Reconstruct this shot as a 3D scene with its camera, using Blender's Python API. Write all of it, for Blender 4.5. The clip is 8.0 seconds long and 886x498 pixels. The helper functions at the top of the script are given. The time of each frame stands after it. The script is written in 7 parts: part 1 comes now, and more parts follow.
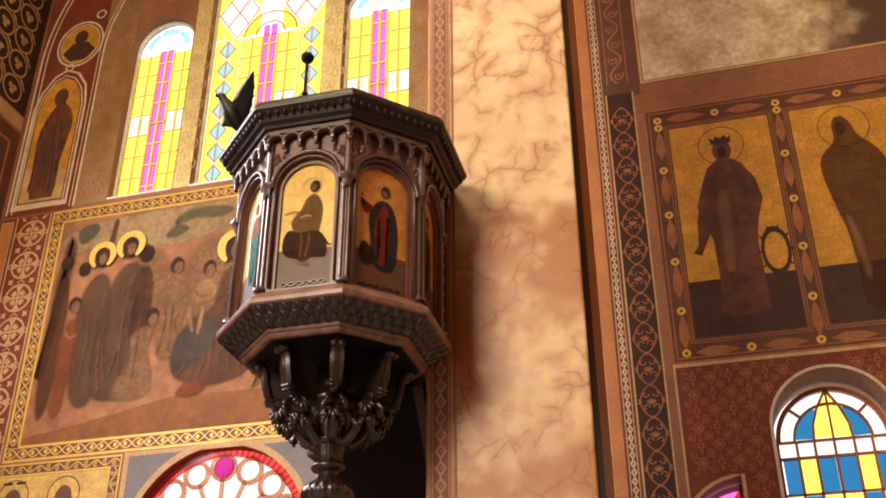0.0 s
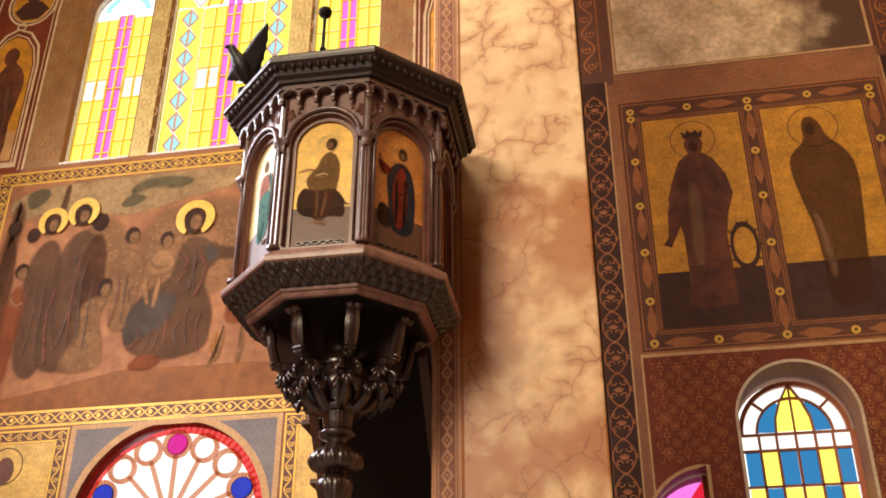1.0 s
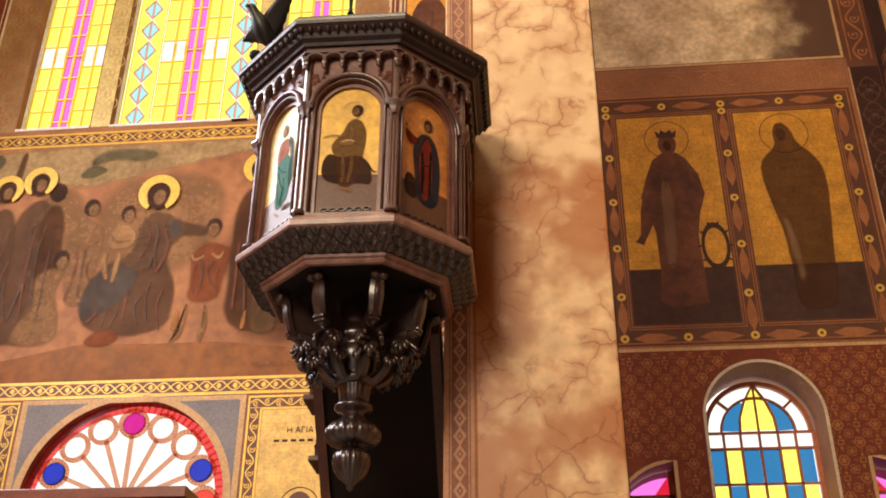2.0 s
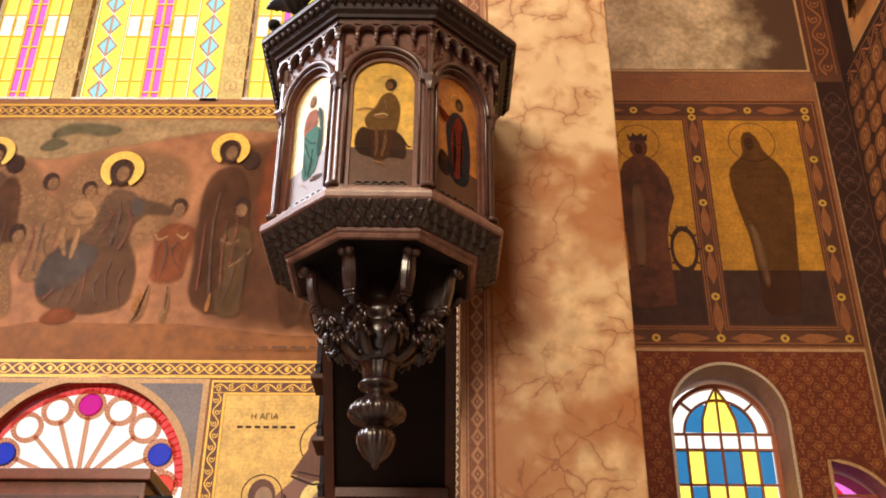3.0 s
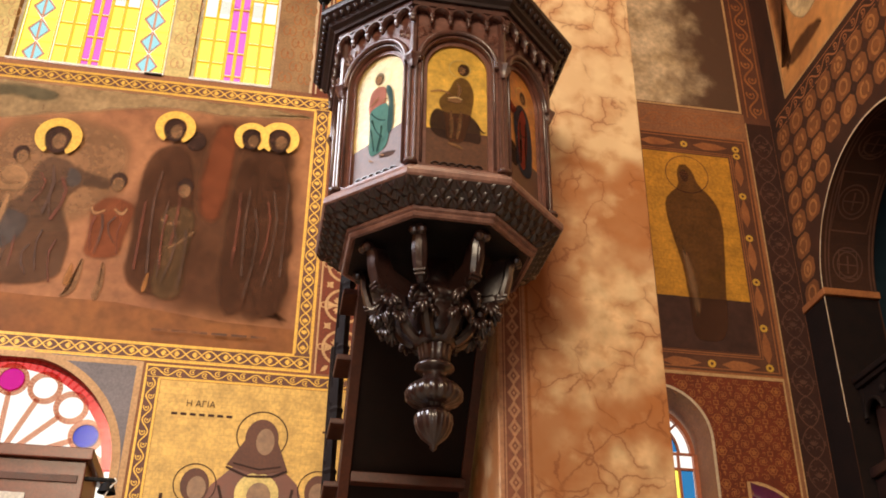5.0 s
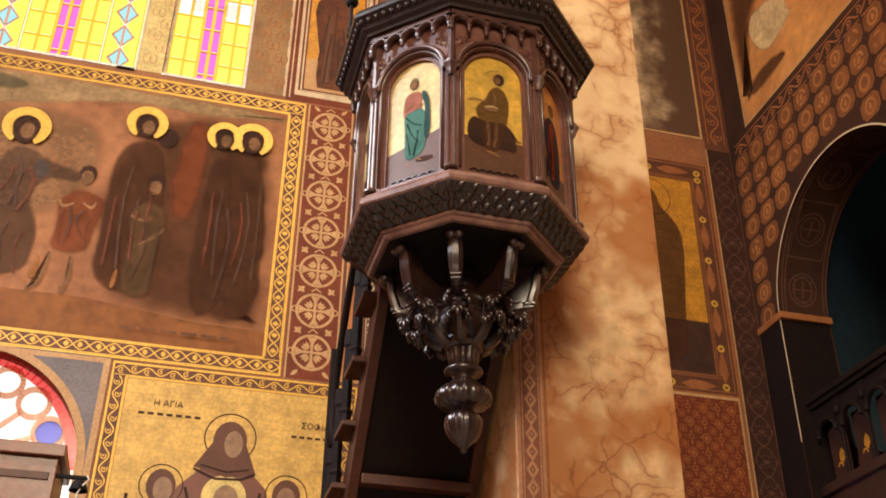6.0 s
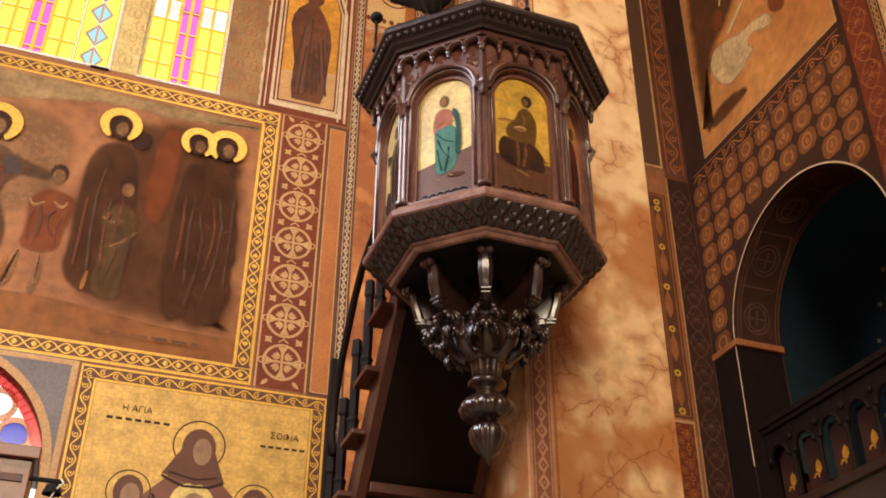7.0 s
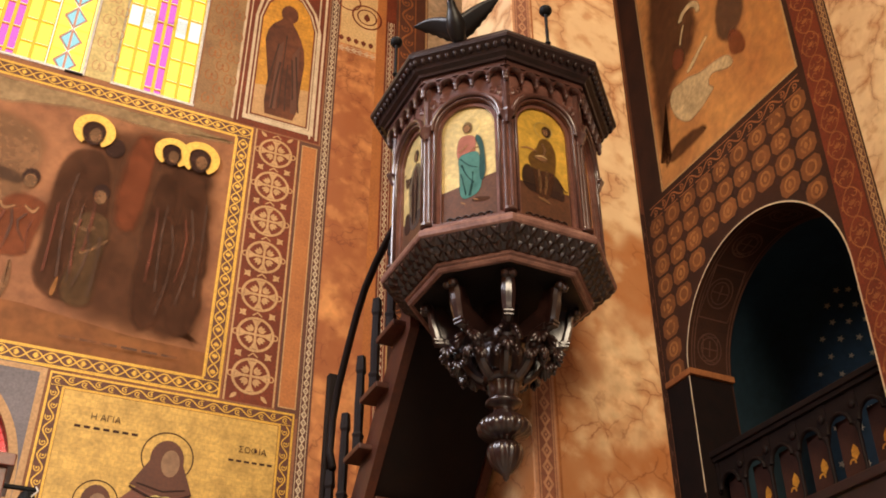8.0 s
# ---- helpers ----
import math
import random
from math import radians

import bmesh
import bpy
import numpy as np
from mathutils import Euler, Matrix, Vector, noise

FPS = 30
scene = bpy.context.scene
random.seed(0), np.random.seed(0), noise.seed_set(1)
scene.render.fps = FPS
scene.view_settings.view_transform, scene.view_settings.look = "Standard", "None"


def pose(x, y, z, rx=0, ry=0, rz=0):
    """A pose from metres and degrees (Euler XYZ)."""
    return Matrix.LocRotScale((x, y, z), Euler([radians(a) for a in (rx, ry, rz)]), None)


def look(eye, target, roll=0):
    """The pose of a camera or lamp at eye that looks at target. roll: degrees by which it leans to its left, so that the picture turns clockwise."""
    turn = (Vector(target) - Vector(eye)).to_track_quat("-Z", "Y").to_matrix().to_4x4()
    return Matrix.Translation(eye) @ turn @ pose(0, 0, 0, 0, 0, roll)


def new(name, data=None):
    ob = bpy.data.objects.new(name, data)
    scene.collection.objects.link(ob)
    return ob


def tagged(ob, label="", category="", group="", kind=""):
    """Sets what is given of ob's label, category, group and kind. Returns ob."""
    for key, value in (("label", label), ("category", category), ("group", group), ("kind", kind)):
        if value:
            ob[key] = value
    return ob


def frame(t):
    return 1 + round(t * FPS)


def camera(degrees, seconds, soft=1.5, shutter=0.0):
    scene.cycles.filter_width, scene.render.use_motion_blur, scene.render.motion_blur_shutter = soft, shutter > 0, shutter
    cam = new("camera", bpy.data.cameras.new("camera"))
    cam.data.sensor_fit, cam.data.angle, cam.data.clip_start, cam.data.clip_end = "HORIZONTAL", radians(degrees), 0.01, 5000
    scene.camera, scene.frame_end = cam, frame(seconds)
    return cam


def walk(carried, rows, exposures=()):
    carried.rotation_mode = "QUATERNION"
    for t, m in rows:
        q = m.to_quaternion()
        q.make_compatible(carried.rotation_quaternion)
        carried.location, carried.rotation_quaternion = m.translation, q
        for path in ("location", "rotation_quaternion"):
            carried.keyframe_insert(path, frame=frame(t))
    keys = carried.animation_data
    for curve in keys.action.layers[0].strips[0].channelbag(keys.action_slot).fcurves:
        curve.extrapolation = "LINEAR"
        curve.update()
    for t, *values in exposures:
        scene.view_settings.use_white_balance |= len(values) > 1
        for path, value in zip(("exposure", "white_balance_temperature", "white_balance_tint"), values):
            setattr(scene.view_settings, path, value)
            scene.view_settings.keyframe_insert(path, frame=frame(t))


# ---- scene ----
cam = camera(46.0, 8.0, soft=1.8)
PATH = [
    (0, (-0.018, -0.003, 1.579), (-0.477, 1.683, 2.551), -0.2),
    (0.5, (-0.276, 0.038, 1.546), (-0.667, 1.743, 2.514), -0.1),
    (1, (-0.562, 0.084, 1.507), (-0.876, 1.806, 2.473), 0.0),
    (1.5, (-0.82, 0.124, 1.471), (-1.065, 1.859, 2.437), 0.2),
    (3, (-1.654, 0.252, 1.355), (-1.669, 1.999, 2.329), 0.5),
    (3.5, (-1.912, 0.293, 1.32), (-1.856, 2.036, 2.3), 0.6),
    (4, (-2.199, 0.338, 1.283), (-2.063, 2.073, 2.269), 0.6),
    (4.5, (-2.451, 0.372, 1.243), (-2.246, 2.094, 2.238), 0.7),
    (6, (-3.281, 0.494, 1.127), (-2.851, 2.154, 2.157), 0.6),
    (6.5, (-3.534, 0.53, 1.091), (-3.039, 2.163, 2.134), 0.5),
    (7, (-3.819, 0.569, 1.047), (-3.25, 2.167, 2.107), 0.4),
    (7.5, (-4.068, 0.607, 1.01), (-3.437, 2.171, 2.086), 0.3),
    (8, (-4.356, 0.644, 0.965), (-3.655, 2.165, 2.059), -0.0),
]
walk(cam, [(t, look(eye, target, roll)) for t, eye, target, roll in PATH], [(0.0, 0.08), (4.0, 0.0), (8.0, -0.04)])

# ---- world and light ----
world = bpy.data.worlds.new("world")
scene.world = world
world.use_nodes = True
sky = world.node_tree.nodes.new("ShaderNodeTexSky")
sky.sky_type, sky.sun_disc = "NISHITA", False
sky.sun_elevation, sky.sun_rotation = radians(38), radians(200)
world.node_tree.links.new(sky.outputs[0], world.node_tree.nodes["Background"].inputs[0])
world.node_tree.nodes["Background"].inputs[1].default_value = 0.1
scene.view_settings.exposure = 0.0


def window_light(name, eye, target, width, height, watts, colour):
    """Daylight that enters by a window opening; the upper fill lamp has none."""
    data = bpy.data.lights.new(name, "AREA")
    data.shape, data.size, data.size_y, data.energy, data.color = "RECTANGLE", width, height, watts, colour
    ob = new(name, data)
    ob.matrix_world = look(eye, target)
    return ob


window_light("window_light", (-8.6, 4.9, 8.5), (-2.0, 4.6, 4.6), 3.8, 2.5, 640, (0.95, 0.93, 1.0))
window_light("window_light", (-5.8, -8.6, 9.2), (-1.4, 5.4, 4.9), 4.2, 4.2, 1550, (1.0, 0.8, 0.56))
window_light("doorway_light", (-3.6, -8.7, 2.1), (-2.4, 5.0, 3.6), 3.0, 3.8, 60, (0.9, 0.92, 1.0))
# Unseen fill added under the closed ceiling, to brighten the upper walls.
window_light("lantern_light", (-2.6, 2.4, 13.9), (-2.2, 4.0, 4.0), 3.4, 3.4, 900, (1.0, 0.8, 0.55))


# ---- materials ----
def material(name, base, rough=0.6, metal=0.0, second=None, scale=3.0, fine=40.0, bump=0.15, spec=0.5, contrast=1.0, per_object=0.0):
    """A painted, wooden or stone surface with blotches at one scale and grain at another."""
    m = bpy.data.materials.new(name)
    m.use_nodes = True
    nt = m.node_tree
    p = nt.nodes["Principled BSDF"]
    p.inputs["Metallic"].default_value = metal
    p.inputs["Specular IOR Level"].default_value = spec
    geo = nt.nodes.new("ShaderNodeNewGeometry")
    big = nt.nodes.new("ShaderNodeTexNoise")
    big.inputs["Scale"].default_value, big.inputs["Detail"].default_value, big.inputs["Roughness"].default_value = scale, 6, 0.62
    small = nt.nodes.new("ShaderNodeTexNoise")
    small.inputs["Scale"].default_value, small.inputs["Detail"].default_value = fine, 5
    nt.links.new(geo.outputs["Position"], big.inputs["Vector"])
    nt.links.new(geo.outputs["Position"], small.inputs["Vector"])
    ramp = nt.nodes.new("ShaderNodeMapRange")
    ramp.inputs["From Min"].default_value, ramp.inputs["From Max"].default_value = 0.5 - 0.2 / contrast, 0.5 + 0.2 / contrast
    nt.links.new(big.outputs["Fac"], ramp.inputs["Value"])
    mix = nt.nodes.new("ShaderNodeMix")
    mix.data_type = "RGBA"
    second = second or tuple(c * 0.62 for c in base)
    mix.inputs["A"].default_value, mix.inputs["B"].default_value = (*base, 1), (*second, 1)
    nt.links.new(ramp.outputs["Result"], mix.inputs["Factor"])
    shade = nt.nodes.new("ShaderNodeHueSaturation")
    nt.links.new(mix.outputs["Result"], shade.inputs["Color"])
    value = nt.nodes.new("ShaderNodeMapRange")
    value.inputs["From Min"].default_value, value.inputs["From Max"].default_value = 0.3, 0.7
    value.inputs["To Min"].default_value, value.inputs["To Max"].default_value = 0.8, 1.2
    nt.links.new(small.outputs["Fac"], value.inputs["Value"])
    if per_object:
        info = nt.nodes.new("ShaderNodeObjectInfo")
        vary = nt.nodes.new("ShaderNodeMath")
        vary.operation = "MULTIPLY_ADD"
        vary.inputs[1].default_value, vary.inputs[2].default_value = per_object, 1 - per_object / 2
        nt.links.new(info.outputs["Random"], vary.inputs[0])
        times = nt.nodes.new("ShaderNodeMath")
        times.operation = "MULTIPLY"
        nt.links.new(vary.outputs[0], times.inputs[0])
        nt.links.new(value.outputs["Result"], times.inputs[1])
        nt.links.new(times.outputs[0], shade.inputs["Value"])
    else:
        nt.links.new(value.outputs["Result"], shade.inputs["Value"])
    nt.links.new(shade.outputs["Color"], p.inputs["Base Color"])
    gloss = nt.nodes.new("ShaderNodeMapRange")
    gloss.inputs["To Min"].default_value, gloss.inputs["To Max"].default_value = max(0.05, rough - 0.1), min(1, rough + 0.1)
    nt.links.new(small.outputs["Fac"], gloss.inputs["Value"])
    nt.links.new(gloss.outputs["Result"], p.inputs["Roughness"])
    if bump:
        b = nt.nodes.new("ShaderNodeBump")
        b.inputs["Strength"].default_value, b.inputs["Distance"].default_value = bump, 0.01
        nt.links.new(small.outputs["Fac"], b.inputs["Height"])
        nt.links.new(b.outputs["Normal"], p.inputs["Normal"])
    return m


def worn(m, low=0.25, high=0.95, scale=2.5):
    """Thins a paint layer in patches, so that what lies under it shows through."""
    nt = m.node_tree
    out, p = nt.nodes["Material Output"], nt.nodes["Principled BSDF"]
    geo = nt.nodes.new("ShaderNodeNewGeometry")
    noise_ = nt.nodes.new("ShaderNodeTexNoise")
    noise_.inputs["Scale"].default_value, noise_.inputs["Detail"].default_value, noise_.inputs["Roughness"].default_value = scale, 8, 0.7
    nt.links.new(geo.outputs["Position"], noise_.inputs["Vector"])
    span_ = nt.nodes.new("ShaderNodeMapRange")
    span_.inputs["From Min"].default_value, span_.inputs["From Max"].default_value = 0.35, 0.65
    span_.inputs["To Min"].default_value, span_.inputs["To Max"].default_value = low, high
    nt.links.new(noise_.outputs["Fac"], span_.inputs["Value"])
    clear = nt.nodes.new("ShaderNodeBsdfTransparent")
    mix = nt.nodes.new("ShaderNodeMixShader")
    nt.links.new(span_.outputs["Result"], mix.inputs[0])
    nt.links.new(clear.outputs[0], mix.inputs[1])
    nt.links.new(p.outputs[0], mix.inputs[2])
    nt.links.new(mix.outputs[0], out.inputs[0])
    return m


def marble(name, cream, orange, red, shadow_cloud=None, pale_above=None):
    """Painted marbling: soft cream and orange clouds, rounded cells and thin broken rust veins."""
    m = material(name, cream, rough=0.42, second=tuple(0.45 * a + 0.55 * b for a, b in zip(cream, orange)), scale=0.9, fine=9, bump=0.02, contrast=1.3)
    nt = m.node_tree
    p = nt.nodes["Principled BSDF"]
    colour = p.inputs["Base Color"].links[0].from_socket
    geo = nt.nodes.new("ShaderNodeNewGeometry")

    def noise_at(scale, detail, shift):
        add = nt.nodes.new("ShaderNodeVectorMath")
        add.inputs[1].default_value = (shift, shift * 0.7, shift * 1.3)
        nt.links.new(geo.outputs["Position"], add.inputs[0])
        n = nt.nodes.new("ShaderNodeTexNoise")
        n.inputs["Scale"].default_value, n.inputs["Detail"].default_value, n.inputs["Roughness"].default_value = scale, detail, 0.5
        nt.links.new(add.outputs["Vector"], n.inputs["Vector"])
        return n

    def span(socket, a, b, c, d):
        r = nt.nodes.new("ShaderNodeMapRange")
        r.interpolation_type = "SMOOTHSTEP"
        for key, value in (("From Min", a), ("From Max", b), ("To Min", c), ("To Max", d)):
            r.inputs[key].default_value = value
        nt.links.new(socket, r.inputs["Value"])
        return r.outputs["Result"]

    def times(a, b):
        q = nt.nodes.new("ShaderNodeMath")
        q.operation = "MULTIPLY"
        nt.links.new(a, q.inputs[0])
        nt.links.new(b, q.inputs[1])
        return q.outputs[0]

    def over(under, tint, fac):
        mix = nt.nodes.new("ShaderNodeMix")
        mix.data_type = "RGBA"
        mix.inputs["B"].default_value = (*tint, 1)
        nt.links.new(under, mix.inputs["A"])
        nt.links.new(fac, mix.inputs["Factor"])
        return mix.outputs["Result"]

    def bent_position(amount, scale, shift):
        bent = nt.nodes.new("ShaderNodeMix")
        bent.data_type = "RGBA"
        bent.inputs["Factor"].default_value = amount
        nt.links.new(geo.outputs["Position"], bent.inputs["A"])
        nt.links.new(noise_at(scale, 6, shift).outputs["Color"], bent.inputs["B"])
        return bent.outputs["Result"]

    def blend(a, b, k):
        return tuple(k * x + (1 - k) * y for x, y in zip(a, b))

    rust = span(noise_at(1.6, 4, 3.1).outputs["Fac"], 0.42, 0.6, 0.0, 0.9)
    colour = over(colour, blend(orange, red, 0.8), rust)
    if shadow_cloud:
        # Rust marbling with a torn edge that also paints in the pulpit's shadow.
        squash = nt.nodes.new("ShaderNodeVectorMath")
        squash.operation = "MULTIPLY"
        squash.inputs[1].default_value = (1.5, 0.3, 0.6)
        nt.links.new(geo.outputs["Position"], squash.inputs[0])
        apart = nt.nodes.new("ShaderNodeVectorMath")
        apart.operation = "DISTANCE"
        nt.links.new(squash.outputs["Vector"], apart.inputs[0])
        apart.inputs[1].default_value = (shadow_cloud[0] * 1.5, shadow_cloud[1] * 0.3, shadow_cloud[2] * 0.6)
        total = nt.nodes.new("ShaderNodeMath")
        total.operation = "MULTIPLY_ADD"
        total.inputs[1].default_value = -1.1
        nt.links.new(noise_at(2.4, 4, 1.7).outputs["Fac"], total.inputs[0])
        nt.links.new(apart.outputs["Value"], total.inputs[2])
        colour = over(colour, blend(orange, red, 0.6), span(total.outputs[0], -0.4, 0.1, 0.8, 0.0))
    # Rounded pale cells, each with a soft warm rim.
    cells = nt.nodes.new("ShaderNodeTexVoronoi")
    cells.feature = "SMOOTH_F1"
    cells.inputs["Scale"].default_value = 4.6
    cells.inputs["Smoothness"].default_value = 0.35
    nt.links.new(bent_position(0.2, 1.8, 4.0), cells.inputs["Vector"])
    mask = span(noise_at(1.5, 3, 8.0).outputs["Fac"], 0.42, 0.6, 0.05, 0.6)
    colour = over(colour, blend(cream, orange, 0.8), times(span(cells.outputs["Distance"], 0.1, 0.5, 0.9, 0.0), mask))
    if pale_above:
        # A pale field above a scalloped line.
        xyz = nt.nodes.new("ShaderNodeSeparateXYZ")
        nt.links.new(geo.outputs["Position"], xyz.inputs[0])
        lift = nt.nodes.new("ShaderNodeMath")
        lift.operation = "MULTIPLY_ADD"
        lift.inputs[1].default_value = 0.9
        nt.links.new(noise_at(1.9, 2, 2.0).outputs["Fac"], lift.inputs[0])
        nt.links.new(xyz.outputs["Z"], lift.inputs[2])
        colour = over(colour, blend(cream, orange, 0.92), span(lift.outputs[0], pale_above + 0.38, pale_above + 0.5, 0.0, 0.72))
    # Sponged mottling.
    colour = over(colour, blend(orange, red, 0.9), span(noise_at(7.0, 6, 21.0).outputs["Fac"], 0.5, 0.72, 0.0, 0.55))
    colour = over(colour, cream, span(noise_at(4.5, 5, 31.0).outputs["Fac"], 0.54, 0.7, 0.0, 0.45))
    # Broken angular veins with a warm halo, at two sizes.
    for scale, wide, amount, lo, shift in ((3.1, 0.018, 0.36, 0.43, 6.0), (7.0, 0.04, 0.34, 0.46, 16.0)):
        net = nt.nodes.new("ShaderNodeTexVoronoi")
        net.feature = "DISTANCE_TO_EDGE"
        net.inputs["Scale"].default_value = scale
        nt.links.new(bent_position(amount, 2.4, shift), net.inputs["Vector"])
        gap = span(noise_at(2.3, 4, shift + 6.0).outputs["Fac"], lo, lo + 0.14, 0.0, 0.85)
        colour = over(colour, blend(orange, red, 0.8), times(span(net.outputs["Distance"], 0.0, wide * 9, 0.6, 0.0), gap))
        colour = over(colour, blend(orange, red, 0.15), times(span(net.outputs["Distance"], 0.0, wide, 0.75, 0.0), gap))
    nt.links.new(colour, p.inputs["Base Color"])
    return m


def gold_leaf(name, base, tile=0.09):
    """Gold ground laid in small square leaves, uneven from leaf to leaf."""
    m = material(name, base, rough=0.48, metal=0.15, second=tuple(c * 0.62 for c in base), scale=5, fine=30, bump=0.1)
    nt = m.node_tree
    p = nt.nodes["Principled BSDF"]
    before = p.inputs["Base Color"].links[0].from_socket
    geo = nt.nodes.new("ShaderNodeNewGeometry")
    swap = nt.nodes.new("ShaderNodeMapping")
    swap.inputs["Rotation"].default_value = (radians(-90), 0, 0)
    nt.links.new(geo.outputs["Position"], swap.inputs["Vector"])
    brick = nt.nodes.new("ShaderNodeTexBrick")
    brick.inputs["Scale"].default_value = 1.0
    brick.inputs["Brick Width"].default_value, brick.inputs["Row Height"].default_value = tile * 1.3, tile
    brick.inputs["Mortar Size"].default_value = tile * 0.04
    brick.inputs["Color1"].default_value, brick.inputs["Color2"].default_value = (1, 1, 1, 1), (0.72, 0.7, 0.66, 1)
    brick.inputs["Mortar"].default_value = (0.62, 0.56, 0.5, 1)
    nt.links.new(swap.outputs["Vector"], brick.inputs["Vector"])
    mul = nt.nodes.new("ShaderNodeMix")
    mul.data_type, mul.blend_type = "RGBA", "MULTIPLY"
    mul.inputs["Factor"].default_value = 0.45
    nt.links.new(before, mul.inputs["A"])
    nt.links.new(brick.outputs["Color"], mul.inputs["B"])
    nt.links.new(mul.outputs["Result"], p.inputs["Base Color"])
    return m


def stained(name, tint, gloss=0.02):
    """Coloured glass lit from outside; the light passes two faces of each pane."""
    m = bpy.data.materials.new(name)
    m.use_nodes = True
    nt = m.node_tree
    nt.nodes.remove(nt.nodes["Principled BSDF"])
    clear = nt.nodes.new("ShaderNodeBsdfTransparent")
    clear.inputs["Color"].default_value = (*(c ** 0.5 for c in tint), 1)
    shine = nt.nodes.new("ShaderNodeBsdfGlossy")
    shine.inputs["Roughness"].default_value = 0.12
    mix = nt.nodes.new("ShaderNodeMixShader")
    mix.inputs[0].default_value = gloss
    nt.links.new(clear.outputs[0], mix.inputs[1])
    nt.links.new(shine.outputs[0], mix.inputs[2])
    nt.links.new(mix.outputs[0], nt.nodes["Material Output"].inputs[0])
    return m


def glow(name, colour, strength):
    m = bpy.data.materials.new(name)
    m.use_nodes = True
    nt = m.node_tree
    nt.nodes.remove(nt.nodes["Principled BSDF"])
    e = nt.nodes.new("ShaderNodeEmission")
    e.inputs[0].default_value, e.inputs[1].default_value = (*colour, 1), strength
    nt.links.new(e.outputs[0], nt.nodes["Material Output"].inputs[0])
    return m


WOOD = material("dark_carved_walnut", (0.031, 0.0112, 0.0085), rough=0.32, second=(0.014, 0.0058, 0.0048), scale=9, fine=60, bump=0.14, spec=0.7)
WOOD_MID = material("worn_walnut", (0.12, 0.046, 0.033), rough=0.36, second=(0.045, 0.016, 0.012), scale=8, fine=50, bump=0.12, spec=0.7)
WOOD_STAIR = material("stair_wood", (0.1, 0.026, 0.01), rough=0.45, second=(0.045, 0.012, 0.006), scale=5, fine=50, bump=0.2)
BLACK_WOOD_SHADE = material("near_black_wood_and_shade", (0.009, 0.0045, 0.0035), rough=0.55, second=(0.005, 0.003, 0.0025), scale=6, fine=50, spec=0.35)
DESK_WOOD = material("red_mahogany", (0.2, 0.055, 0.028), rough=0.32, second=(0.11, 0.03, 0.017), scale=5, fine=35, bump=0.08)
# Dark wood taken down to near-black, with the gallery's shade in its colour.
WOOD_AND_SHADE = material("dull_black_wood_and_shade", (0.012, 0.005, 0.0035), rough=0.7, second=(0.006, 0.003, 0.0025), scale=6, fine=40, spec=0.2)
IRON = material("black_bronze", (0.006, 0.005, 0.005), rough=0.62, scale=12, fine=80, spec=0.2)
BRONZE = material("dark_patinated_bronze", (0.012, 0.009, 0.008), rough=0.42, scale=12, fine=60, spec=0.4, bump=0.05)
PLASTER = material("brown_plaster", (0.32, 0.13, 0.05), rough=0.75, second=(0.2, 0.075, 0.03), scale=1.6)
OCHRE = material("ochre_plaster", (0.68, 0.46, 0.2), rough=0.7, second=(0.54, 0.32, 0.12), scale=1.5)
BROWN = material("umber_paint", (0.13, 0.04, 0.016), rough=0.6, second=(0.08, 0.024, 0.011), scale=2.5)
RUST = material("rust_red_paint", (0.2, 0.038, 0.013), rough=0.6, second=(0.12, 0.024, 0.009), scale=3, spec=0.3)
ORANGE = material("orange_paint", (0.46, 0.16, 0.035), rough=0.55, second=(0.34, 0.11, 0.026), scale=2)
TAN = material("tan_line_paint", (0.56, 0.33, 0.14), rough=0.6, second=(0.42, 0.23, 0.09), scale=6)
PALE = material("pale_line_paint", (0.66, 0.52, 0.34), rough=0.6, second=(0.5, 0.37, 0.22), scale=6)
GOLD_LINE = material("gold_ornament_paint", (0.72, 0.42, 0.06), rough=0.45, metal=0.25, second=(0.6, 0.34, 0.05), scale=6)
COPPER_LINE = material("copper_ornament_paint", (0.38, 0.14, 0.045), rough=0.6, second=(0.24, 0.08, 0.027), scale=5, spec=0.3)
# Pale base imitates window reflections on the polished mouldings.
GLINT_WOOD = material("glint_polished_walnut", (0.3, 0.155, 0.12), rough=0.38, second=(0.12, 0.052, 0.04), scale=10, fine=50, bump=0.08, spec=0.6)
for m in (WOOD, WOOD_MID, GLINT_WOOD):
    m.node_tree.nodes["Principled BSDF"].inputs["Coat Weight"].default_value = 0.08 if m == GLINT_WOOD else 0.55
    m.node_tree.nodes["Principled BSDF"].inputs["Coat Roughness"].default_value = 0.2
# Darkened copy of the copper ornament, for the shaded band and arch soffit.
SHADED_LINE = material("shaded_ornament_paint", (0.11, 0.04, 0.018), rough=0.7, second=(0.06, 0.022, 0.011), scale=4)
CROWN_WOOD = material("blackened_walnut", (0.036, 0.016, 0.014), rough=0.42, second=(0.014, 0.007, 0.006), scale=9, fine=50, bump=0.15, spec=0.4)
PANEL_WOOD = material("reddish_walnut", (0.22, 0.09, 0.064), rough=0.36, second=(0.1, 0.036, 0.025), scale=9, fine=45, bump=0.1, spec=0.7)
ROBE_BROWN = material("brown_robe_mural_paint", (0.15, 0.048, 0.021), rough=0.6, second=(0.06, 0.021, 0.012), scale=2.6, fine=14, bump=0.04, spec=0.25, contrast=1.4)
DIAPER_LINE = material("diaper_gold_paint", (0.36, 0.13, 0.034), rough=0.55, second=(0.28, 0.09, 0.026), scale=6, spec=0.3)
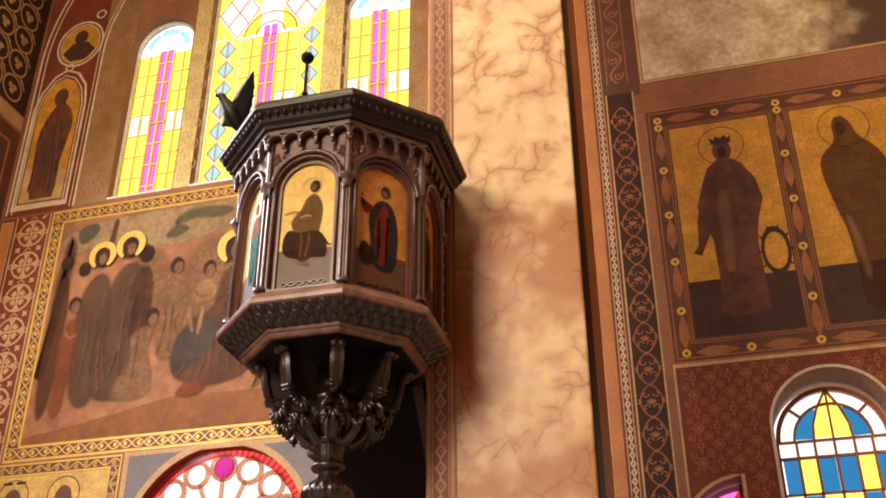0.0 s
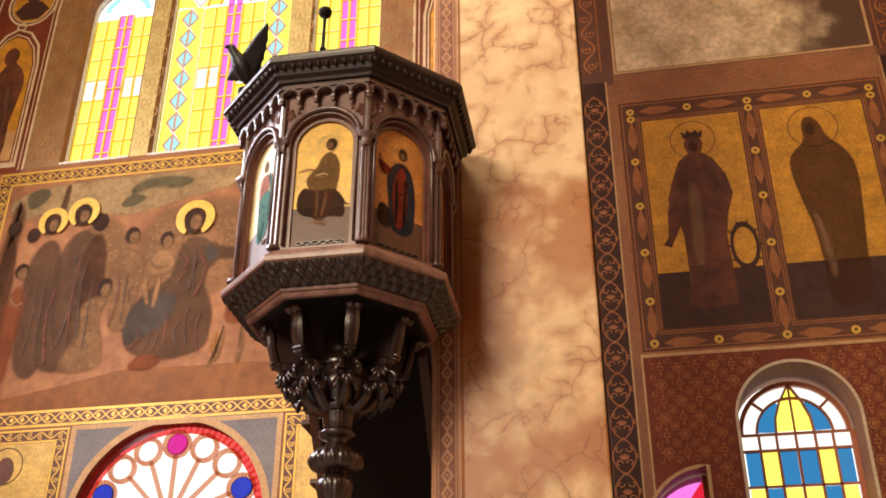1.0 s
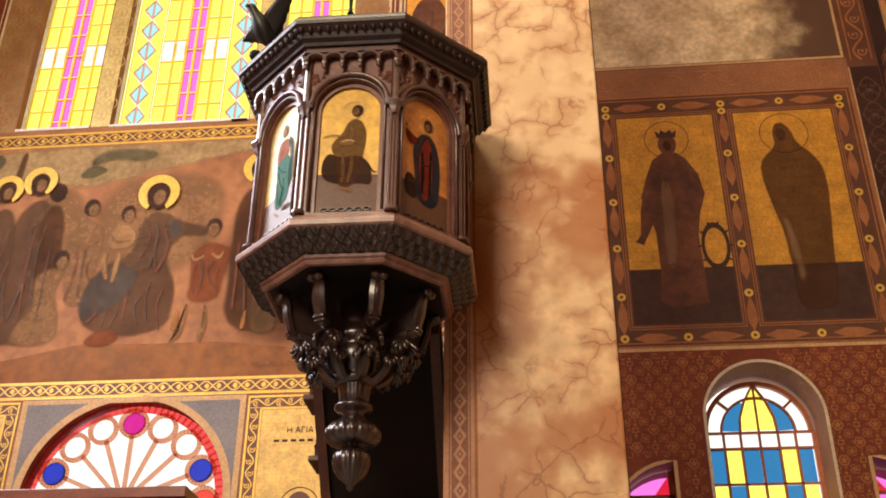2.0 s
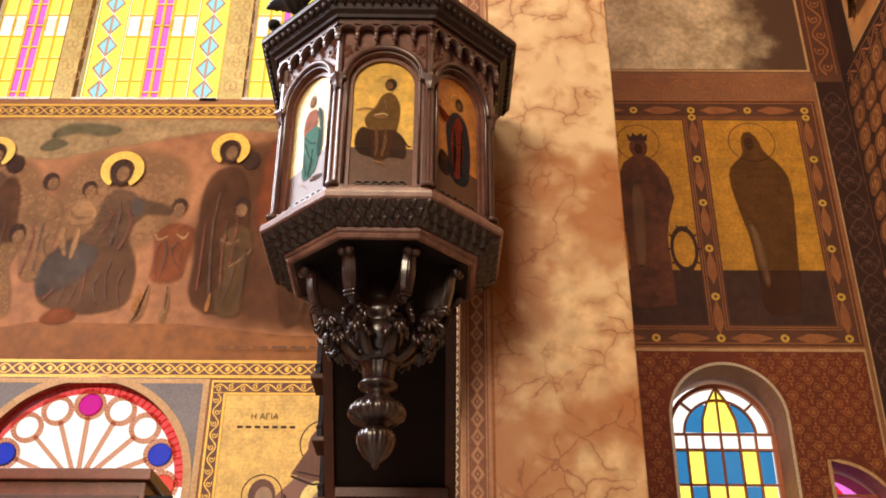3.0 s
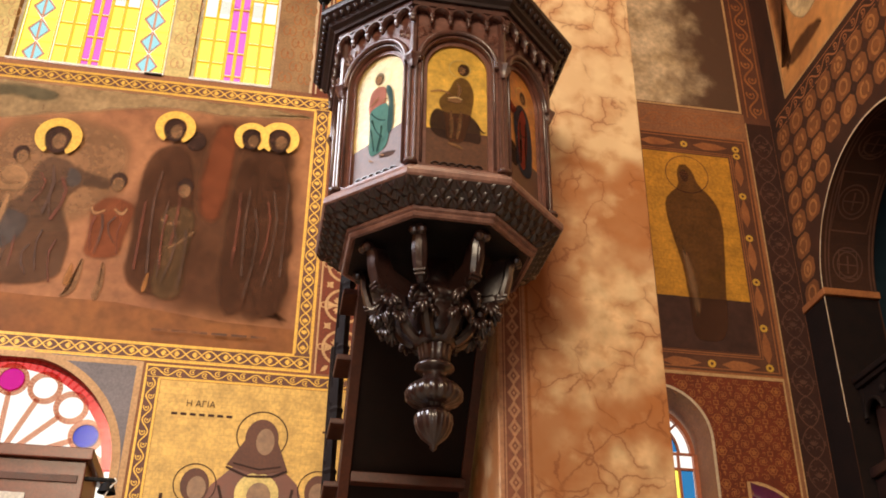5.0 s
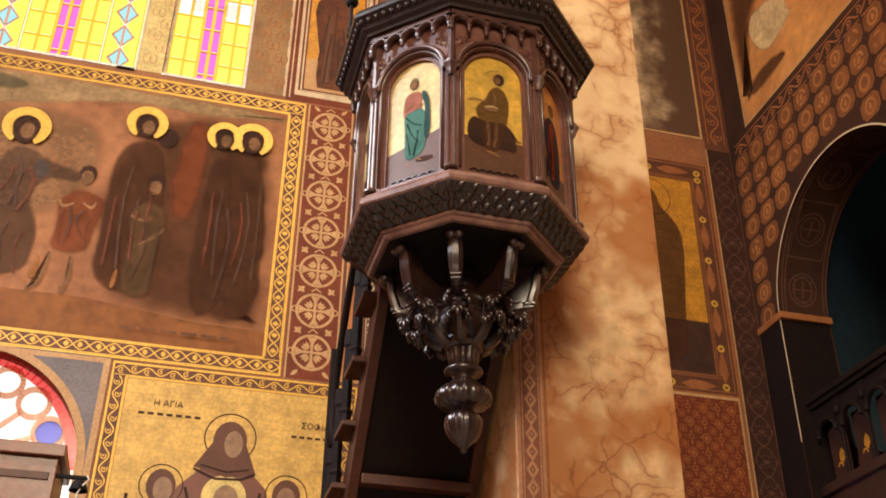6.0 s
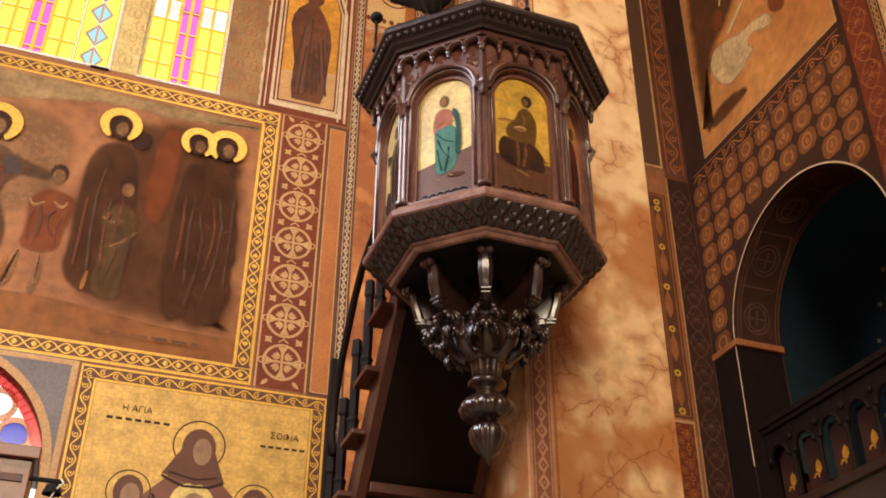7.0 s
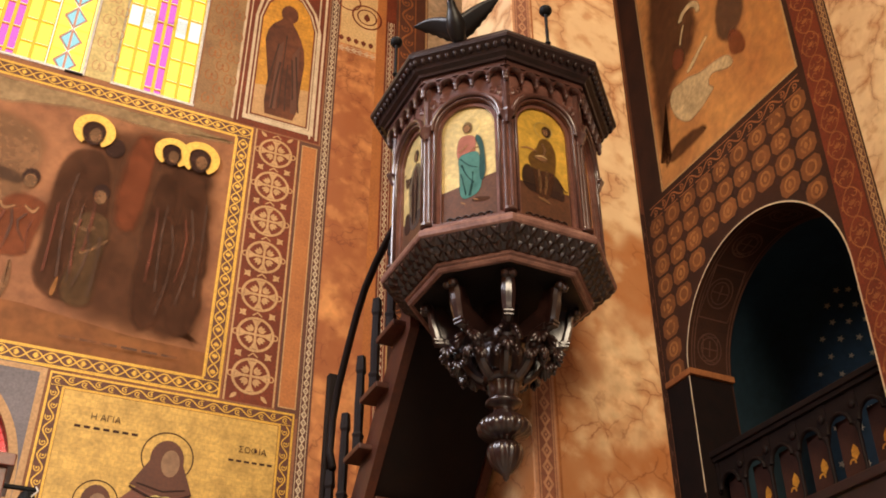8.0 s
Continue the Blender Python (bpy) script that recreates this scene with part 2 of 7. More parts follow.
BORDER_RED = material("dull_red_border_paint", (0.27, 0.095, 0.045), rough=0.6, second=(0.19, 0.06, 0.03), scale=3)
BORDER_TAN = material("dull_salmon_border_paint", (0.5, 0.25, 0.13), rough=0.6, second=(0.38, 0.17, 0.08), scale=5)
DARK = material("dark_ground_paint", (0.055, 0.019, 0.011), rough=0.65, second=(0.032, 0.012, 0.008), scale=3, spec=0.25)
FRAME_DARK = material("dark_umber_frame_paint", (0.13, 0.048, 0.022), rough=0.6, second=(0.08, 0.028, 0.014), scale=3, spec=0.3)
GREY = material("grey_blue_plaster", (0.22, 0.19, 0.19), rough=0.7, second=(0.15, 0.13, 0.13), scale=2)
GOLD = gold_leaf("gold_ground", (0.74, 0.46, 0.11), 0.075)
GOLD_DEEP = gold_leaf("deep_gold_ground", (0.7, 0.32, 0.032), 0.12)
GOLD_PALE = gold_leaf("pale_gold_ground", (0.86, 0.66, 0.22), 0.03)
SCENE_BROWN = material("old_painting_brown", (0.38, 0.165, 0.07), rough=0.6, second=(0.23, 0.092, 0.042), scale=0.9, fine=9, bump=0.04, contrast=1.5, spec=0.15)
# Light green-ochre imitates window glow bleeding over the strips of wall.
GLOW_OCHRE = material("glow_ochre_plaster", (0.68, 0.54, 0.22), rough=0.7, second=(0.5, 0.38, 0.14), scale=3, fine=25, bump=0.08)
FIELD = material("olive_brown_paint", (0.34, 0.19, 0.07), rough=0.6, second=(0.2, 0.1, 0.04), scale=3)
SCENE_EARTH = material("old_painting_earth", (0.27, 0.105, 0.032), rough=0.6, second=(0.19, 0.068, 0.024), scale=1.4, fine=8, bump=0.04, spec=0.15)
SCENE_DARK = material("old_painting_shadow", (0.07, 0.029, 0.018), rough=0.6, second=(0.042, 0.018, 0.012), scale=2.2, fine=12, bump=0.04, spec=0.25)
SCENE_RED = material("old_painting_red", (0.2, 0.05, 0.024), rough=0.45, second=(0.12, 0.034, 0.018), scale=3, fine=12, bump=0.04)
SKIN = material("old_painting_ochre", (0.3, 0.17, 0.08), rough=0.45, second=(0.2, 0.1, 0.05), scale=4, fine=20, bump=0.05)
WASH = {k: worn(material("faded_" + k, c, rough=0.6, spec=0.25, second=tuple(0.6 * v for v in c), scale=3, fine=14, bump=0.04), 0.1, 0.9, 3.2) for k, c in (("umber", (0.125, 0.056, 0.032)), ("slate", (0.165, 0.088, 0.056)), ("rust", (0.22, 0.055, 0.025)), ("flesh", (0.33, 0.16, 0.07)), ("ochre", (0.3, 0.16, 0.065)))}


def stormy(name, light, shade, dusk, edge):
    """A faded picture of clouds that turns to a dark mass on one side, with a ragged soft edge."""
    m = material(name, light, rough=0.55, second=shade, scale=2.6, fine=16, bump=0.04, contrast=1.2, spec=0.3)
    nt = m.node_tree
    p = nt.nodes["Principled BSDF"]
    before = p.inputs["Base Color"].links[0].from_socket
    geo = nt.nodes.new("ShaderNodeNewGeometry")
    xyz = nt.nodes.new("ShaderNodeSeparateXYZ")
    nt.links.new(geo.outputs["Position"], xyz.inputs[0])
    rag = nt.nodes.new("ShaderNodeTexNoise")
    rag.inputs["Scale"].default_value, rag.inputs["Detail"].default_value = 3.6, 8
    nt.links.new(geo.outputs["Position"], rag.inputs["Vector"])
    total = nt.nodes.new("ShaderNodeMath")
    total.operation = "MULTIPLY_ADD"
    total.inputs[1].default_value = 1.3
    nt.links.new(rag.outputs["Fac"], total.inputs[0])
    nt.links.new(xyz.outputs["X"], total.inputs[2])
    fac = nt.nodes.new("ShaderNodeMapRange")
    fac.interpolation_type = "SMOOTHSTEP"
    fac.inputs["From Min"].default_value, fac.inputs["From Max"].default_value = edge + 0.3, edge + 1.1
    nt.links.new(total.outputs[0], fac.inputs["Value"])
    mix = nt.nodes.new("ShaderNodeMix")
    mix.data_type = "RGBA"
    mix.inputs["B"].default_value = (*dusk, 1)
    nt.links.new(before, mix.inputs["A"])
    nt.links.new(fac.outputs["Result"], mix.inputs["Factor"])
    nt.links.new(mix.outputs["Result"], p.inputs["Base Color"])
    return m


STORM = stormy("old_painting_storm", (0.76, 0.58, 0.35), (0.38, 0.25, 0.12), (0.1, 0.05, 0.028), 1.75)
TILE_TAN = material("tan_lattice_paint", (0.25, 0.09, 0.026), rough=0.7, second=(0.1, 0.033, 0.011), scale=1.3, fine=12, spec=0.3)
TILE_LINE = material("ochre_lattice_line", (0.42, 0.17, 0.048), rough=0.6, second=(0.24, 0.085, 0.026), scale=3, spec=0.3)
# East wall's brown is taken far down, to put its shade into the colour.
EAST_SHADED = material("shaded_east_paint", (0.06, 0.019, 0.007), rough=0.75, second=(0.025, 0.009, 0.004), scale=1.6, spec=0.3)
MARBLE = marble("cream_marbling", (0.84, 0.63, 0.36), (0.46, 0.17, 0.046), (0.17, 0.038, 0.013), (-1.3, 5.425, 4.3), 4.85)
MARBLE_RED = marble("rust_marbling", (0.7, 0.31, 0.1), (0.36, 0.11, 0.034), (0.14, 0.035, 0.015))
NIGHT = material("night_blue_vault", (0.03, 0.062, 0.085), rough=0.6, second=(0.018, 0.038, 0.055), scale=1.2, fine=10, bump=0.05)
SIDE_GROUND = material("side_painting_ground", (0.6, 0.27, 0.075), rough=0.45, second=(0.38, 0.14, 0.04), scale=1.3, fine=8, bump=0.04)
WHITE = material("white_window_paint", (0.75, 0.72, 0.64), rough=0.5, second=(0.62, 0.57, 0.48), scale=4)
ROSE_BAR = stained("translucent_red_bar", (0.72, 0.08, 0.08))
SALMON = stained("translucent_salmon_bar", (0.62, 0.3, 0.2))
WOOD_BAR = material("painted_red_bar", (0.5, 0.16, 0.07), rough=0.5, second=(0.4, 0.12, 0.05), scale=5)
GLASS_YELLOW = stained("yellow_glass", (1.0, 0.9, 0.13))
GLASS_PINK = stained("magenta_glass", (0.7, 0.16, 0.6))
GLASS_BLUE = stained("pale_blue_glass", (0.36, 0.66, 0.72))
GLASS_DEEP = stained("deep_blue_glass", (0.03, 0.05, 0.5))
GLASS_SKY = stained("azure_glass", (0.025, 0.16, 0.36))
GLASS_CLEAR = stained("frosted_white_glass", (0.86, 0.85, 0.8))
# See-through amber on the window bars imitates bloom spilling over them.
BLOOM_AMBER = stained("amber_bloom_strip", (0.8, 0.5, 0.06))
GLASS_MAGENTA = stained("vivid_magenta_glass", (0.6, 0.02, 0.3))
GLASS_RED = stained("red_glass", (0.8, 0.08, 0.06))
DAY = glow("daylight_sky", (1.0, 0.98, 0.94), 1.5)


def brushed(name, base, second=None, scale=3.0, most=0.68):
    """Old thin paint whose coat fades out at the edge of each stroke, by the stroke's own cover value."""
    m = material("brushed_" + name, base, rough=0.7, spec=0.08, second=second or tuple(0.6 * v for v in base), scale=scale, fine=16, bump=0.03, contrast=1.2)
    nt = m.node_tree
    out, p = nt.nodes["Material Output"], nt.nodes["Principled BSDF"]
    cover = nt.nodes.new("ShaderNodeAttribute")
    cover.attribute_name = "cover"
    geo = nt.nodes.new("ShaderNodeNewGeometry")
    thin = nt.nodes.new("ShaderNodeTexNoise")
    thin.inputs["Scale"].default_value, thin.inputs["Detail"].default_value = 4.5, 7
    nt.links.new(geo.outputs["Position"], thin.inputs["Vector"])
    total = nt.nodes.new("ShaderNodeMath")
    total.operation = "MULTIPLY_ADD"
    total.inputs[1].default_value = 0.9
    nt.links.new(thin.outputs["Fac"], total.inputs[0])
    nt.links.new(cover.outputs["Fac"], total.inputs[2])
    fade = nt.nodes.new("ShaderNodeMapRange")
    fade.interpolation_type = "SMOOTHSTEP"
    fade.inputs["From Min"].default_value, fade.inputs["From Max"].default_value = 0.5, 1.4
    fade.inputs["To Max"].default_value = most
    nt.links.new(total.outputs[0], fade.inputs["Value"])
    clear = nt.nodes.new("ShaderNodeBsdfTransparent")
    mix = nt.nodes.new("ShaderNodeMixShader")
    nt.links.new(fade.outputs["Result"], mix.inputs[0])
    nt.links.new(clear.outputs[0], mix.inputs[1])
    nt.links.new(p.outputs[0], mix.inputs[2])
    nt.links.new(mix.outputs[0], out.inputs[0])
    return m


BR = {k: brushed(k, c, most=0.9 if k in ("teal", "deep_teal", "rose", "crimson", "night", "pale", "dark") else 0.68) for k, c in (("slate", (0.125, 0.065, 0.038)), ("umber", (0.1, 0.04, 0.02)), ("rust", (0.26, 0.07, 0.028)), ("flesh", (0.46, 0.24, 0.11)), ("tan", (0.32, 0.165, 0.078)), ("olive", (0.16, 0.085, 0.038)), ("blue", (0.12, 0.09, 0.075)), ("sky", (0.46, 0.31, 0.15)), ("dark", (0.055, 0.026, 0.018)), ("green", (0.15, 0.125, 0.07)), ("earth", (0.4, 0.17, 0.055)), ("crimson", (0.24, 0.035, 0.018)), ("rose", (0.5, 0.19, 0.14)), ("teal", (0.09, 0.25, 0.22)), ("deep_teal", (0.035, 0.1, 0.1)), ("pale", (0.72, 0.5, 0.24)), ("night", (0.03, 0.032, 0.045)))}
BR.update({"faint_" + k: brushed("faint_" + k, c, most=0.42) for k, c in (("umber", (0.09, 0.04, 0.024)), ("dark", (0.05, 0.024, 0.017)), ("tan", (0.4, 0.21, 0.1)))})


# ---- helpers for shapes ----
def link_mesh(name, bm, mat, parent=None, label="", smooth=False):
    bmesh.ops.recalc_face_normals(bm, faces=bm.faces)
    me = bpy.data.meshes.new(name)
    bm.to_mesh(me)
    bm.free()
    me.materials.append(mat)
    if smooth:
        for f in me.polygons:
            f.use_smooth = True
    ob = new(name, me)
    if parent:
        ob.parent = parent
    if label:
        ob["label"] = label
    return ob


part = link_mesh


def empty(name, at, label, category, group="", kind=""):
    ob = new(name)
    ob.empty_display_size = 0.1
    ob.matrix_world = at if isinstance(at, Matrix) else Matrix.Translation(at)
    return tagged(ob, label, category, group, kind)


def box(bm, x0, x1, y0, y1, z0, z1, bevel=0.0):
    made = bmesh.ops.create_cube(bm, size=1, matrix=Matrix.Translation(((x0 + x1) / 2, (y0 + y1) / 2, (z0 + z1) / 2)) @ Matrix.Diagonal((x1 - x0, y1 - y0, z1 - z0, 1)))
    if bevel:
        edges = list({e for v in made["verts"] for e in v.link_edges})
        bmesh.ops.bevel(bm, geom=edges, offset=bevel, segments=2, affect="EDGES", profile=0.6)


def lathe(bm, profile, n=24, turn=0.0, wave=0, depth=0.0, at=(0, 0)):
    """Turned shape from (radius, z) pairs; wave gives gadroons or flutes."""
    rings = []
    for r, z in profile:
        ring = []
        for i in range(n):
            a = turn + 2 * math.pi * i / n
            rr = r * (1 + depth * math.cos(wave * a)) if wave else r
            ring.append(bm.verts.new((at[0] + rr * math.cos(a), at[1] + rr * math.sin(a), z)))
        rings.append(ring)
    for a, b in zip(rings, rings[1:]):
        for i in range(n):
            bm.faces.new((a[i], a[(i + 1) % n], b[(i + 1) % n], b[i]))
    bm.faces.new(rings[0][::-1])
    bm.faces.new(rings[-1])


def sweep(bm, path, sizes, up=(0, 0, 1)):
    """A bar of (width, thickness) sizes along a path."""
    rings = []
    up = Vector(up)
    for i, p in enumerate(path):
        d = (Vector(path[min(i + 1, len(path) - 1)]) - Vector(path[max(i - 1, 0)])).normalized()
        s = d.cross(up)
        s = s.normalized() if s.length > 1e-4 else Vector((1, 0, 0))
        n = s.cross(d)
        w, h = sizes[i] if isinstance(sizes, list) else sizes
        rings.append([bm.verts.new(Vector(p) + s * w / 2 * math.cos(a) * 1.2 + n * h / 2 * math.sin(a) * 1.2) for a in [math.pi / 4 * k + math.pi / 8 for k in range(8)]])
    for a, b in zip(rings, rings[1:]):
        for k in range(8):
            bm.faces.new((a[k], a[(k + 1) % 8], b[(k + 1) % 8], b[k]))
    bm.faces.new(rings[0][::-1])
    bm.faces.new(rings[-1])


# Flat painted ornament: polygons in the plane of a wall, a few millimetres proud of it.
BACK_Y, RIGHT_X, PILLAR_Y, LEFT_X = 9.93, 2.9, 5.425, -8.78
PLANES = {
    "back": lambda u, v, o: (u, BACK_Y - o, v),
    "right": lambda u, v, o: (RIGHT_X - o, u, v),
    "pillar": lambda u, v, o: (u, PILLAR_Y - o, v),
    "left": lambda u, v, o: (LEFT_X + o, u, v),
}


def paint(name, polys, mat, parent, plane="back", off=0.004, label=""):
    me = bpy.data.meshes.new(name)
    verts, faces = [], []
    place = PLANES[plane] if isinstance(plane, str) else plane
    for poly in polys:
        faces.append(list(range(len(verts), len(verts) + len(poly))))
        lift = 0.4 * off + 0.00015 * (len(faces) % 5)
        verts += [place(u, v, lift) for u, v in poly]
    me.from_pydata(verts, [], faces)
    me.materials.append(mat)
    ob = new(name, me)
    if parent:
        ob.parent = parent
        ob.matrix_parent_inverse = parent.matrix_world.inverted()
    if label:
        ob["label"] = label
    if len(polys) > 40:
        ob["kind"] = "stuff"
    return ob


def paint_each(name, groups, mat, parent, plane="back", off=0.004, lift=0.0012):
    """One object for each painted shape, each a little above the one before."""
    return [paint(name, polys, mat, parent, plane, off + lift * i) for i, polys in enumerate(groups)]


def rounded(poly, times_=2):
    """Cuts the corners of an outline until it runs smoothly."""
    for _ in range(times_):
        out = []
        for i, a in enumerate(poly):
            b = poly[(i + 1) % len(poly)]
            out += [(0.75 * a[0] + 0.25 * b[0], 0.75 * a[1] + 0.25 * b[1]), (0.25 * a[0] + 0.75 * b[0], 0.25 * a[1] + 0.75 * b[1])]
        poly = out
    return poly


def evenly(poly, n):
    """The same outline with n points at even steps."""
    lengths = [math.dist(poly[i], poly[(i + 1) % len(poly)]) for i in range(len(poly))]
    step, out, i, gone = sum(lengths) / n, [], 0, 0.0
    for k in range(n):
        while i < len(poly) - 1 and gone + lengths[i] < k * step:
            gone += lengths[i]
            i += 1
        t = min(1.0, (k * step - gone) / max(lengths[i], 1e-9))
        a, b = poly[i], poly[(i + 1) % len(poly)]
        out.append((a[0] + (b[0] - a[0]) * t, a[1] + (b[1] - a[1]) * t))
    return out


def brush(name, polys, mat, parent, plane="back", off=0.004, soft=0.05, local=False, label=""):
    """Painted shapes with soft edges, one object each: a full middle and a rim over which the paint fades."""
    place = PLANES[plane] if isinstance(plane, str) else plane
    for k, poly in enumerate(polys):
        poly = evenly(rounded(poly), 56)
        n = len(poly)
        area = sum(poly[i][0] * poly[(i + 1) % n][1] - poly[(i + 1) % n][0] * poly[i][1] for i in range(n)) / 2
        turn = 1 if area > 0 else -1
        depths = [min(soft, 0.38 * min(math.dist(p, poly[(i + q) % n]) for q in range(6, n - 5))) * turn for i, p in enumerate(poly)]
        lift = 0.4 * off + 0.00011 * k
        verts = [place(u, v, lift) for u, v in poly]
        for i, (u, v) in enumerate(poly):
            a, b = poly[i - 1], poly[(i + 1) % n]
            d = math.hypot(b[0] - a[0], b[1] - a[1]) or 1
            verts.append(place(u - (b[1] - a[1]) / d * depths[i], v + (b[0] - a[0]) / d * depths[i], lift))
        faces = [(i, (i + 1) % n, n + (i + 1) % n, n + i) for i in range(n)] + [tuple(range(n, 2 * n))]
        me = bpy.data.meshes.new(name)
        me.from_pydata(verts, [], faces)
        layer = me.attributes.new("cover", "FLOAT", "POINT")
        for i in range(n):
            layer.data[n + i].value = 1.0
        me.materials.append(mat)
        ob = new(name, me)
        ob.parent = parent
        if not local:
            ob.matrix_parent_inverse = parent.matrix_world.inverted()
        if label:
            ob["label"] = label


def band(pts, w):
    """One tapered stroke along a line."""
    left, right = [], []
    for i, p in enumerate(pts):
        a, b = pts[max(i - 1, 0)], pts[min(i + 1, len(pts) - 1)]
        d = math.hypot(b[0] - a[0], b[1] - a[1]) or 1
        q = w / 2 * (0.35 + 0.65 * math.sin(math.pi * (0.15 + 0.7 * i / (len(pts) - 1))))
        left.append((p[0] - (b[1] - a[1]) / d * q, p[1] + (b[0] - a[0]) / d * q))
        right.append((p[0] + (b[1] - a[1]) / d * q, p[1] - (b[0] - a[0]) / d * q))
    return left + right[::-1]


def rect(u0, u1, v0, v1):
    return [(u0, v0), (u1, v0), (u1, v1), (u0, v1)]


def rim(u0, u1, v0, v1, w):
    """Four strips just inside a rectangle."""
    return [rect(u0, u1, v0, v0 + w), rect(u0, u1, v1 - w, v1), rect(u0, u0 + w, v0 + w, v1 - w), rect(u1 - w, u1, v0 + w, v1 - w)]


def disc(u, v, r, n=20, ry=None):
    return [(u + r * math.cos(2 * math.pi * i / n), v + (ry or r) * math.sin(2 * math.pi * i / n)) for i in range(n)]


def ring(u, v, r, w, n=24, a0=0.0, a1=360.0, ry=None):
    out = []
    ky = (ry or r) / r
    for i in range(n):
        a, b = radians(a0 + (a1 - a0) * i / n), radians(a0 + (a1 - a0) * (i + 1) / n)
        out.append([(u + q * math.cos(c), v + ky * q * math.sin(c)) for q, c in ((r - w / 2, a), (r + w / 2, a), (r + w / 2, b), (r - w / 2, b))])
    return out


def arc_shape(u, v, r, w, a0, a1, n=30):
    """One flat band along an arc."""
    arc = [radians(a0 + (a1 - a0) * i / n) for i in range(n + 1)]
    return [(u + (r + w / 2) * math.cos(a), v + (r + w / 2) * math.sin(a)) for a in arc] + [(u + (r - w / 2) * math.cos(a), v + (r - w / 2) * math.sin(a)) for a in arc[::-1]]


def ribbon(pts, w):
    out, left, right = [], [], []
    for i, p in enumerate(pts):
        a, b = pts[max(i - 1, 0)], pts[min(i + 1, len(pts) - 1)]
        d = math.hypot(b[0] - a[0], b[1] - a[1]) or 1
        nx, ny = -(b[1] - a[1]) / d * w / 2, (b[0] - a[0]) / d * w / 2
        left.append((p[0] + nx, p[1] + ny)), right.append((p[0] - nx, p[1] - ny))
    for i in range(len(pts) - 1):
        out.append([left[i], left[i + 1], right[i + 1], right[i]])
    return out


def leaf(u, v, angle, length, width):
    c, s = math.cos(angle), math.sin(angle)
    return [(u + x * length * c - y * width * s, v + x * length * s + y * width * c) for x, y in ((0, 0), (0.3, 0.42), (0.65, 0.36), (1, 0), (0.65, -0.36), (0.3, -0.42))]


def along(u0, v0, u1, v1):
    """Maps (distance, offset) along a straight band to the wall."""
    d = math.hypot(u1 - u0, v1 - v0)
    cx, cy = (u1 - u0) / d, (v1 - v0) / d
    return d, lambda s, o: (u0 + cx * s - cy * o, v0 + cy * s + cx * o)


def scroll(u0, v0, u1, v1, w, period):
    """Interlaced scroll with palmettes for a painted border."""
    d, at = along(u0, v0, u1, v1)
    n = max(1, round(d / period))
    per = d / n
    out = []
    for sign in (1, -1):
        line = [(s * d / (n * 14), sign * w * 0.33 * math.sin(2 * math.pi * s / 28 * 1.0)) for s in range(n * 14 + 1)]
        out += ribbon([at(*p) for p in line], w * 0.085)
    for i in range(n):
        s = (i + 0.5) * per
        for k, a in enumerate((-1.0, -0.5, 0, 0.5, 1.0)):
            way = a + (0 if i % 2 else math.pi)
            base = at(s - math.cos(way) * 0.02, 0)
            tip = at(s + math.cos(way) * per * 0.3, math.sin(way) * w * 0.26)
            out.append(leaf(*base, math.atan2(tip[1] - base[1], tip[0] - base[0]), math.hypot(tip[0] - base[0], tip[1] - base[1]), w * 0.13))
    for o in (-w * 0.46, w * 0.46):
        out += ribbon([at(0, o), at(d, o)], w * 0.06)
    return out


def vine(u0, v0, u1, v1, w, period):
    """A running vine with a curl in each bend."""
    d, at = along(u0, v0, u1, v1)
    n = max(1, round(d / period))
    per = d / n
    out = ribbon([at(s * per / 10, w * 0.26 * math.sin(math.pi * s / 10)) for s in range(n * 10 + 1)], w * 0.1)
    for i in range(n):
        side = 1 if i % 2 else -1
        curl = []
        for k in range(12):
            a = k / 11 * 4.6
            r = per * 0.36 * (1 - k / 15)
            curl.append(at((i + 0.5) * per + r * math.cos(a + 1.2), side * (w * 0.05 + r * 0.8 * math.sin(a + 1.2)) ))
        out += ribbon(curl, w * 0.075)
        tip = at((i + 0.5) * per, side * w * 0.12)
        out.append(disc(*tip, w * 0.08, 8))
    for o in (-w * 0.45, w * 0.45):
        out += ribbon([at(0, o), at(d, o)], w * 0.06)
    return out


def chain(u0, v0, u1, v1, w):
    """A row of linked hollow lozenges between two lines."""
    d, at = along(u0, v0, u1, v1)
    n = max(1, round(d / (w * 1.15)))
    per = d / n
    out = []
    for i in range(n):
        s = (i + 0.5) * per
        q = [(-0.55, 0), (0, 0.42), (0.55, 0), (0, -0.42)]
        for k in range(4):
            (a, b), (c, e) = q[k], q[(k + 1) % 4]
            out.append([at(s + a * per, b * w), at(s + c * per, e * w), at(s + c * per * 0.5, e * w * 0.5), at(s + a * per * 0.5, b * w * 0.5)])
        out.append([at(s + a * per * 0.2, b * w * 0.2) for a, b in q])
    for o in (-w * 0.56, w * 0.56):
        out += ribbon([at(0, o), at(d, o)], w * 0.09)
    return out


def robed(u, v, h, w, turn=0.0):
    """A plain standing painted shape: a robe and a round top."""
    side = [(0.34, 0.0), (0.38, 0.1), (0.35, 0.3), (0.44, 0.5), (0.49, 0.62), (0.45, 0.71), (0.34, 0.78), (0.2, 0.825), (0.13, 0.86)]
    right = [(u + x * w + turn * y * w, v + y * h) for x, y in side]
    left = [(u - x * w * (0.78 + 0.3 * math.sin(5 * y)) + turn * y * w, v + y * h * 0.985) for x, y in side]
    return [right + left[::-1], disc(u + turn * 0.9 * w, v + 0.9 * h, 0.06 * h, 14, 0.082 * h)]


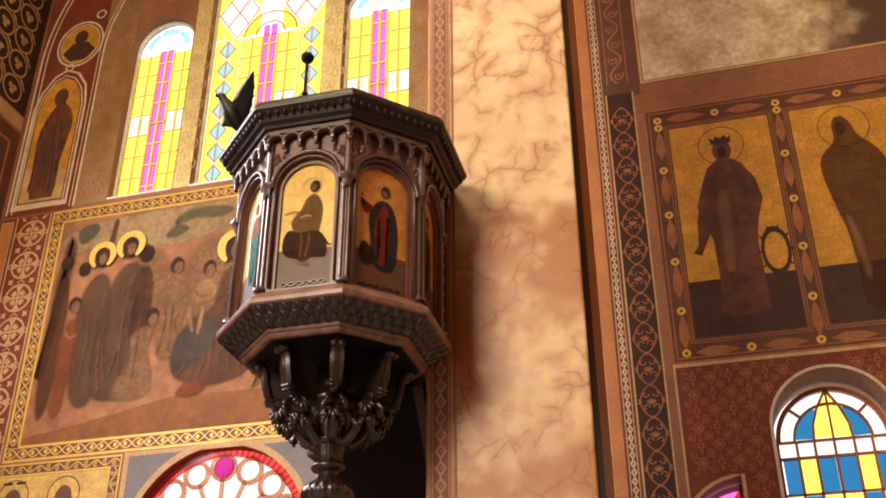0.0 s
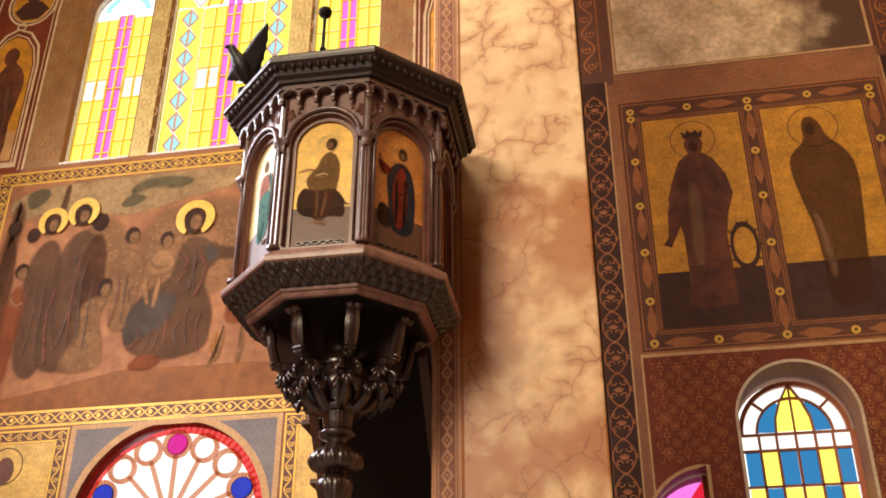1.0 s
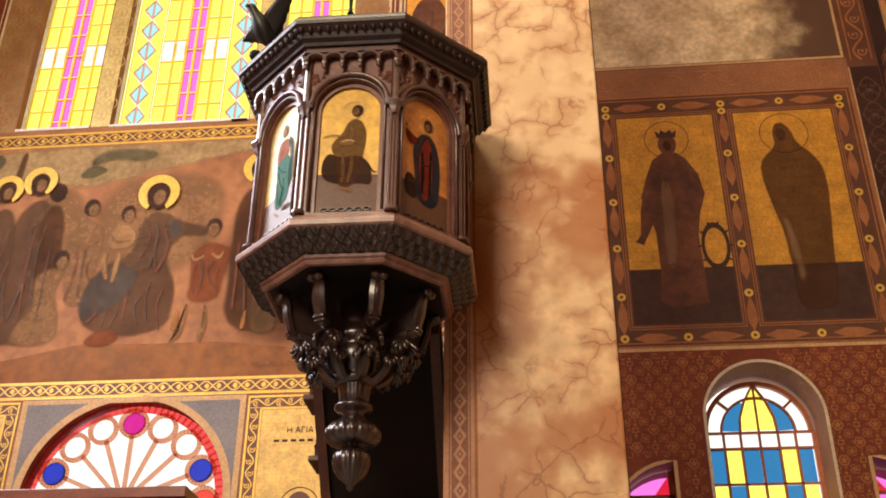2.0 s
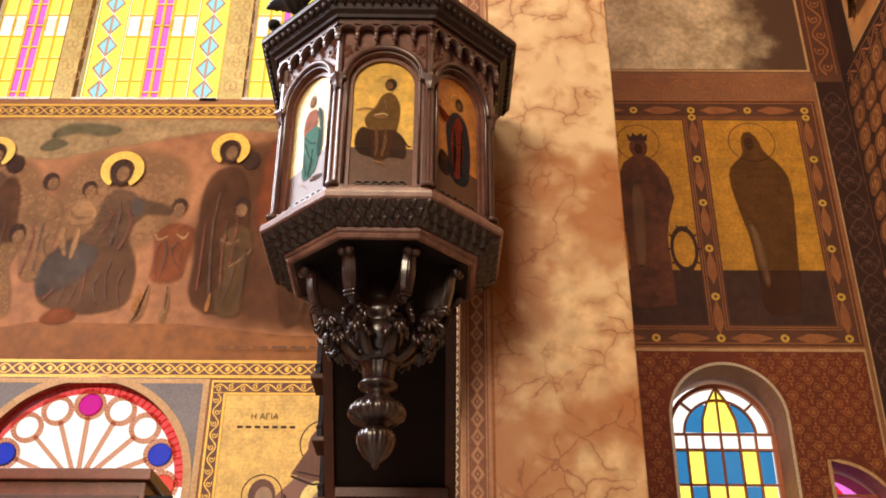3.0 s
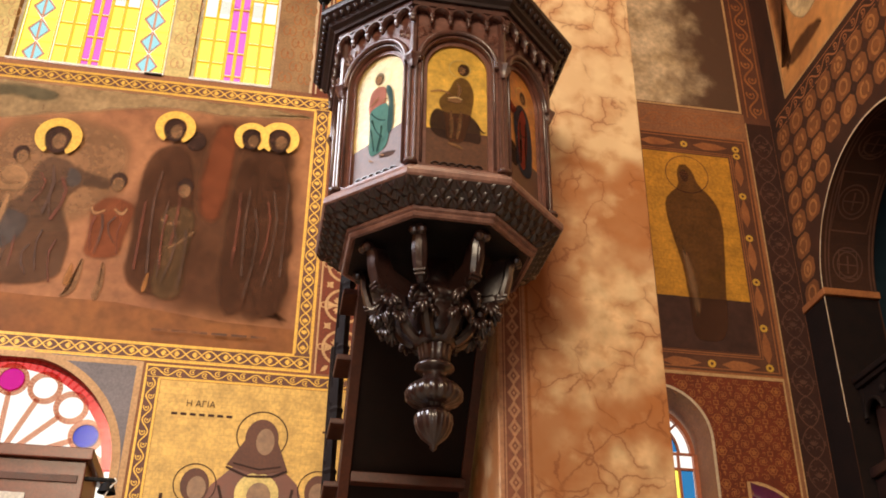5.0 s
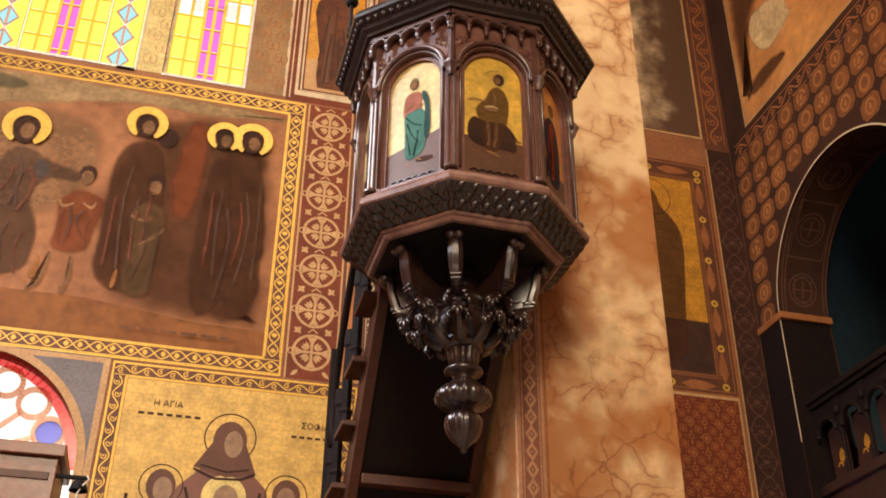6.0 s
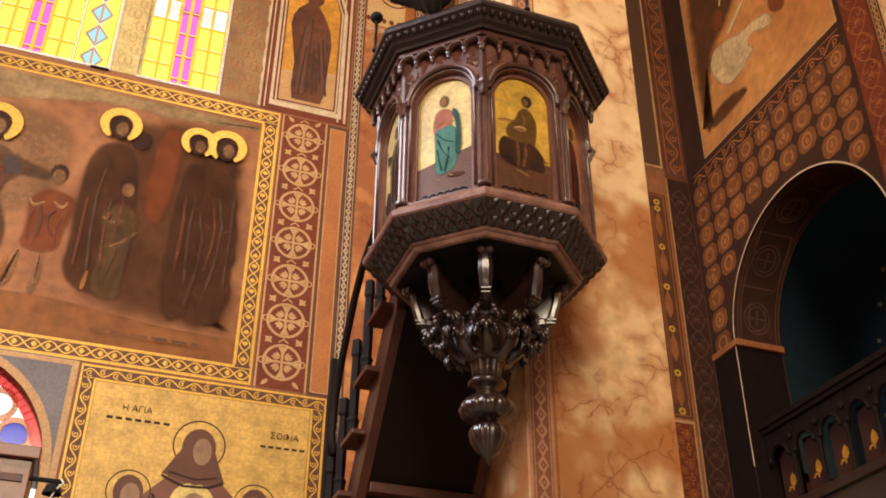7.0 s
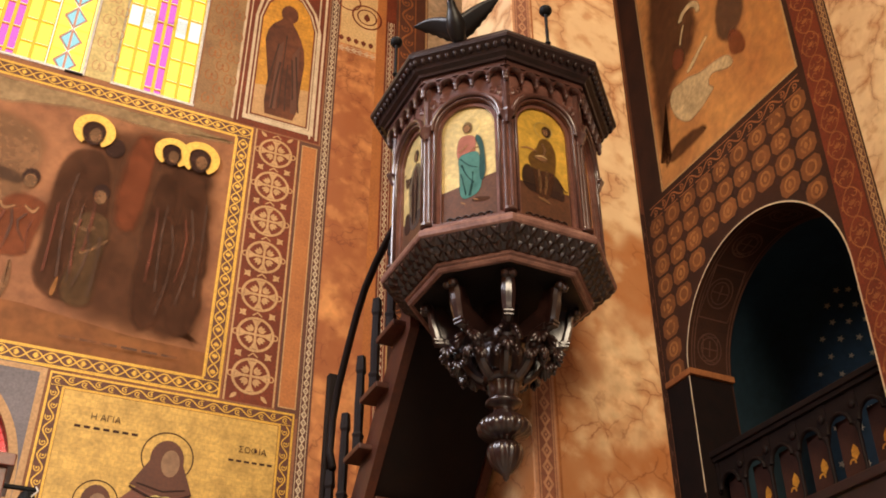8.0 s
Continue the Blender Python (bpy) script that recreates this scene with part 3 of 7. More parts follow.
def arch_outline(u, w, v0, spring, n=20, rise=None):
    """A round-headed outline, anticlockwise from the lower left."""
    r = w / 2
    return [(u - r, v0), (u + r, v0)] + [(u + r * math.cos(math.pi * i / n), spring + (rise or r) * math.sin(math.pi * i / n)) for i in range(n + 1)]


def arch_rim(u, w, v0, spring, t, n=20):
    """A band of width t round a round-headed opening."""
    r = w / 2
    out = ring(u, spring, r + t / 2, t, n, 0, 180)
    return out + [rect(u - r - t, u - r, v0, spring), rect(u + r, u + r + t, v0, spring)]


def pierced_wall(name, outer, holes, place, depth, mat):
    """A wall with thickness, and openings that go through it. place(u, v, o) puts a point; o is the depth behind the face."""
    bm = bmesh.new()
    loops = []
    for loop in [outer] + holes:
        verts = [bm.verts.new(place(u, v, 0)) for u, v in loop]
        loops.append(verts)
        for i in range(len(verts)):
            bm.edges.new((verts[i], verts[(i + 1) % len(verts)]))
    bmesh.ops.triangle_fill(bm, use_beauty=True, use_dissolve=False, edges=bm.edges[:])
    front = bm.faces[:]
    made = bmesh.ops.extrude_face_region(bm, geom=front)
    shift = Vector(place(0, 0, depth)) - Vector(place(0, 0, 0))
    bmesh.ops.translate(bm, verts=[g for g in made["geom"] if isinstance(g, bmesh.types.BMVert)], vec=shift)
    return tagged(link_mesh(name, bm, mat), kind="structure")


# ---- the large structure ----
TALL = [(-6.765, 0.92, 8.71, 11.22, None), (-5.205, 1.7, 8.71, 12.6, None), (-3.62, 0.92, 8.71, 11.22, None)]
ROSE_U, ROSE_V, ROSE_R = -5.22, 4.2, 1.04
ARCH_WIN = (1.065, 1.11, 3.0, 4.885)


def quarter(u, v0, v1, r, side):
    """A quarter-round headed opening, upright on one side."""
    return [(u, v0), (u, v1)] + [(u - side * r * math.sin(i * math.pi / 20), v1 - r + r * math.cos(i * math.pi / 20)) for i in range(1, 11)] + [(u - side * r, v0)]


back_holes = [arch_outline(u, w, v, s) for u, w, v, s, _ in TALL]
back_holes.append(arch_outline(ROSE_U, 2 * ROSE_R, 3.2, ROSE_V, 32))
back_holes.append(arch_outline(*ARCH_WIN))
back_holes.append(quarter(0.17, 3.2, 4.465, 0.62, 1))
back_holes.append(quarter(1.955, 3.2, 4.465, 0.62, -1))
wall_north = pierced_wall("wall_north", rect(LEFT_X - 0.4, RIGHT_X + 0.4, 0, 14.0), back_holes, lambda u, v, o: (u, BACK_Y + o, v), 0.2, PLASTER)
# Its outer leaf opens wide behind the tall windows and the fan window.
wide_holes = [rect(-8.4, -2.4, 8.5, 13.8), rect(-7.2, -3.4, 2.95, 5.8)] + back_holes[4:]
wall_outer = pierced_wall("wall_outer", rect(LEFT_X - 0.4, RIGHT_X + 0.4, 0, 14.0), wide_holes, lambda u, v, o: (u, BACK_Y + 0.2 + o, v), 0.35, PLASTER)

RA_U, RA_R, RA_S = 8.14, 1.33, 6.46
wall_east = pierced_wall("wall_east", rect(-9.0, BACK_Y - 0.002, 0, 14.0), [arch_outline(RA_U, 2 * RA_R, 3.4, RA_S, 36)], lambda u, v, o: (RIGHT_X + o, u, v), 0.62, EAST_SHADED)
wall_west = pierced_wall("wall_west", rect(-9.0, BACK_Y - 0.002, 0, 14.0), [arch_outline(4.7, 5.4, 7.2, 9.2, 24, 1.6)], lambda u, v, o: (LEFT_X - o, u, v), 0.4, PLASTER)
wall_south = pierced_wall("wall_south", rect(LEFT_X - 0.4, RIGHT_X + 0.6, 0, 14.0), [arch_outline(-5.8, 4.4, 7.1, 9.4, 24), rect(-5.1, -2.1, 0.05, 4.1)], lambda u, v, o: (u, -9.0 - o, v), 0.4, PLASTER)
bm = bmesh.new()
box(bm, LEFT_X - 0.4, 7.5, -9.4, 10.6, 14.0, 14.3)
tagged(link_mesh("ceiling", bm, PLASTER), kind="structure")
bm = bmesh.new()
box(bm, LEFT_X - 0.4, 7.5, -9.4, 10.6, -0.3, 0.0)
FLOOR = material("stone_floor", (0.3, 0.26, 0.22), rough=0.4, second=(0.22, 0.19, 0.16), scale=2)
tagged(link_mesh("floor", bm, FLOOR), kind="structure")
# Daylight outside the stained glass.
bm = bmesh.new()
box(bm, -11.0, 4.4, 10.66, 10.7, 1.0, 16.5)
tagged(link_mesh("backdrop", bm, DAY), kind="structure", label="bright daylight outside the stained glass windows")

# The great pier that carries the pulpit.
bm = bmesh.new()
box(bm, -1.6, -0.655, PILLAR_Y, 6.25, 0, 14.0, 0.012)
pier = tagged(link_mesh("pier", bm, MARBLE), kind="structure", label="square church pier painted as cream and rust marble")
# Thin near-black sheet imitates the shadow on the pier's side face.
bm = bmesh.new()
box(bm, -0.656, -0.649, PILLAR_Y + 0.03, PILLAR_Y + 0.3, 0.0, 13.95, 0.002)
part("side_strip", bm, BLACK_WOOD_SHADE, pier, "dark strip that paints in shade on the pier's side")
paint("border_ground", [rect(-1.59, -1.44, 0.05, 13.9)], BORDER_TAN, pier, "pillar", 0.003)
paint("border_field", [rect(-1.57, -1.455, 0.05, 13.9)], BORDER_RED, pier, "pillar", 0.006)
paint("lozenge_chain", chain(-1.512, 2.4, -1.512, 9.0, 0.085), BORDER_TAN, pier, "pillar", 0.009)
paint("border_line", [rect(-1.435, -1.42, 0.05, 13.9)], COPPER_LINE, pier, "pillar", 0.004)
side = lambda u, v, o: (-0.655 + o, u, v)
paint("side_face", [rect(PILLAR_Y + 0.03, 6.24, 0.05, 13.9)], ORANGE, pier, side, 0.003, "plain brown side of the pier")

# ---- north wall: painted decoration ----
murals = tagged(new("painted_wall"), "painted wall with gold scroll borders and brown ground", "wall painting", kind="structure")
AX = -5.22


def mirrored(polys):
    return [[(2 * AX - u, v) for u, v in p] for p in polys]


def both(polys):
    return polys + mirrored(polys)


# Brown ground between and round the tall windows, with heart-shaped vines.
paint("window_field", [rect(-7.72, -7.24, 8.7, 12.4), rect(-3.15, -2.68, 8.7, 12.4)], FIELD, murals, off=0.003)
paint("pier_field", [rect(-6.29, -6.06, 8.72, 12.0), rect(-4.35, -4.08, 8.72, 12.0)], GLOW_OCHRE, murals, off=0.003)


def hearts(u0, u1, v0, v1, size):
    out = []
    v, row = v0 + size / 2, 0
    while v < v1:
        u = u0 + size / 2 + (size / 2 if row % 2 else 0)
        while u < u1:
            for s in (1, -1):
                pts = []
                for k in range(10):
                    a = -1.5 + k * 0.52
                    r = size * 0.36 * (1 - k * 0.055)
                    pts.append((u + s * (size * 0.02 + r * 0.62 * (1 + math.sin(a))), v - size * 0.1 + r * math.cos(a) * -1.0 + size * 0.05 * k * 0.5))
                out += ribbon(pts, size * 0.06)
            out.append(leaf(u, v - size * 0.12, math.pi / 2, size * 0.3, size * 0.16))
            u += size
        v += size * 0.8
        row += 1
    return out


paint("heart_vine", hearts(-7.7, -7.26, 8.78, 12.2, 0.22) + hearts(-3.13, -2.7, 8.78, 12.2, 0.22), COPPER_LINE, murals, off=0.007)
paint("pier_vine", hearts(-6.28, -6.07, 8.8, 12.0, 0.2) + hearts(-4.34, -4.09, 8.8, 12.0, 0.22), TAN, murals, off=0.007)

# Gold scroll border of the great painting.
B0, B1, B2, B3 = -7.98, -2.46, 5.27, 8.64
paint("border_ground", rim(B0, B1, B2, B3, 0.19), BROWN, murals, off=0.008)
paint("border_edge", rim(B0, B1, B2, B3, 0.02) + rim(B0 + 0.17, B1 - 0.17, B2 + 0.17, B3 - 0.17, 0.02), GOLD_LINE, murals, off=0.011)
paint("gold_scroll", scroll(B0 + 0.02, B2 + 0.095, B1 - 0.02, B2 + 0.095, 0.15, 0.15) + scroll(B0 + 0.02, B3 - 0.095, B1 - 0.02, B3 - 0.095, 0.15, 0.15)
      + scroll(B0 + 0.095, B2 + 0.2, B0 + 0.095, B3 - 0.2, 0.15, 0.15) + scroll(B1 - 0.095, B2 + 0.2, B1 - 0.095, B3 - 0.2, 0.15, 0.15), GOLD_LINE, murals, off=0.012)

# Columns of ringed crosses beside it.
def cross_column(u, v0, v1, n):
    out = []
    step = (v1 - v0) / n
    for i in range(n):
        v = v0 + (i + 0.5) * step
        out += ring(u, v, 0.185, 0.028, 28)
        for k in range(4):
            a = math.pi / 2 * k + math.pi / 4
            c, s = math.cos(a - math.pi / 4), math.sin(a - math.pi / 4)
            out.append([(u + x * c - y * s, v + x * s + y * c) for x, y in ((0.0, -0.012), (0.1, -0.016), (0.165, -0.05), (0.165, 0.05), (0.1, 0.016), (0.0, 0.012))])
            for b in (-0.45, 0.0, 0.45):
                out.append(leaf(u + 0.045 * math.cos(a), v + 0.045 * math.sin(a), a + b, 0.085, 0.05))
        for sgn in (1, -1):
            out += ring(u + sgn * 0.205, v, 0.03, 0.014, 10)
        out += ribbon([(u - 0.05, v + step / 2 - 0.02), (u, v + step / 2 + 0.02), (u + 0.05, v + step / 2 - 0.02)], 0.016)
        for sx in (1, -1):
            for sy in (1, -1):
                out.append(leaf(u + sx * 0.12, v + sy * step * 0.42, math.atan2(sy, sx), 0.1, 0.05))
    return out


paint("cross_ground", both([rect(-2.44, -1.9, 5.27, 8.64)]), RUST, murals, off=0.005)
paint("ringed_cross", both(cross_column(-2.175, 5.33, 8.6, 7)), TAN, murals, off=0.009)
paint("cross_edge", both([rect(-2.43, -2.41, 5.27, 8.64), rect(-1.93, -1.91, 5.27, 8.64)]), TAN, murals, off=0.009)
paint("plain_strip_ground", both([rect(-1.9, -1.66, 5.2, 8.64)]), BROWN, murals, off=0.004)
paint("plain_strip", both([rect(-1.865, -1.7, 5.3, 8.58)]), ORANGE, murals, off=0.008)
paint("plain_strip_edge", both(rim(-1.875, -1.69, 5.29, 8.59, 0.012)), TAN, murals, off=0.011)
paint("chain_ground", both([rect(-1.66, -1.53, 2.0, 12.5)]), BROWN, murals, off=0.006)
paint("lozenge_chain", both(chain(-1.6, 3.4, -1.6, 11.6, 0.075)), PALE, murals, off=0.009)
paint("marbled_field", [rect(-1.53, -1.02, 2.0, 13.9)], MARBLE_RED, murals, off=0.004)
paint("upper_field", [rect(-1.52, -1.03, 10.38, 13.9)], OCHRE, murals, off=0.007)
paint("upper_scroll", ring(-1.17, 10.95, 0.2, 0.025) + ring(-1.17, 10.95, 0.13, 0.02) + [leaf(-1.17, 10.87, math.pi / 2, 0.15, 0.1)] + ring(-1.43, 11.15, 0.16, 0.02) + [leaf(-1.5 + 0.1 * k, 10.52, -math.pi / 2, 0.1, 0.08) for k in range(5)], RUST, murals, off=0.011)
paint("cross_chain", chain(-1.53, 10.3, -1.03, 10.3, 0.075), PALE, murals, off=0.012)


def draped(u, v, h, w, bend=0.0, arm=0.0, seat=False):
    """A draped painted shape: an uneven robe with folds, an arm and a plain round top."""
    r = random.Random(int(u * 977 + v * 31))
    j = lambda a: a * (0.85 + 0.3 * r.random())
    side = [(0.34, 0.0), (0.42, 0.1), (0.36, 0.3), (0.43, 0.46), (0.46, 0.6), (0.44, 0.7), (0.34, 0.78), (0.15, 0.83)]
    if seat:
        side = [(0.62, 0.0), (0.72, 0.14), (0.7, 0.32), (0.5, 0.44), (0.44, 0.6), (0.42, 0.7), (0.32, 0.78), (0.15, 0.83)]
    right = [(u + j(x) * w + bend * y * w, v + y * h) for x, y in side]
    left = [(u - j(x) * w + bend * y * w, v + y * h) for x, y in side]
    robe = [right + left[::-1]]
    if arm:
        robe.append([(u + arm * 0.3 * w, v + 0.76 * h), (u + arm * 0.75 * w, v + 0.66 * h), (u + arm * 1.05 * w, v + 0.63 * h), (u + arm * 1.0 * w, v + 0.55 * h), (u + arm * 0.6 * w, v + 0.5 * h), (u + arm * 0.3 * w, v + 0.55 * h)])
    folds = []
    for k in range(6):
        x = (k - 2.5) * 0.13 * w + bend * 0.4 * w
        y0, y1 = 0.04 + 0.2 * r.random(), 0.45 + 0.3 * r.random()
        folds += ribbon([(u + x * 1.25, v + y0 * h), (u + x + 0.02 * (r.random() - 0.5), v + 0.5 * (y0 + y1) * h), (u + x * 0.7 + bend * 0.3 * w, v + y1 * h)], 0.01 + 0.018 * r.random())
    top = [disc(u + bend * 0.9 * w, v + 0.905 * h, min(0.12, 0.07 * h), 14, min(0.15, 0.088 * h))]
    return robe, folds, top


# Saints' panels under the great blind arch.
def saint_panel(parent, flip):
    f = (lambda polys: polys) if flip else mirrored
    u = -8.26
    panel = empty("saint_mural", (u if flip else 2 * AX - u, BACK_Y, 8.75), "arched wall painting of a dark robed shape on gold", "wall painting", "saint paintings")
    paint("frame", f([rect(-8.68, -7.83, 8.75, 8.82)] + ribbon([(-8.66, 8.78), (-8.66, 10.4), (-8.58, 10.7), (-8.42, 10.95), (-8.25, 11.04), (-8.05, 10.95), (-7.9, 10.72), (-7.85, 10.4), (-7.85, 8.78)], 0.035)
                     + ribbon([(-8.61, 8.83), (-8.61, 10.4), (-8.53, 10.66), (-8.4, 10.87), (-8.25, 10.95), (-8.09, 10.87), (-7.96, 10.68), (-7.9, 10.4), (-7.9, 8.83), (-8.61, 8.83)], 0.02)), PALE, panel, off=0.012)
    inner = [(-8.58, 8.86), (-7.93, 8.86), (-7.93, 10.4), (-7.99, 10.66), (-8.1, 10.83), (-8.25, 10.91), (-8.4, 10.83), (-8.51, 10.66), (-8.58, 10.4)]
    paint("gold_ground", f([inner]), GOLD_DEEP, panel, off=0.008)
    paint("painted_floor", f([[(-8.58, 8.86), (-7.93, 8.86), (-7.93, 9.3), (-8.58, 9.42)]]), TAN, panel, off=0.012)
    paint("robe", f(robed(-8.27, 8.9, 1.85, 0.56, 0.03)), ROBE_BROWN, panel, off=0.016)
    paint("fold", f(draped(-8.27, 8.9, 1.8, 0.5)[1]), SCENE_DARK, panel, off=0.02)
    paint("robe_fold", f([[(-8.45, 9.0), (-8.38, 9.0), (-8.34, 9.9), (-8.42, 10.1)], [(-8.2, 9.0), (-8.12, 9.0), (-8.16, 10.0), (-8.22, 10.1)]]), BROWN, panel, off=0.019)
    return panel


saint_panel(murals, True)
saint_panel(murals, False)
paint("arch_ground", both([[(-8.76, 8.66), (-7.74, 8.66), (-7.74, 12.6), (-8.76, 12.6)]]), RUST, murals, off=0.0045)
arcs = []
for r, w in ((3.5, 0.03), (3.42, 0.02), (2.5, 0.03), (2.56, 0.015)):
    arcs += [p for p in ring(AX, 11.2, r, w, 60, 0, 180)]
    arcs += both([rect(AX + r - w / 2, AX + r + w / 2, 8.7, 11.2)])
paint("arch_line", arcs, PALE, murals, off=0.007)
med = []
for sgn in (-1, 1):
    med += ring(AX + sgn * 2.91, 11.5, 0.36, 0.03, 30, ry=0.4) + ring(AX + sgn * 2.91, 11.5, 0.31, 0.015, 30, ry=0.35) + ring(AX + sgn * 3.0, 11.08, 0.06, 0.025, 14) + ring(AX + sgn * 2.65, 12.0, 0.07, 0.025, 14)
paint("medallion_rim", med, PALE, murals, off=0.012)
paint("medallion_ground", [disc(AX - 2.91, 11.5, 0.3, 28, 0.34), disc(AX + 2.91, 11.5, 0.3, 28, 0.34)], GOLD_DEEP, murals, off=0.009)
paint("medallion_shape", [p for s in (-1, 1) for p in ([(AX + s * 2.91 - 0.26, 11.36), (AX + s * 2.91 - 0.12, 11.2), (AX + s * 2.91 + 0.12, 11.2), (AX + s * 2.91 + 0.26, 11.36), (AX + s * 2.91 + 0.12, 11.52), (AX + s * 2.91 - 0.12, 11.52)], disc(AX + s * 2.91, 11.62, 0.11, 14, 0.13))], SCENE_DARK, murals, off=0.013)

# The great painting: sky, buildings, earth, and plain shapes for the crowd.
big = empty("great_painting", (AX, BACK_Y, 5.46), "large old brown wall painting of a robed crowd with gold halos", "wall painting")
G0, G1, G2, G3 = -7.79, -2.65, 5.46, 8.45
paint("brown_ground", [rect(G0, G1, G2, G3)], SCENE_BROWN, big, off=0.006)
brush("painted_sky", [[(G0, 7.85), (-7.0, 8.0), (-6.2, 7.8), (-5.6, 7.95), (-4.9, 8.1), (-4.3, 8.25), (-3.6, 8.2), (G1 + 0.1, 8.3), (G1, G3), (-5.2, G3 + 0.02), (G0, G3)]], BR["sky"], big, off=0.010, soft=0.08)
brush("painted_glow", [[(-6.0, 6.7), (-5.2, 6.5), (-4.5, 6.9), (-4.4, 7.9), (-5.2, 8.15), (-6.1, 7.9)], [(-6.9, 6.6), (-6.3, 6.4), (-5.9, 7.3), (-6.3, 8.0), (-6.9, 7.7)]], BR["tan"], big, off=0.011, soft=0.3)
brush("painted_tree", [[(-6.25, 8.1), (-5.9, 8.2), (-5.5, 8.12), (-5.3, 8.3), (-5.6, 8.42), (-6.1, 8.4)], [(-7.5, 8.0), (-7.2, 8.2), (-7.25, 8.4), (-7.6, 8.35)], [(-6.35, 8.0), (-6.1, 7.95), (-5.9, 8.1), (-6.15, 8.2)]], BR["green"], big, off=0.012, soft=0.1)
paint("painted_earth", [[(G0, G2), (G1, G2), (G1, 5.72), (-3.4, 5.74), (-4.4, 5.86), (-5.2, 5.86), (-5.9, 5.88), (-6.6, 5.74), (-7.3, 5.62), (G0, 5.55)]], SCENE_EARTH, big, off=0.012)
brush("painted_dark_house", [[(-4.3, 5.75), (-2.7, 5.6), (G1, 5.8), (G1, 8.2), (-3.2, 8.36), (-4.1, 8.2), (-4.5, 7.4), (-4.55, 6.6)]], BR["umber"], big, off=0.014, soft=0.3)
brush("painted_dark_house", [[(-3.5, 5.75), (-2.7, 5.7), (-2.68, 8.2), (-3.4, 8.25)]], BR["umber"], big, off=0.016, soft=0.25)
brush("painted_building", [[(G0, 6.2), (-7.65, 6.2), (-7.4, 8.2), (G0, 8.3)], band([(-7.05, 7.9), (-7.0, 8.4)], 0.2)], BR["umber"], big, off=0.014, soft=0.12)
brush("painted_curtain", [[(-3.85, 6.9), (-3.45, 6.8), (-3.4, 8.15), (-3.75, 8.2)]], BR["rust"], big, off=0.02, soft=0.1)


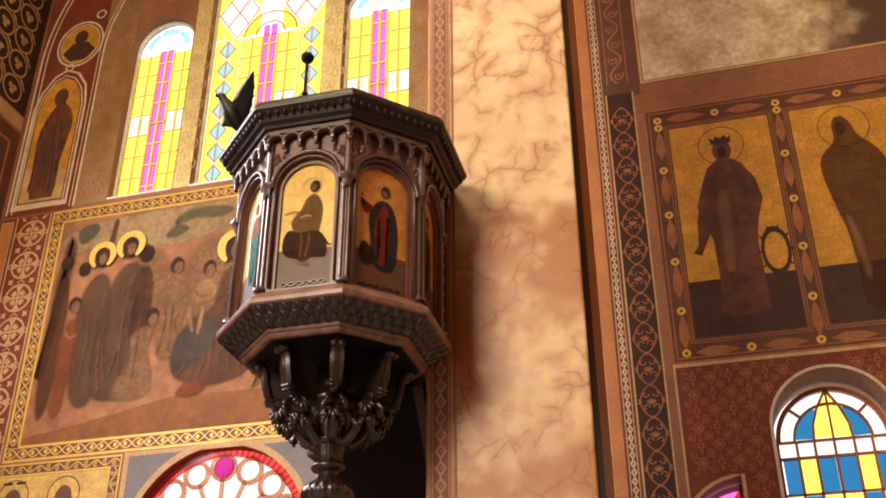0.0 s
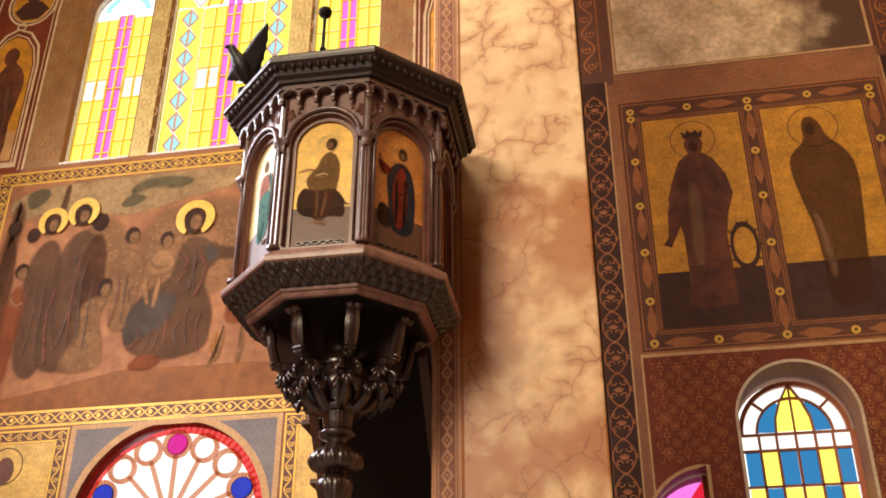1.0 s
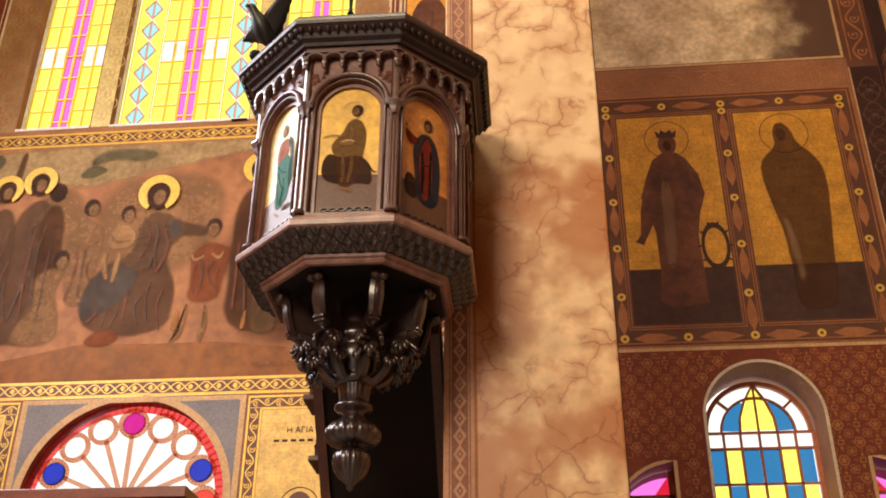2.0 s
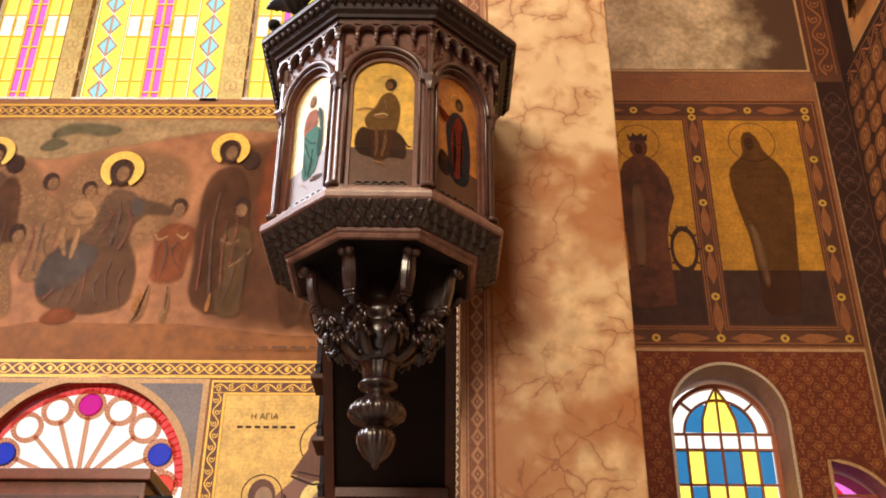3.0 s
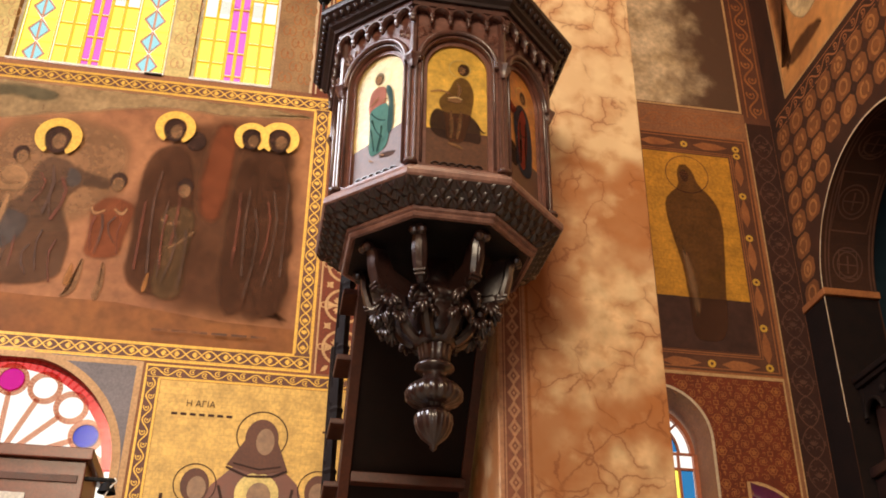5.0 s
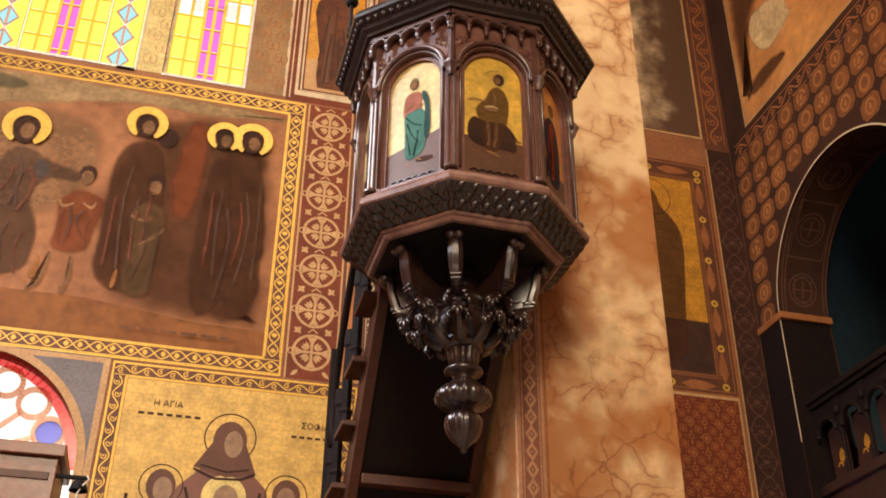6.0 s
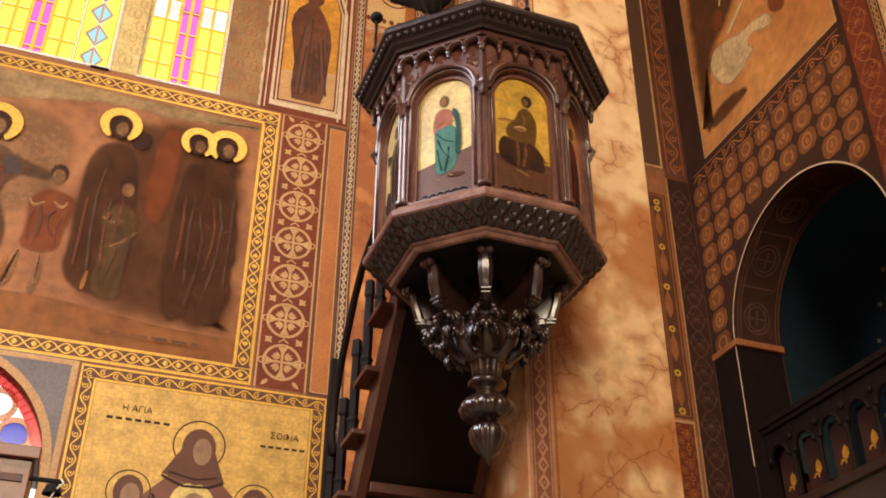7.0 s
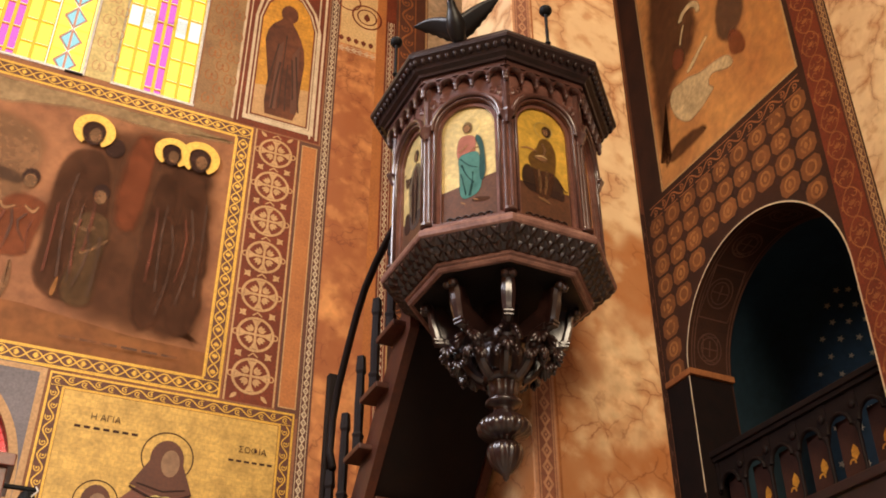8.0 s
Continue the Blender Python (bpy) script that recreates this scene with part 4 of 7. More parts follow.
# name, paint, outlines; from the back of the crowd to the front
crowd = [
    ("robe", "umber", [[(-7.76, 5.75), (-7.5, 5.7), (-7.45, 6.8), (-7.48, 7.5), (-7.6, 7.72), (-7.74, 7.5)]]),
    ("robe", "slate", [[(-7.3, 5.85), (-6.9, 5.8), (-6.85, 6.9), (-6.9, 7.45), (-7.05, 7.68), (-7.25, 7.6), (-7.4, 7.2), (-7.36, 6.5)]]),
    ("robe", "slate", [[(-7.05, 5.85), (-6.35, 5.9), (-6.3, 6.6), (-6.42, 7.1), (-6.4, 7.5), (-6.6, 7.75), (-6.82, 7.72), (-7.0, 7.4), (-7.08, 6.6)]]),
    ("robe", "umber", [[(-6.62, 6.4), (-6.34, 6.3), (-6.3, 7.2), (-6.38, 7.62), (-6.55, 7.7), (-6.68, 7.4)]]),
    ("robe", "rust", [[(-7.55, 5.75), (-7.3, 5.72), (-7.28, 6.5), (-7.25, 6.85), (-7.36, 7.08), (-7.5, 7.02), (-7.58, 6.7), (-7.52, 6.3)]]),
    ("tunic", "tan", [[(-6.22, 6.3), (-5.86, 6.3), (-5.85, 6.85), (-5.82, 7.25), (-5.98, 7.42), (-6.15, 7.45), (-6.32, 7.25), (-6.28, 6.8)]]),
    ("bent_robe", "tan", [[(-6.75, 5.85), (-6.2, 5.85), (-6.15, 6.15), (-6.3, 6.5), (-6.2, 6.75), (-6.4, 6.86), (-6.62, 6.7), (-6.55, 6.35), (-6.72, 6.1)]]),
    ("robe", "umber", [[(-4.42, 5.95), (-3.8, 5.95), (-3.78, 6.9), (-3.85, 7.6), (-4.02, 7.82), (-4.25, 7.8), (-4.42, 7.5), (-4.4, 6.8)]]),
    ("mantle", "slate", [[(-5.98, 5.95), (-4.98, 5.92), (-4.9, 6.5), (-5.1, 6.9), (-4.98, 7.15), (-4.7, 7.1), (-4.62, 7.2), (-4.72, 7.3), (-5.0, 7.38), (-5.15, 7.5), (-5.38, 7.52), (-5.5, 7.3), (-5.52, 6.95), (-5.8, 6.88), (-6.02, 6.55)]]),
    ("lap", "blue", [[(-6.0, 6.1), (-5.7, 6.2), (-5.4, 6.45), (-5.35, 6.8), (-5.8, 6.84), (-6.05, 6.5)], [(-5.72, 6.35), (-5.5, 6.35), (-5.45, 6.6), (-5.6, 6.68)], [(-5.12, 7.1), (-4.95, 7.16), (-4.98, 7.34), (-5.15, 7.4)]]),
    ("child_body", "flesh", [[(-5.82, 6.98), (-5.5, 7.0), (-5.44, 7.2), (-5.55, 7.34), (-5.72, 7.36), (-5.84, 7.2)], band([(-5.8, 7.0), (-5.82, 6.85), (-5.74, 6.62)], 0.12), band([(-5.64, 7.0), (-5.66, 6.8), (-5.68, 6.58)], 0.11)]),
    ("arm", "tan", [band([(-5.8, 7.24), (-5.72, 7.1), (-5.55, 7.12)], 0.08), band([(-6.25, 7.2), (-6.1, 7.05), (-5.9, 7.14)], 0.09), band([(-7.5, 6.9), (-7.4, 6.75), (-7.28, 6.82)], 0.08)]),
    ("tunic", "rust", [[(-4.86, 6.3), (-4.42, 6.3), (-4.4, 6.7), (-4.36, 6.98), (-4.52, 7.08), (-4.72, 7.08), (-4.86, 6.9), (-4.82, 6.6)]]),
    ("leg", "tan", [band([(-4.8, 6.32), (-4.82, 6.1), (-4.84, 5.94), (-4.95, 5.86)], 0.1), band([(-4.6, 6.3), (-4.58, 6.05), (-4.62, 5.9), (-4.6, 5.84)], 0.1)]),
    ("arm", "flesh", [band([(-4.82, 6.92), (-4.78, 6.82), (-4.66, 6.9)], 0.07), band([(-4.46, 6.94), (-4.5, 6.84), (-4.6, 6.92)], 0.07)]),
    ("robe", "olive", [[(-4.15, 5.9), (-3.75, 5.9), (-3.8, 6.4), (-3.72, 6.9), (-3.86, 7.05), (-4.05, 7.05), (-4.16, 6.85), (-4.1, 6.5)]]),
    ("arm", "tan", [band([(-4.12, 6.85), (-4.0, 6.78), (-3.9, 6.85)], 0.07), band([(-4.02, 6.5), (-3.88, 6.6), (-3.74, 6.75)], 0.06)]),
    ("robe", "umber", [[(-3.5, 5.8), (-3.1, 5.78), (-3.12, 6.9), (-3.16, 7.6), (-3.3, 7.8), (-3.46, 7.6)], [(-3.18, 5.8), (-2.75, 5.78), (-2.74, 6.9), (-2.82, 7.6), (-3.0, 7.8), (-3.16, 7.5)]]),
    ("red_cloth", "rust", [[(-5.92, 5.84), (-5.6, 5.82), (-5.45, 5.95), (-5.6, 6.06), (-5.84, 6.02)]]),
    ("hair", "dark", [disc(u, v, r, 10, r * 1.2) for u, v, r in ((-6.06, 7.58, 0.11), (-5.62, 7.48, 0.1), (-4.6, 7.26, 0.1), (-3.92, 7.27, 0.1), (-3.88, 7.86, 0.12), (-7.4, 7.22, 0.1), (-7.62, 7.82, 0.1), (-6.5, 7.8, 0.12), (-6.3, 6.92, 0.11), (-7.35, 7.7, 0.1))]),
    ("plain_top", "tan", [disc(u, v, 0.075, 10, 0.1) for u, v in ((-6.03, 7.54), (-5.6, 7.44), (-4.6, 7.21), (-3.92, 7.21), (-7.38, 7.18), (-6.28, 6.87))]),
    ("pale_gap", "earth", [[(-4.98, 5.98), (-4.84, 5.98), (-4.88, 6.34)], [(-4.22, 5.98), (-4.12, 5.98), (-4.14, 6.3)]]),
]
layer_off = 0.022
for kind_, tint, shapes in crowd:
    layer_off += 0.0004 + 0.0003 * len(shapes)
    brush(kind_, shapes, BR[tint], big, off=layer_off, soft=0.03 if kind_ in ("plain_top", "hair", "arm", "leg", "pale_gap") else 0.06)
drawn = random.Random(12)
for u0, u1, v0, v1, n in ((-7.3, -6.4, 6.0, 7.4, 9), (-5.85, -5.05, 6.0, 6.6, 7), (-5.4, -5.08, 6.7, 7.4, 4), (-6.2, -5.9, 6.4, 7.2, 3), (-4.38, -3.9, 6.1, 7.6, 4), (-3.42, -2.8, 6.0, 7.5, 6), (-4.8, -4.45, 6.35, 6.9, 4), (-4.1, -3.8, 6.0, 6.9, 3)):
    for k in range(n):
        u = u0 + (u1 - u0) * (k + 0.2 + 0.6 * drawn.random()) / n
        a, b, w = v0 + (v1 - v0) * 0.3 * drawn.random(), v1 - (v1 - v0) * 0.4 * drawn.random(), 0.1 * (drawn.random() - 0.5)
        layer_off += 0.0006
        paint("fold", ribbon([(u - w, a), (u + w * 0.5, a + (b - a) * 0.35), (u + w, a + (b - a) * 0.7), (u - w * 0.4, b)], 0.014 + 0.02 * drawn.random()), WASH["rust" if k % 3 == 0 else "umber"], big, off=layer_off)
halos = [(-7.11, 7.86, 0.19), (-6.73, 7.95, 0.2), (-5.29, 7.72, 0.24), (-4.12, 8.0, 0.215), (-3.3, 7.98, 0.19), (-3.0, 8.0, 0.215)]
paint_each("halo", [[arc_shape(u, v, r * 0.78, r * 0.44, -62, 242)] for u, v, r in halos], GOLD_LINE, big, off=0.097)
for u, v, r in halos:
    brush("dark_top", [disc(u, v - 0.04, r * 0.62, 14, r * 0.8)], BR["dark"], big, off=0.106, soft=0.03)
    brush("plain_top", [disc(u + 0.02, v - 0.06, r * 0.36, 12, r * 0.5)], BR["tan"], big, off=0.109, soft=0.03)
paint("writing_bar", [rect(-4.02 + k * 0.19, -3.87 + k * 0.19, 5.575, 5.6) for k in range(6)], WASH["umber"], big, off=0.102)["kind"] = "stuff"


# ---- gold icons below ----
def icon(parent_u0, u1, v1, name_label):
    u0 = parent_u0
    ob = empty("gold_icon", ((u0 + u1) / 2, BACK_Y, 2.9), name_label, "wall painting", "gold icons")
    paint("border_ground", rim(u0, u1, 2.9, v1, 0.16), BROWN, ob, off=0.006)
    paint("border_edge", rim(u0 + 0.005, u1 - 0.005, 2.9, v1 - 0.005, 0.018) + rim(u0 + 0.14, u1 - 0.14, 3.04, v1 - 0.14, 0.016), GOLD_LINE, ob, off=0.01)
    paint("vine", vine(u0 + 0.03, v1 - 0.08, u1 - 0.03, v1 - 0.08, 0.125, 0.12) + vine(u0 + 0.08, 2.95, u0 + 0.08, v1 - 0.15, 0.125, 0.12) + vine(u1 - 0.08, 2.95, u1 - 0.08, v1 - 0.15, 0.125, 0.12), GOLD_LINE, ob, off=0.011)
    paint("gold_ground", [rect(u0 + 0.16, u1 - 0.16, 2.9, v1 - 0.16)], GOLD, ob, off=0.005)
    return ob


ic = icon(-4.02, -1.69, 5.25, "gold-ground icon of a hooded robed shape with three small ones")
U = -2.86
paint("halo_line", ring(U, 4.6, 0.235, 0.012, 40) + ring(-3.42, 4.1, 0.19, 0.01, 32) + ring(-2.3, 4.1, 0.19, 0.01, 32), DARK, ic, off=0.012)
paint("child_halo", [disc(U, 4.04, 0.2, 28)], GOLD_PALE, ic, off=0.016)
paint("mantle", [[(U - 0.75, 2.9), (U - 0.62, 3.6), (U - 0.42, 4.1), (U - 0.14, 4.38), (U + 0.12, 4.38), (U + 0.36, 4.15), (U + 0.52, 3.7), (U + 0.6, 2.9)]], SCENE_RED, ic, off=0.009)
paint_each("hood", [[disc(U, 4.57, 0.155, 22, 0.19)], [[(U - 0.15, 4.55), (U - 0.3, 4.3), (U, 4.22), (U + 0.26, 4.28), (U + 0.15, 4.55)]]], BROWN, ic, off=0.018)
paint_each("plain_top", [[disc(U + 0.035, 4.54, 0.085, 18, 0.13)], [disc(U + 0.02, 4.02, 0.11, 18, 0.13)], [disc(-3.4, 4.06, 0.085, 18, 0.115)], [disc(-2.3, 4.06, 0.085, 18, 0.115)]], SKIN, ic, off=0.024)
paint("hood_fold", ribbon([(U - 0.3, 4.28), (U - 0.1, 4.2), (U + 0.12, 4.21), (U + 0.26, 4.27)], 0.02) + ribbon([(U - 0.24, 4.32), (U, 4.27), (U + 0.2, 4.31)], 0.014) + ribbon([(U - 0.35, 4.1), (U - 0.25, 3.8), (U - 0.3, 3.4)], 0.025) + ribbon([(U + 0.32, 4.1), (U + 0.28, 3.8), (U + 0.36, 3.4)], 0.025), DARK, ic, off=0.0285)
paint_each("small_hood", [[disc(-3.42, 4.09, 0.13, 18, 0.16)], [disc(-2.3, 4.09, 0.13, 18, 0.16)], [[(-3.6, 2.9), (-3.6, 3.8), (-3.5, 3.95), (-3.32, 3.95), (-3.2, 3.8), (-3.2, 2.9)]], [[(-2.48, 2.9), (-2.48, 3.8), (-2.4, 3.95), (-2.2, 3.95), (-2.1, 3.8), (-2.1, 2.9)]]], BROWN, ic, off=0.0185, lift=0.0006)
paint("small_cross", [rect(-3.72, -3.69, 3.6, 4.0), rect(-3.82, -3.6, 3.88, 3.91)], DARK, ic, off=0.024)
ic2 = icon(-8.75, -6.42, 5.25, "gold-ground icon with two haloed robed shapes")
paint("halo_line", ring(-7.1, 4.85, 0.2, 0.012, 32) + ring(-7.75, 4.85, 0.2, 0.012, 32), DARK, ic2, off=0.012)
paint_each("hood", [[disc(-7.1, 4.8, 0.11, 18, 0.15)], [disc(-7.75, 4.8, 0.11, 18, 0.15)]], BROWN, ic2, off=0.014)


def writing(text, at, size, mat, parent, name="lettering"):
    curve = bpy.data.curves.new(name, "FONT")
    curve.body, curve.size, curve.align_x = text, size, "CENTER"
    tmp = bpy.data.objects.new(name, curve)
    scene.collection.objects.link(tmp)
    me = bpy.data.meshes.new_from_object(tmp)
    bpy.data.objects.remove(tmp)
    me.materials.append(mat)
    ob = new(name, me)
    ob.parent = parent
    ob.matrix_parent_inverse = parent.matrix_world.inverted()
    ob.matrix_basis = Matrix.Translation(at) @ Euler((radians(90), 0, 0)).to_matrix().to_4x4()
    ob["kind"] = "stuff"
    return ob


writing("Η ΑΓΙΑ", (-3.46, BACK_Y - 0.012, 4.84), 0.085, SCENE_DARK, ic)
paint("writing_bar", [rect(-3.72 + k * 0.085, -3.665 + k * 0.085, 4.75, 4.775) for k in range(7)] + [rect(-2.3 + k * 0.075, -2.25 + k * 0.075, 4.662, 4.684) for k in range(6)]
      + [rect(-7.9 + k * 0.17, -7.78 + k * 0.17, 5.0, 5.03) for k in range(2)], DARK, ic, off=0.012)["kind"] = "stuff"
writing("ΣΟΦΙΑ", (-2.08, BACK_Y - 0.012, 4.76), 0.085, DARK, ic)

# Grey spandrels round the fan window.
span = [[(ROSE_U + s * (ROSE_R + 0.07) * math.cos(a), ROSE_V + (ROSE_R + 0.07) * math.sin(a)) for a in [radians(90 - 90 * i / 16) for i in range(17)]] + [(ROSE_U + s * 1.12, 3.1), (ROSE_U + s * 1.18, 3.1), (ROSE_U + s * 1.18, 5.26)] + [(ROSE_U, 5.3)] for s in (1, -1)]
paint("spandrel", span, GREY, murals, off=0.004)
paint("spandrel_edge", both([rect(-4.1, -4.04, 3.1, 5.26), rect(-5.22, -4.04, 5.21, 5.26)]), TAN, murals, off=0.008)
paint("fan_arch_edge", arch_rim(ROSE_U, 2 * ROSE_R, 3.2, ROSE_V, 0.075, 40), TAN, murals, off=0.010)

# ---- north wall, east bay ----
bay = tagged(new("painted_bay"), "painted wall bay with red diaper ground and dark ornament bands", "wall painting", kind="structure")
paint("edge_strip", [rect(-1.02, -0.9, 2.0, 13.9)], ORANGE, bay, off=0.006)
paint("bay_ground", [rect(-0.9, 2.9, 9.0, 13.9)], BROWN, bay, off=0.003)
paint("chain_ground", [rect(-0.9, -0.76, 2.0, 13.9)], RUST, bay, off=0.006)
paint("lozenge_chain", chain(-0.828, 3.4, -0.828, 11.0, 0.075), PALE, bay, off=0.009)
paint("dark_band", [rect(-0.745, -0.44, 2.0, 9.05), rect(2.57, 2.895, 2.0, 9.0)], DARK, bay, off=0.006)


def trellis(u0, u1, v0, v1, step):
    """Paired S-scrolls round a palmette, joined by small lozenges."""
    u, w, out, v = (u0 + u1) / 2, (u1 - u0), [], v0
    while v < v1 - step:
        for s in (1, -1):
            stem = [(u + s * w * (0.04 + 0.36 * math.sin(math.pi * t) ** 0.8), v + step * t) for t in [k / 12 for k in range(13)]]
            out += ribbon(stem, w * 0.045)
            for z, turn in ((0.3, 1), (0.72, -1)):
                curl = []
                for k in range(11):
                    a = k / 10 * 4.8
                    r = w * 0.14 * (1 - k / 14)
                    curl.append((u + s * (w * 0.2 - r * math.cos(a)), v + step * z + turn * r * math.sin(a)))
                out += ribbon(curl, w * 0.042)
            out.append(leaf(u + s * w * 0.36, v + step * 0.5, math.pi / 2 - s * 1.0, w * 0.16, w * 0.1))
            out.append(leaf(u + s * w * 0.36, v + step * 0.5, -math.pi / 2 + s * 1.0, w * 0.16, w * 0.1))
        for a in (-0.9, -0.45, 0, 0.45, 0.9):
            out.append(leaf(u, v + step * 0.4, math.pi / 2 + a, step * 0.2, w * 0.085))
        out.append([(u - w * 0.06, v + step), (u, v + step * 0.94), (u + w * 0.06, v + step), (u, v + step * 1.06)])
        v += step
    return out


paint("band_scroll", trellis(-0.73, -0.455, 3.4, 9.0, 0.34), COPPER_LINE, bay, off=0.01)
paint("band_scroll", trellis(2.59, 2.88, 3.4, 8.98, 0.34), SHADED_LINE, bay, off=0.01)
paint("band_edge", [rect(-0.755, -0.738, 2.0, 9.05), rect(-0.45, -0.433, 2.0, 9.05), rect(2.56, 2.575, 2.0, 9.0)], TAN, bay, off=0.01)

# Red diaper ground below the pair of figures.


def inside(u, v):
    return (abs(u - 1.065) < 0.62 and v < 4.885) or math.hypot(u - 1.065, v - 4.885) < 0.63 or (-0.5 < u < 0.22 and v < 4.5 and math.hypot(u - 0.17, v - 3.845) < 0.7) or (1.9 < u < 2.6 and v < 4.5 and math.hypot(u - 1.955, v - 3.845) < 0.7)


pattern = []
step = 0.172
for i in range(17):
    for j in range(12):
        u, v = -0.26 + (i + 0.5) * step, 5.55 - (j + 0.5) * step
        if inside(u, v) or u > 2.45:
            continue
        if (i + j) % 2:
            pattern += ring(u, v, 0.05, 0.013, 6) + [leaf(u, v, k * 1.2566 + 0.3, 0.036, 0.026) for k in range(5)]
        else:
            pattern += rim(u - 0.03, u + 0.03, v - 0.026, v + 0.026, 0.01) + [leaf(u, v + s * 0.034, s * math.pi / 2, 0.04, 0.03) for s in (1, -1)]
        for k in range(4):
            a = math.pi / 2 * k + math.pi / 4
            pattern += ring(u + step / 2 * math.cos(a) * 1.2, v + step / 2 * math.sin(a) * 1.2, 0.028, 0.008, 8, k * 90, k * 90 + 250)
        pattern += ribbon([(u - step / 2, v), (u - step * 0.34, v + 0.014), (u - step * 0.32, v - 0.016)], 0.008)
        pattern += ribbon([(u, v - step / 2), (u + 0.012, v - step * 0.36), (u - 0.014, v - step * 0.34)], 0.008)


def red_side(s, upright, edge):
    """Half of the red ground, cut round the arched window and the quarter-round one."""
    turn = math.asin(abs(edge - upright) / 0.64)
    arch = [(1.065 + s * 0.565 * math.sin(a), 4.885 + 0.565 * math.cos(a)) for a in [k * math.pi / 32 for k in range(17)]]
    curve = [(upright + s * 0.64 * math.sin(a), 3.835 + 0.64 * math.cos(a)) for a in [k * turn / 10 for k in range(11)]]
    return [(1.065, 5.6)] + arch + [(1.065 + s * 0.565, 2.97), (upright, 2.97)] + curve + [(edge, 5.6)]


paint("red_ground", [red_side(-1, 0.18, -0.33)], RUST, bay, off=0.004)
paint("red_ground", [red_side(1, 1.945, 2.5)], RUST, bay, off=0.004)
paint("diaper", pattern, DIAPER_LINE, bay, off=0.009)
paint("diaper_frame", [rect(-0.35, -0.33, 3.0, 5.62), rect(2.5, 2.52, 3.0, 5.62), rect(-0.35, 2.52, 5.585, 5.62)], TAN, bay, off=0.011)
paint("window_edge", arch_rim(ARCH_WIN[0], ARCH_WIN[1], 3.0, ARCH_WIN[3], 0.03, 30), PALE, bay, off=0.012)
edge = []
for u, s in ((0.17, 1), (1.955, -1)):
    edge += ribbon([(u, 3.2), (u, 4.465)] + [(u - s * 0.62 * math.sin(i * math.pi / 20), 3.845 + 0.62 * math.cos(i * math.pi / 20)) for i in range(1, 11)], 0.035)
paint("small_window_edge", edge, TAN, bay, off=0.012)

# The framed pair of figures on gold.
pair = empty("figure_pair_mural", (1.09, BACK_Y, 5.6), "framed wall painting of two dark robed shapes on gold", "wall painting")
paint("frame_ground", [rect(-0.35, 2.54, 5.62, 8.74)], FRAME_DARK, pair, off=0.006)
lines = rim(-0.35, 2.54, 5.62, 8.74, 0.025) + rim(-0.3, 2.49, 5.67, 8.69, 0.014)
for u0, u1 in ((-0.09, 0.97), (1.2, 2.27)):
    lines += rim(u0 - 0.03, u1 + 0.03, 5.85, 8.47, 0.012) + rim(u0 - 0.055, u1 + 0.055, 5.825, 8.495, 0.01)
paint("frame_line", lines, COPPER_LINE, pair, off=0.01)
paint("gold_ground", [rect(-0.09, 0.97, 5.88, 8.44), rect(1.2, 2.27, 5.88, 8.44)], GOLD_DEEP, pair, off=0.009)
paint("painted_floor", [rect(-0.09, 0.97, 5.88, 6.51), rect(1.2, 2.27, 5.88, 6.51)], SCENE_DARK, pair, off=0.012)
paint("robe", [[(0.2, 6.14), (0.3, 6.06), (0.5, 6.08), (0.68, 6.1), (0.67, 6.6), (0.66, 6.9), (0.7, 7.15), (0.78, 7.4), (0.74, 7.65), (0.62, 7.87), (0.52, 7.95), (0.37, 7.95), (0.26, 7.86), (0.17, 7.62), (0.1, 7.38), (0.16, 7.18), (0.22, 6.95), (0.23, 6.5)], disc(0.44, 8.06, 0.1, 18, 0.14), [(0.2, 7.05), (0.08, 6.8), (0.0, 6.84), (0.06, 6.92), (0.08, 7.2), (0.12, 7.4)]], ROBE_BROWN, pair, off=0.016, label="dark crowned robed shape")
brush("robe", [[(1.55, 6.0), (1.75, 5.96), (1.98, 6.04), (2.02, 6.7), (2.09, 7.4), (2.08, 7.68), (1.98, 7.88), (1.84, 8.0), (1.8, 8.2), (1.7, 8.32), (1.6, 8.26), (1.58, 8.1), (1.6, 7.96), (1.44, 7.84), (1.38, 7.66), (1.46, 7.2), (1.53, 6.9), (1.56, 6.4)]], BR["umber"], pair, off=0.016, soft=0.02, label="dark hooded robed shape")
brush("robe_light", [[(1.52, 7.2), (1.66, 7.0), (1.72, 6.4), (1.62, 6.2), (1.56, 6.7)], [(0.3, 7.7), (0.5, 7.5), (0.45, 6.6), (0.3, 6.4), (0.26, 7.0)]], BR["faint_tan"], pair, off=0.0195, soft=0.1)
brush("plain_top", [disc(1.68, 8.12, 0.06, 12, 0.09), disc(0.44, 8.04, 0.055, 12, 0.08)], BR["umber"], pair, off=0.023, soft=0.03)
paint("crown", [[(0.34, 8.15), (0.54, 8.15), (0.56, 8.25), (0.51, 8.21), (0.49, 8.26), (0.44, 8.22), (0.39, 8.26), (0.37, 8.21), (0.32, 8.25)]], SCENE_DARK, pair, off=0.02)
wheel = ring(0.82, 6.76, 0.13, 0.035, 24, ry=0.25)
for k in range(10):
    a = k * math.tau / 10
    wheel.append(leaf(0.82 + 0.13 * math.cos(a), 6.76 + 0.25 * math.sin(a), a, 0.06, 0.03))
paint("broken_wheel", wheel, SCENE_DARK, pair, off=0.02)
paint("halo_line", ring(0.44, 8.13, 0.24, 0.01, 36) + ring(1.72, 8.14, 0.26, 0.01, 36), BROWN, pair, off=0.014)
jewels, studs = [], []
